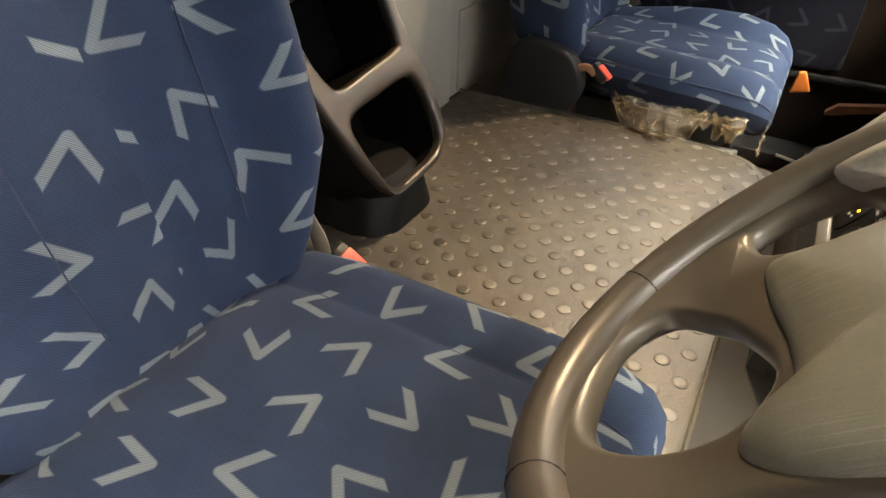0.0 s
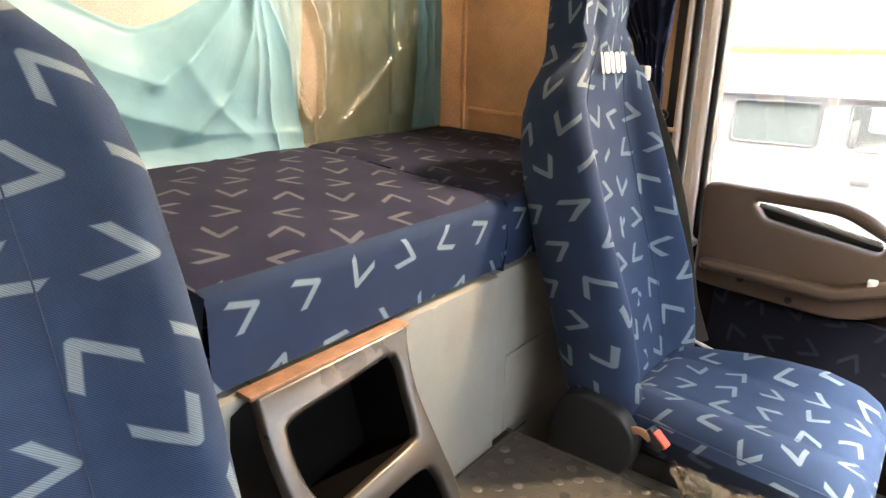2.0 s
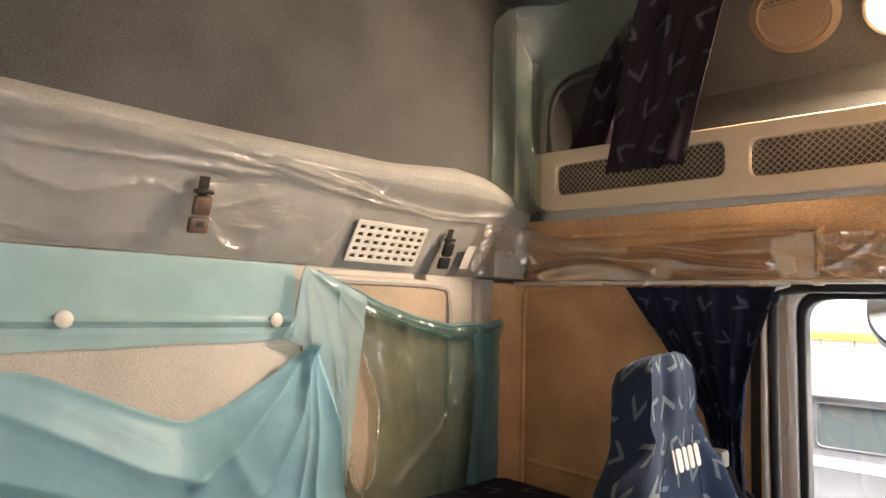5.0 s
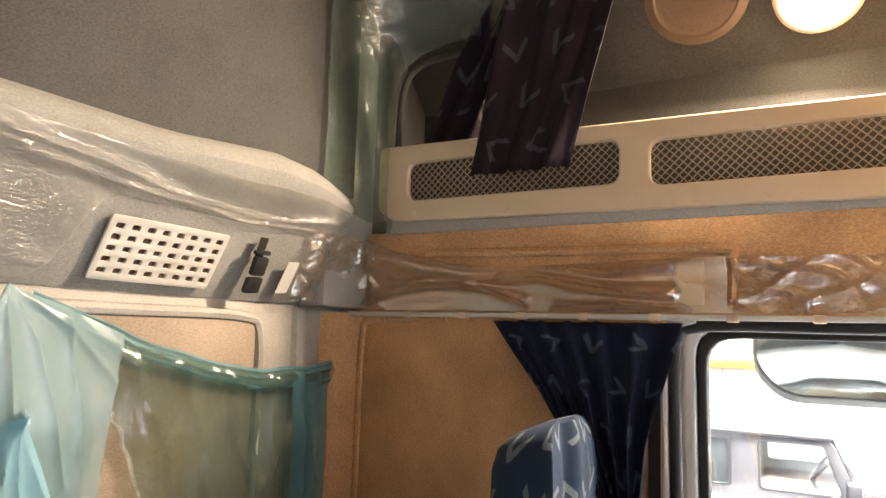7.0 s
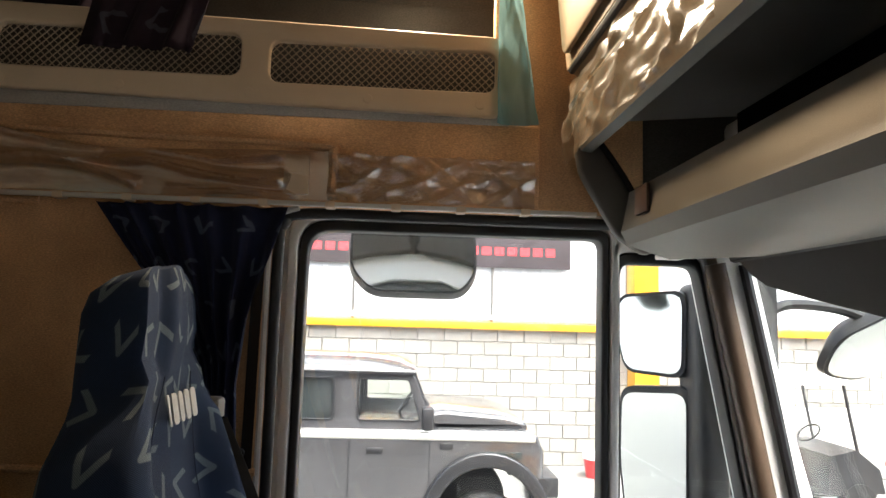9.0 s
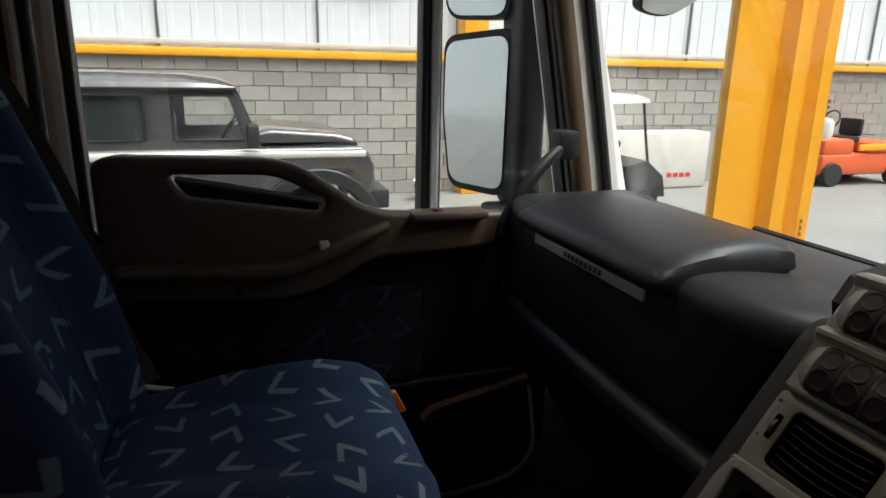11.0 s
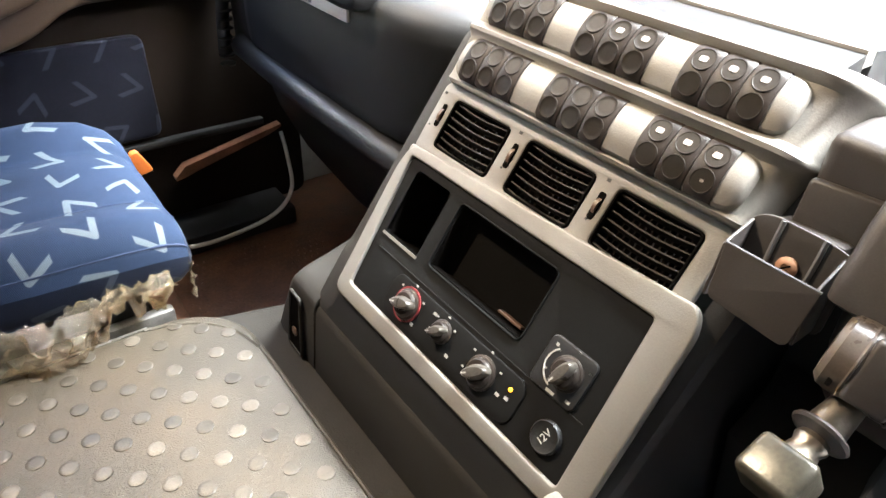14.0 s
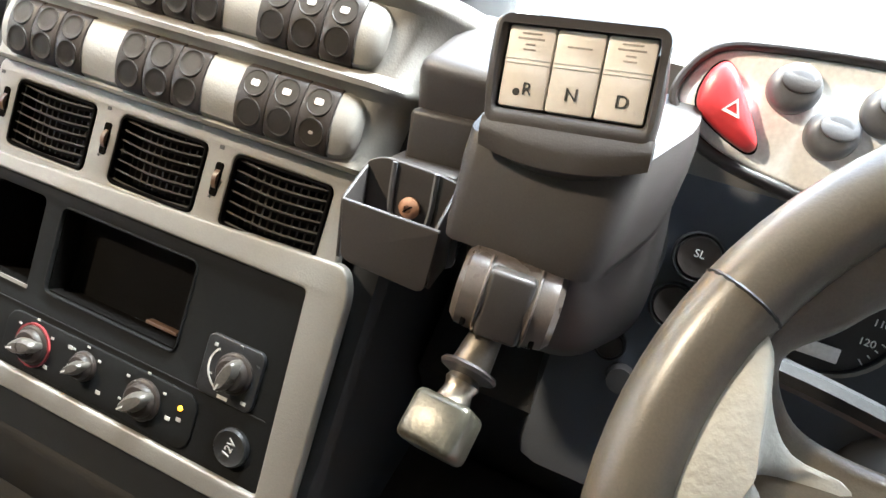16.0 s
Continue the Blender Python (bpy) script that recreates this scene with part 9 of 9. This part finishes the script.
def golf_cart():
    g = GROUND
    t = thing("golf_cart", (6.0, 8.2, g), "white-roofed electric buggy beside the wall", "buggy")
    part("roof", loft([[(x, y, g + z) for x, z in ((5.45, 1.70), (5.55, 1.78), (6.2, 1.80), (6.42, 1.74), (6.44, 1.68), (5.46, 1.66))] for y in (7.7, 7.75, 8.75, 8.8)]), "white", t, "white roof")
    for x, x2, y in ((5.55, 5.5, 7.8), (5.55, 5.5, 8.7), (6.40, 6.58, 7.8), (6.40, 6.58, 8.7)):
        part("post", tube([(x, y, g + 1.70), ((x + x2) / 2, y, g + 1.2), (x2, y, g + 0.75)], 0.022, 8), "carblack", t)
    part("front_body", loft([[(x, y, g + z) for x, z in ((6.10, 0.30), (6.15, 0.78), (6.5, 0.86), (6.80, 0.62), (6.86, 0.32))] for y in (7.72, 7.8, 8.7, 8.78)]), "carblack", t, "dark front body")
    part("rear_body", rbox(5.15, 5.75, 7.75, 8.75, g + 0.32, g + 0.72, 0.06), "carblack", t)
    part("seat", rbox(5.35, 5.80, 7.8, 8.7, g + 0.72, g + 0.86, 0.05), "pale", t)
    part("seat_back", rbox(5.32, 5.42, 7.8, 8.7, g + 0.86, g + 1.25, 0.04), "pale", t)
    part("steering_wheel", tube([(6.08 + 0.10 * np.cos(a), 8.05 + 0.17 * np.sin(a), g + 1.02 + 0.10 * np.cos(a)) for a in np.linspace(0, 2 * np.pi, 17)[:-1]], 0.014, 8, closed=True), "black", t)
    part("number_plate", rbox(6.84, 6.87, 8.1, 8.4, g + 0.42, g + 0.50, 0.004), "paint", t)
    part("floor_pan", rbox(5.2, 6.8, 7.78, 8.72, g + 0.26, g + 0.33, 0.02), "carblack", t)
    for x in (5.45, 6.52):
        for y in (7.70, 8.62):
            m = axes((x, y + 0.09, g + 0.23), (1, 0, 0), (0, 0, 1))
            w = part("wheel", lathe([(0.10, -0.08), (0.21, -0.08), (0.23, -0.04), (0.23, 0.04), (0.21, 0.08), (0.10, 0.08)], 24, m), "tyre", t)
            part("rim", lathe([(0.11, 0.05), (0.08, 0.07), (0.001, 0.07)], 16, m), "steel", w)


def sweeper():
    g = GROUND
    t = thing("ride_on_machine", (10.4, 8.0, g), "orange ride-on workshop machine with a yellow bar", "machine")
    part("chassis", rbox(9.35, 11.6, 7.5, 8.5, g + 0.22, g + 0.62, 0.06), "orange", t, "orange chassis")
    part("bonnet", rbox(9.40, 10.2, 7.55, 8.45, g + 0.60, g + 0.92, 0.08), "orange", t)
    part("tank", rbox(10.6, 11.6, 7.55, 8.45, g + 0.60, g + 0.85, 0.08), "orange", t)
    part("bar", rbox(10.2, 11.5, 7.44, 7.50, g + 0.70, g + 0.82, 0.02), "yellow", t, "yellow side bar")
    part("seat", rbox(10.15, 10.55, 7.75, 8.25, g + 0.82, g + 0.95, 0.05), "black", t)
    part("seat_back", rbox(10.48, 10.58, 7.75, 8.25, g + 0.95, g + 1.30, 0.04), "black", t)
    part("column", tube([(9.85, 8.0, g + 0.9), (9.95, 8.0, g + 1.25)], 0.03, 8), "black", t)
    part("steering_wheel", tube([(9.97 + 0.05 * np.cos(a), 8.0 + 0.18 * np.sin(a), g + 1.28 + 0.17 * np.cos(a)) for a in np.linspace(0, 2 * np.pi, 17)[:-1]], 0.015, 8, closed=True), "black", t)
    part("canister", lathe([(0.14, 0), (0.15, 0.3), (0.10, 0.38), (0.001, 0.4)], 20, Matrix.Translation((9.62, 7.8, g + 0.92))), "pale", t)
    for x in (9.6, 11.3):
        for y in (7.42, 8.44):
            m = axes((x, y + 0.08, g + 0.24), (1, 0, 0), (0, 0, 1))
            w = part("wheel", lathe([(0.10, -0.08), (0.22, -0.08), (0.24, 0.0), (0.22, 0.08), (0.10, 0.08)], 24, m), "tyre", t)
            part("rim", lathe([(0.11, 0.05), (0.07, 0.07), (0.001, 0.07)], 16, m), "pale", w)


def workshop():
    s = "structure"
    g = GROUND
    solid("ground", rbox(-40, 45, -6.3, 11.75, g - 0.2, g, 0), "concrete", "grey concrete workshop floor", "ground", kind=s)
    solid("hall_wall_core", rbox(-30, 35, 11.56, 11.80, g, 1.02, 0), "mortar", "mortared core of the block wall", "wall", kind=s)
    # ribbed cladding above
    b = bm_new()
    xs, pts = -30.0, []
    while xs < 35:
        pts += [(xs, 11.62), (xs + 0.24, 11.62), (xs + 0.25, 11.608), (xs + 0.33, 11.608), (xs + 0.34, 11.62)]
        xs += 0.34
    lo = [b.verts.new((x, y, 1.0)) for x, y in pts]
    hi = [b.verts.new((x, y, 7.0)) for x, y in pts]
    for i in range(len(pts) - 1):
        b.faces.new((lo[i], lo[i + 1], hi[i + 1], hi[i]))
    solid("hall_cladding", b, "sheet", "white ribbed wall cladding above the blocks", "wall", kind=s, smooth=False)
    for k in range(-8, 10):
        x = 0.372 + 2.35 * k
        solid("cladding_joint", rbox(x - 0.02, x + 0.02, 11.565, 11.60, 1.0, 7.0, 0.003), "steel", "grey joint between cladding sheets", "trim", kind=s)
    solid("sheeting_rail", rbox(-30, 35, 11.48, 11.57, 1.16, 1.24, 0.01), "pale", "pale sheeting rail along the cladding", "trim", kind=s)
    solid("wall_capping", rbox(-30, 35, 11.42, 11.58, 1.00, 1.12, 0.01), "yellow", "yellow capping along the block wall", "trim", kind=s)
    solid("hall_column", rbox(5.05, 5.47, 11.15, 11.55, g, 7.0, 0.02), "yellow", "yellow steel column at the hall wall", "column", kind=s)
    # far walls that close the hall
    solid("hall_wall_far", rbox(35, 35.3, -6.3, 11.8, g, 7.0, 0), "sheet", "far end wall of the hall", "wall", kind=s)
    solid("hall_wall_back", rbox(-30.3, -30, -6.3, 11.8, g, 7.0, 0), "sheet", "back end wall of the hall", "wall", kind=s)
    # unseen wall, put near and dark to cut level light into the cab
    solid("hall_wall_opposite", rbox(-30, 35, -6.3, -6.0, g, 6.6, 0), "blocker", "unseen dark wall added close by to dim the driver's doorway", "wall", kind=s)
    # unseen slab, added to keep sky and sun out of the driver's doorway
    solid("hall_canopy", rbox(-12, 3.2, -6.0, -0.45, 3.5, 3.62, 0), "blocker", "unseen dark slab added to shade the driver's doorway", "roof", kind=s)
    # banner
    t = thing("banner", (1.6, 11.5, 3.0), "dark company banner with lettering on the cladding", "banner")
    part("cloth", rbox(-2.9, 4.06, 11.535, 11.55, 2.05, 3.92, 0.003), "banner", t)
    m = axes((0, 11.53, 0), (1, 0, 0), (0, 0, 1))
    part("lettering", letters("Worldwide", 0.30, m @ Matrix.Translation((2.95, 3.28, 0))), "paint", t, "white lettering")
    for x0, x1, z0, z1, mt in ((-1.6, 0.75, 3.20, 3.40, "paint"), (-0.15, 3.45, 2.72, 2.92, "gold_ink"), (-0.35, 3.85, 2.26, 2.40, "red_ink"), (1.9, 3.5, 3.66, 3.80, "paint")):
        n = max(4, int((x1 - x0) / 0.22))
        for k in range(n):
            a = x0 + (x1 - x0) * k / n
            part("text_bar", rbox(a, a + (x1 - x0) / n * 0.72, 11.527, 11.534, z0, z1, 0.0), mt, t)
    # small signs, board, bucket
    t = thing("wall_sign", (9.9, 11.5, 0.6), "red fire sign on the block wall", "sign")
    part("panel", rbox(13.1, 13.6, 11.52, 11.54, 0.0, 0.55, 0.004), "red", t)
    for k in range(3):
        part("text_bar", rbox(13.18, 13.52, 11.515, 11.522, 0.10 + 0.13 * k, 0.16 + 0.13 * k, 0), "paint", t)
    t = thing("white_crate", (8.8, 11.1, g), "long white panelled box on the floor", "box")
    part("box", rbox(7.65, 9.95, 10.85, 11.40, g + 0.02, g + 1.06, 0.03), "pale", t)
    part("plinth", rbox(7.70, 9.90, 10.87, 11.38, g, g + 0.04, 0.01), "steel", t)
    for k in range(4):
        part("text_bar", rbox(9.05 + 0.14 * k, 9.15 + 0.14 * k, 10.842, 10.85, g + 0.22, g + 0.30, 0), "red", t)
    t = thing("paint_bucket", (4.3, 10.8, g), "small red and white bucket on the floor", "bucket")
    part("tub", lathe([(0.16, 0.0), (0.20, 0.28), (0.21, 0.30), (0.18, 0.30)], 20, Matrix.Translation((4.3, 10.8, g))), "red", t)
    part("lid", lathe([(0.21, 0.28), (0.21, 0.34), (0.001, 0.40)], 20, Matrix.Translation((4.3, 10.8, g))), "paint", t)
    # lift column in front of the truck
    t = thing("lift_column", (3.45, 2.95, g), "yellow folded steel column of a vehicle lift", "column")
    pr = [(3.165, 2.86), (3.17, 2.90), (3.20, 2.95), (3.66, 2.95), (3.69, 2.90), (3.69, 2.86), (3.63, 2.86), (3.60, 2.90), (3.55, 2.90), (3.52, 2.845), (3.46, 2.845), (3.43, 2.905), (3.38, 2.905), (3.35, 2.86)]
    part("post", loft([[(x, y, z) for x, y in pr] for z in (g + 0.03, 0.5, 3.4)]), "yellow", t, smooth=False)
    part("base_plate", rbox(3.0, 3.9, 2.6, 3.3, g, g + 0.03, 0.005), "yellow", t)
    for k in range(3):
        part("scuff", rbox(3.645, 3.655, 2.853, 2.8585, 0.15 + 0.03 * k, 0.165 + 0.03 * k, 0), "rust", t)


def blocks():
    """The concrete blocks of the wall, one object each on shared meshes."""
    parent = bpy.data.objects["hall_wall_core"]
    meshes = []
    for w in (0.438, 0.214):
        me = bpy.data.meshes.new("block")
        b = rbox(0, w, -0.03, 0.02, 0, 0.213, 0.006, 1)
        b.to_mesh(me)
        b.free()
        me.materials.append(M["block"])
        meshes.append(me)
    def put(me, x, z):
        o = new("block", me)
        o.parent = parent
        o.location = (x, 11.545, z)
    for j in range(10):
        z = GROUND + 0.006 + 0.2235 * j
        x = -1.0 - (0.225 if j % 2 else 0)
        for i in range(29):
            put(meshes[0], x + 0.45 * i, z)
    rest = bm_new()
    for j in range(10):
        z = GROUND + 0.006 + 0.2235 * j
        o = 0.225 if j % 2 else 0
        for i in list(range(-30, 0)) + list(range(29, 60)):
            x = -1.0 - o + 0.45 * i
            rbox(x, x + 0.438, 11.515, 11.565, z, z + 0.213, 0, bm=rest)
    part("far_blocks", rest, "block", parent, kind="stuff")


mirrors()
wiper()
car()
golf_cart()
sweeper()
shifted(bpy.data.objects["golf_cart"], 0.55, 1.0)
shifted(bpy.data.objects["ride_on_machine"], 2.9, 2.85)
workshop()
blocks()
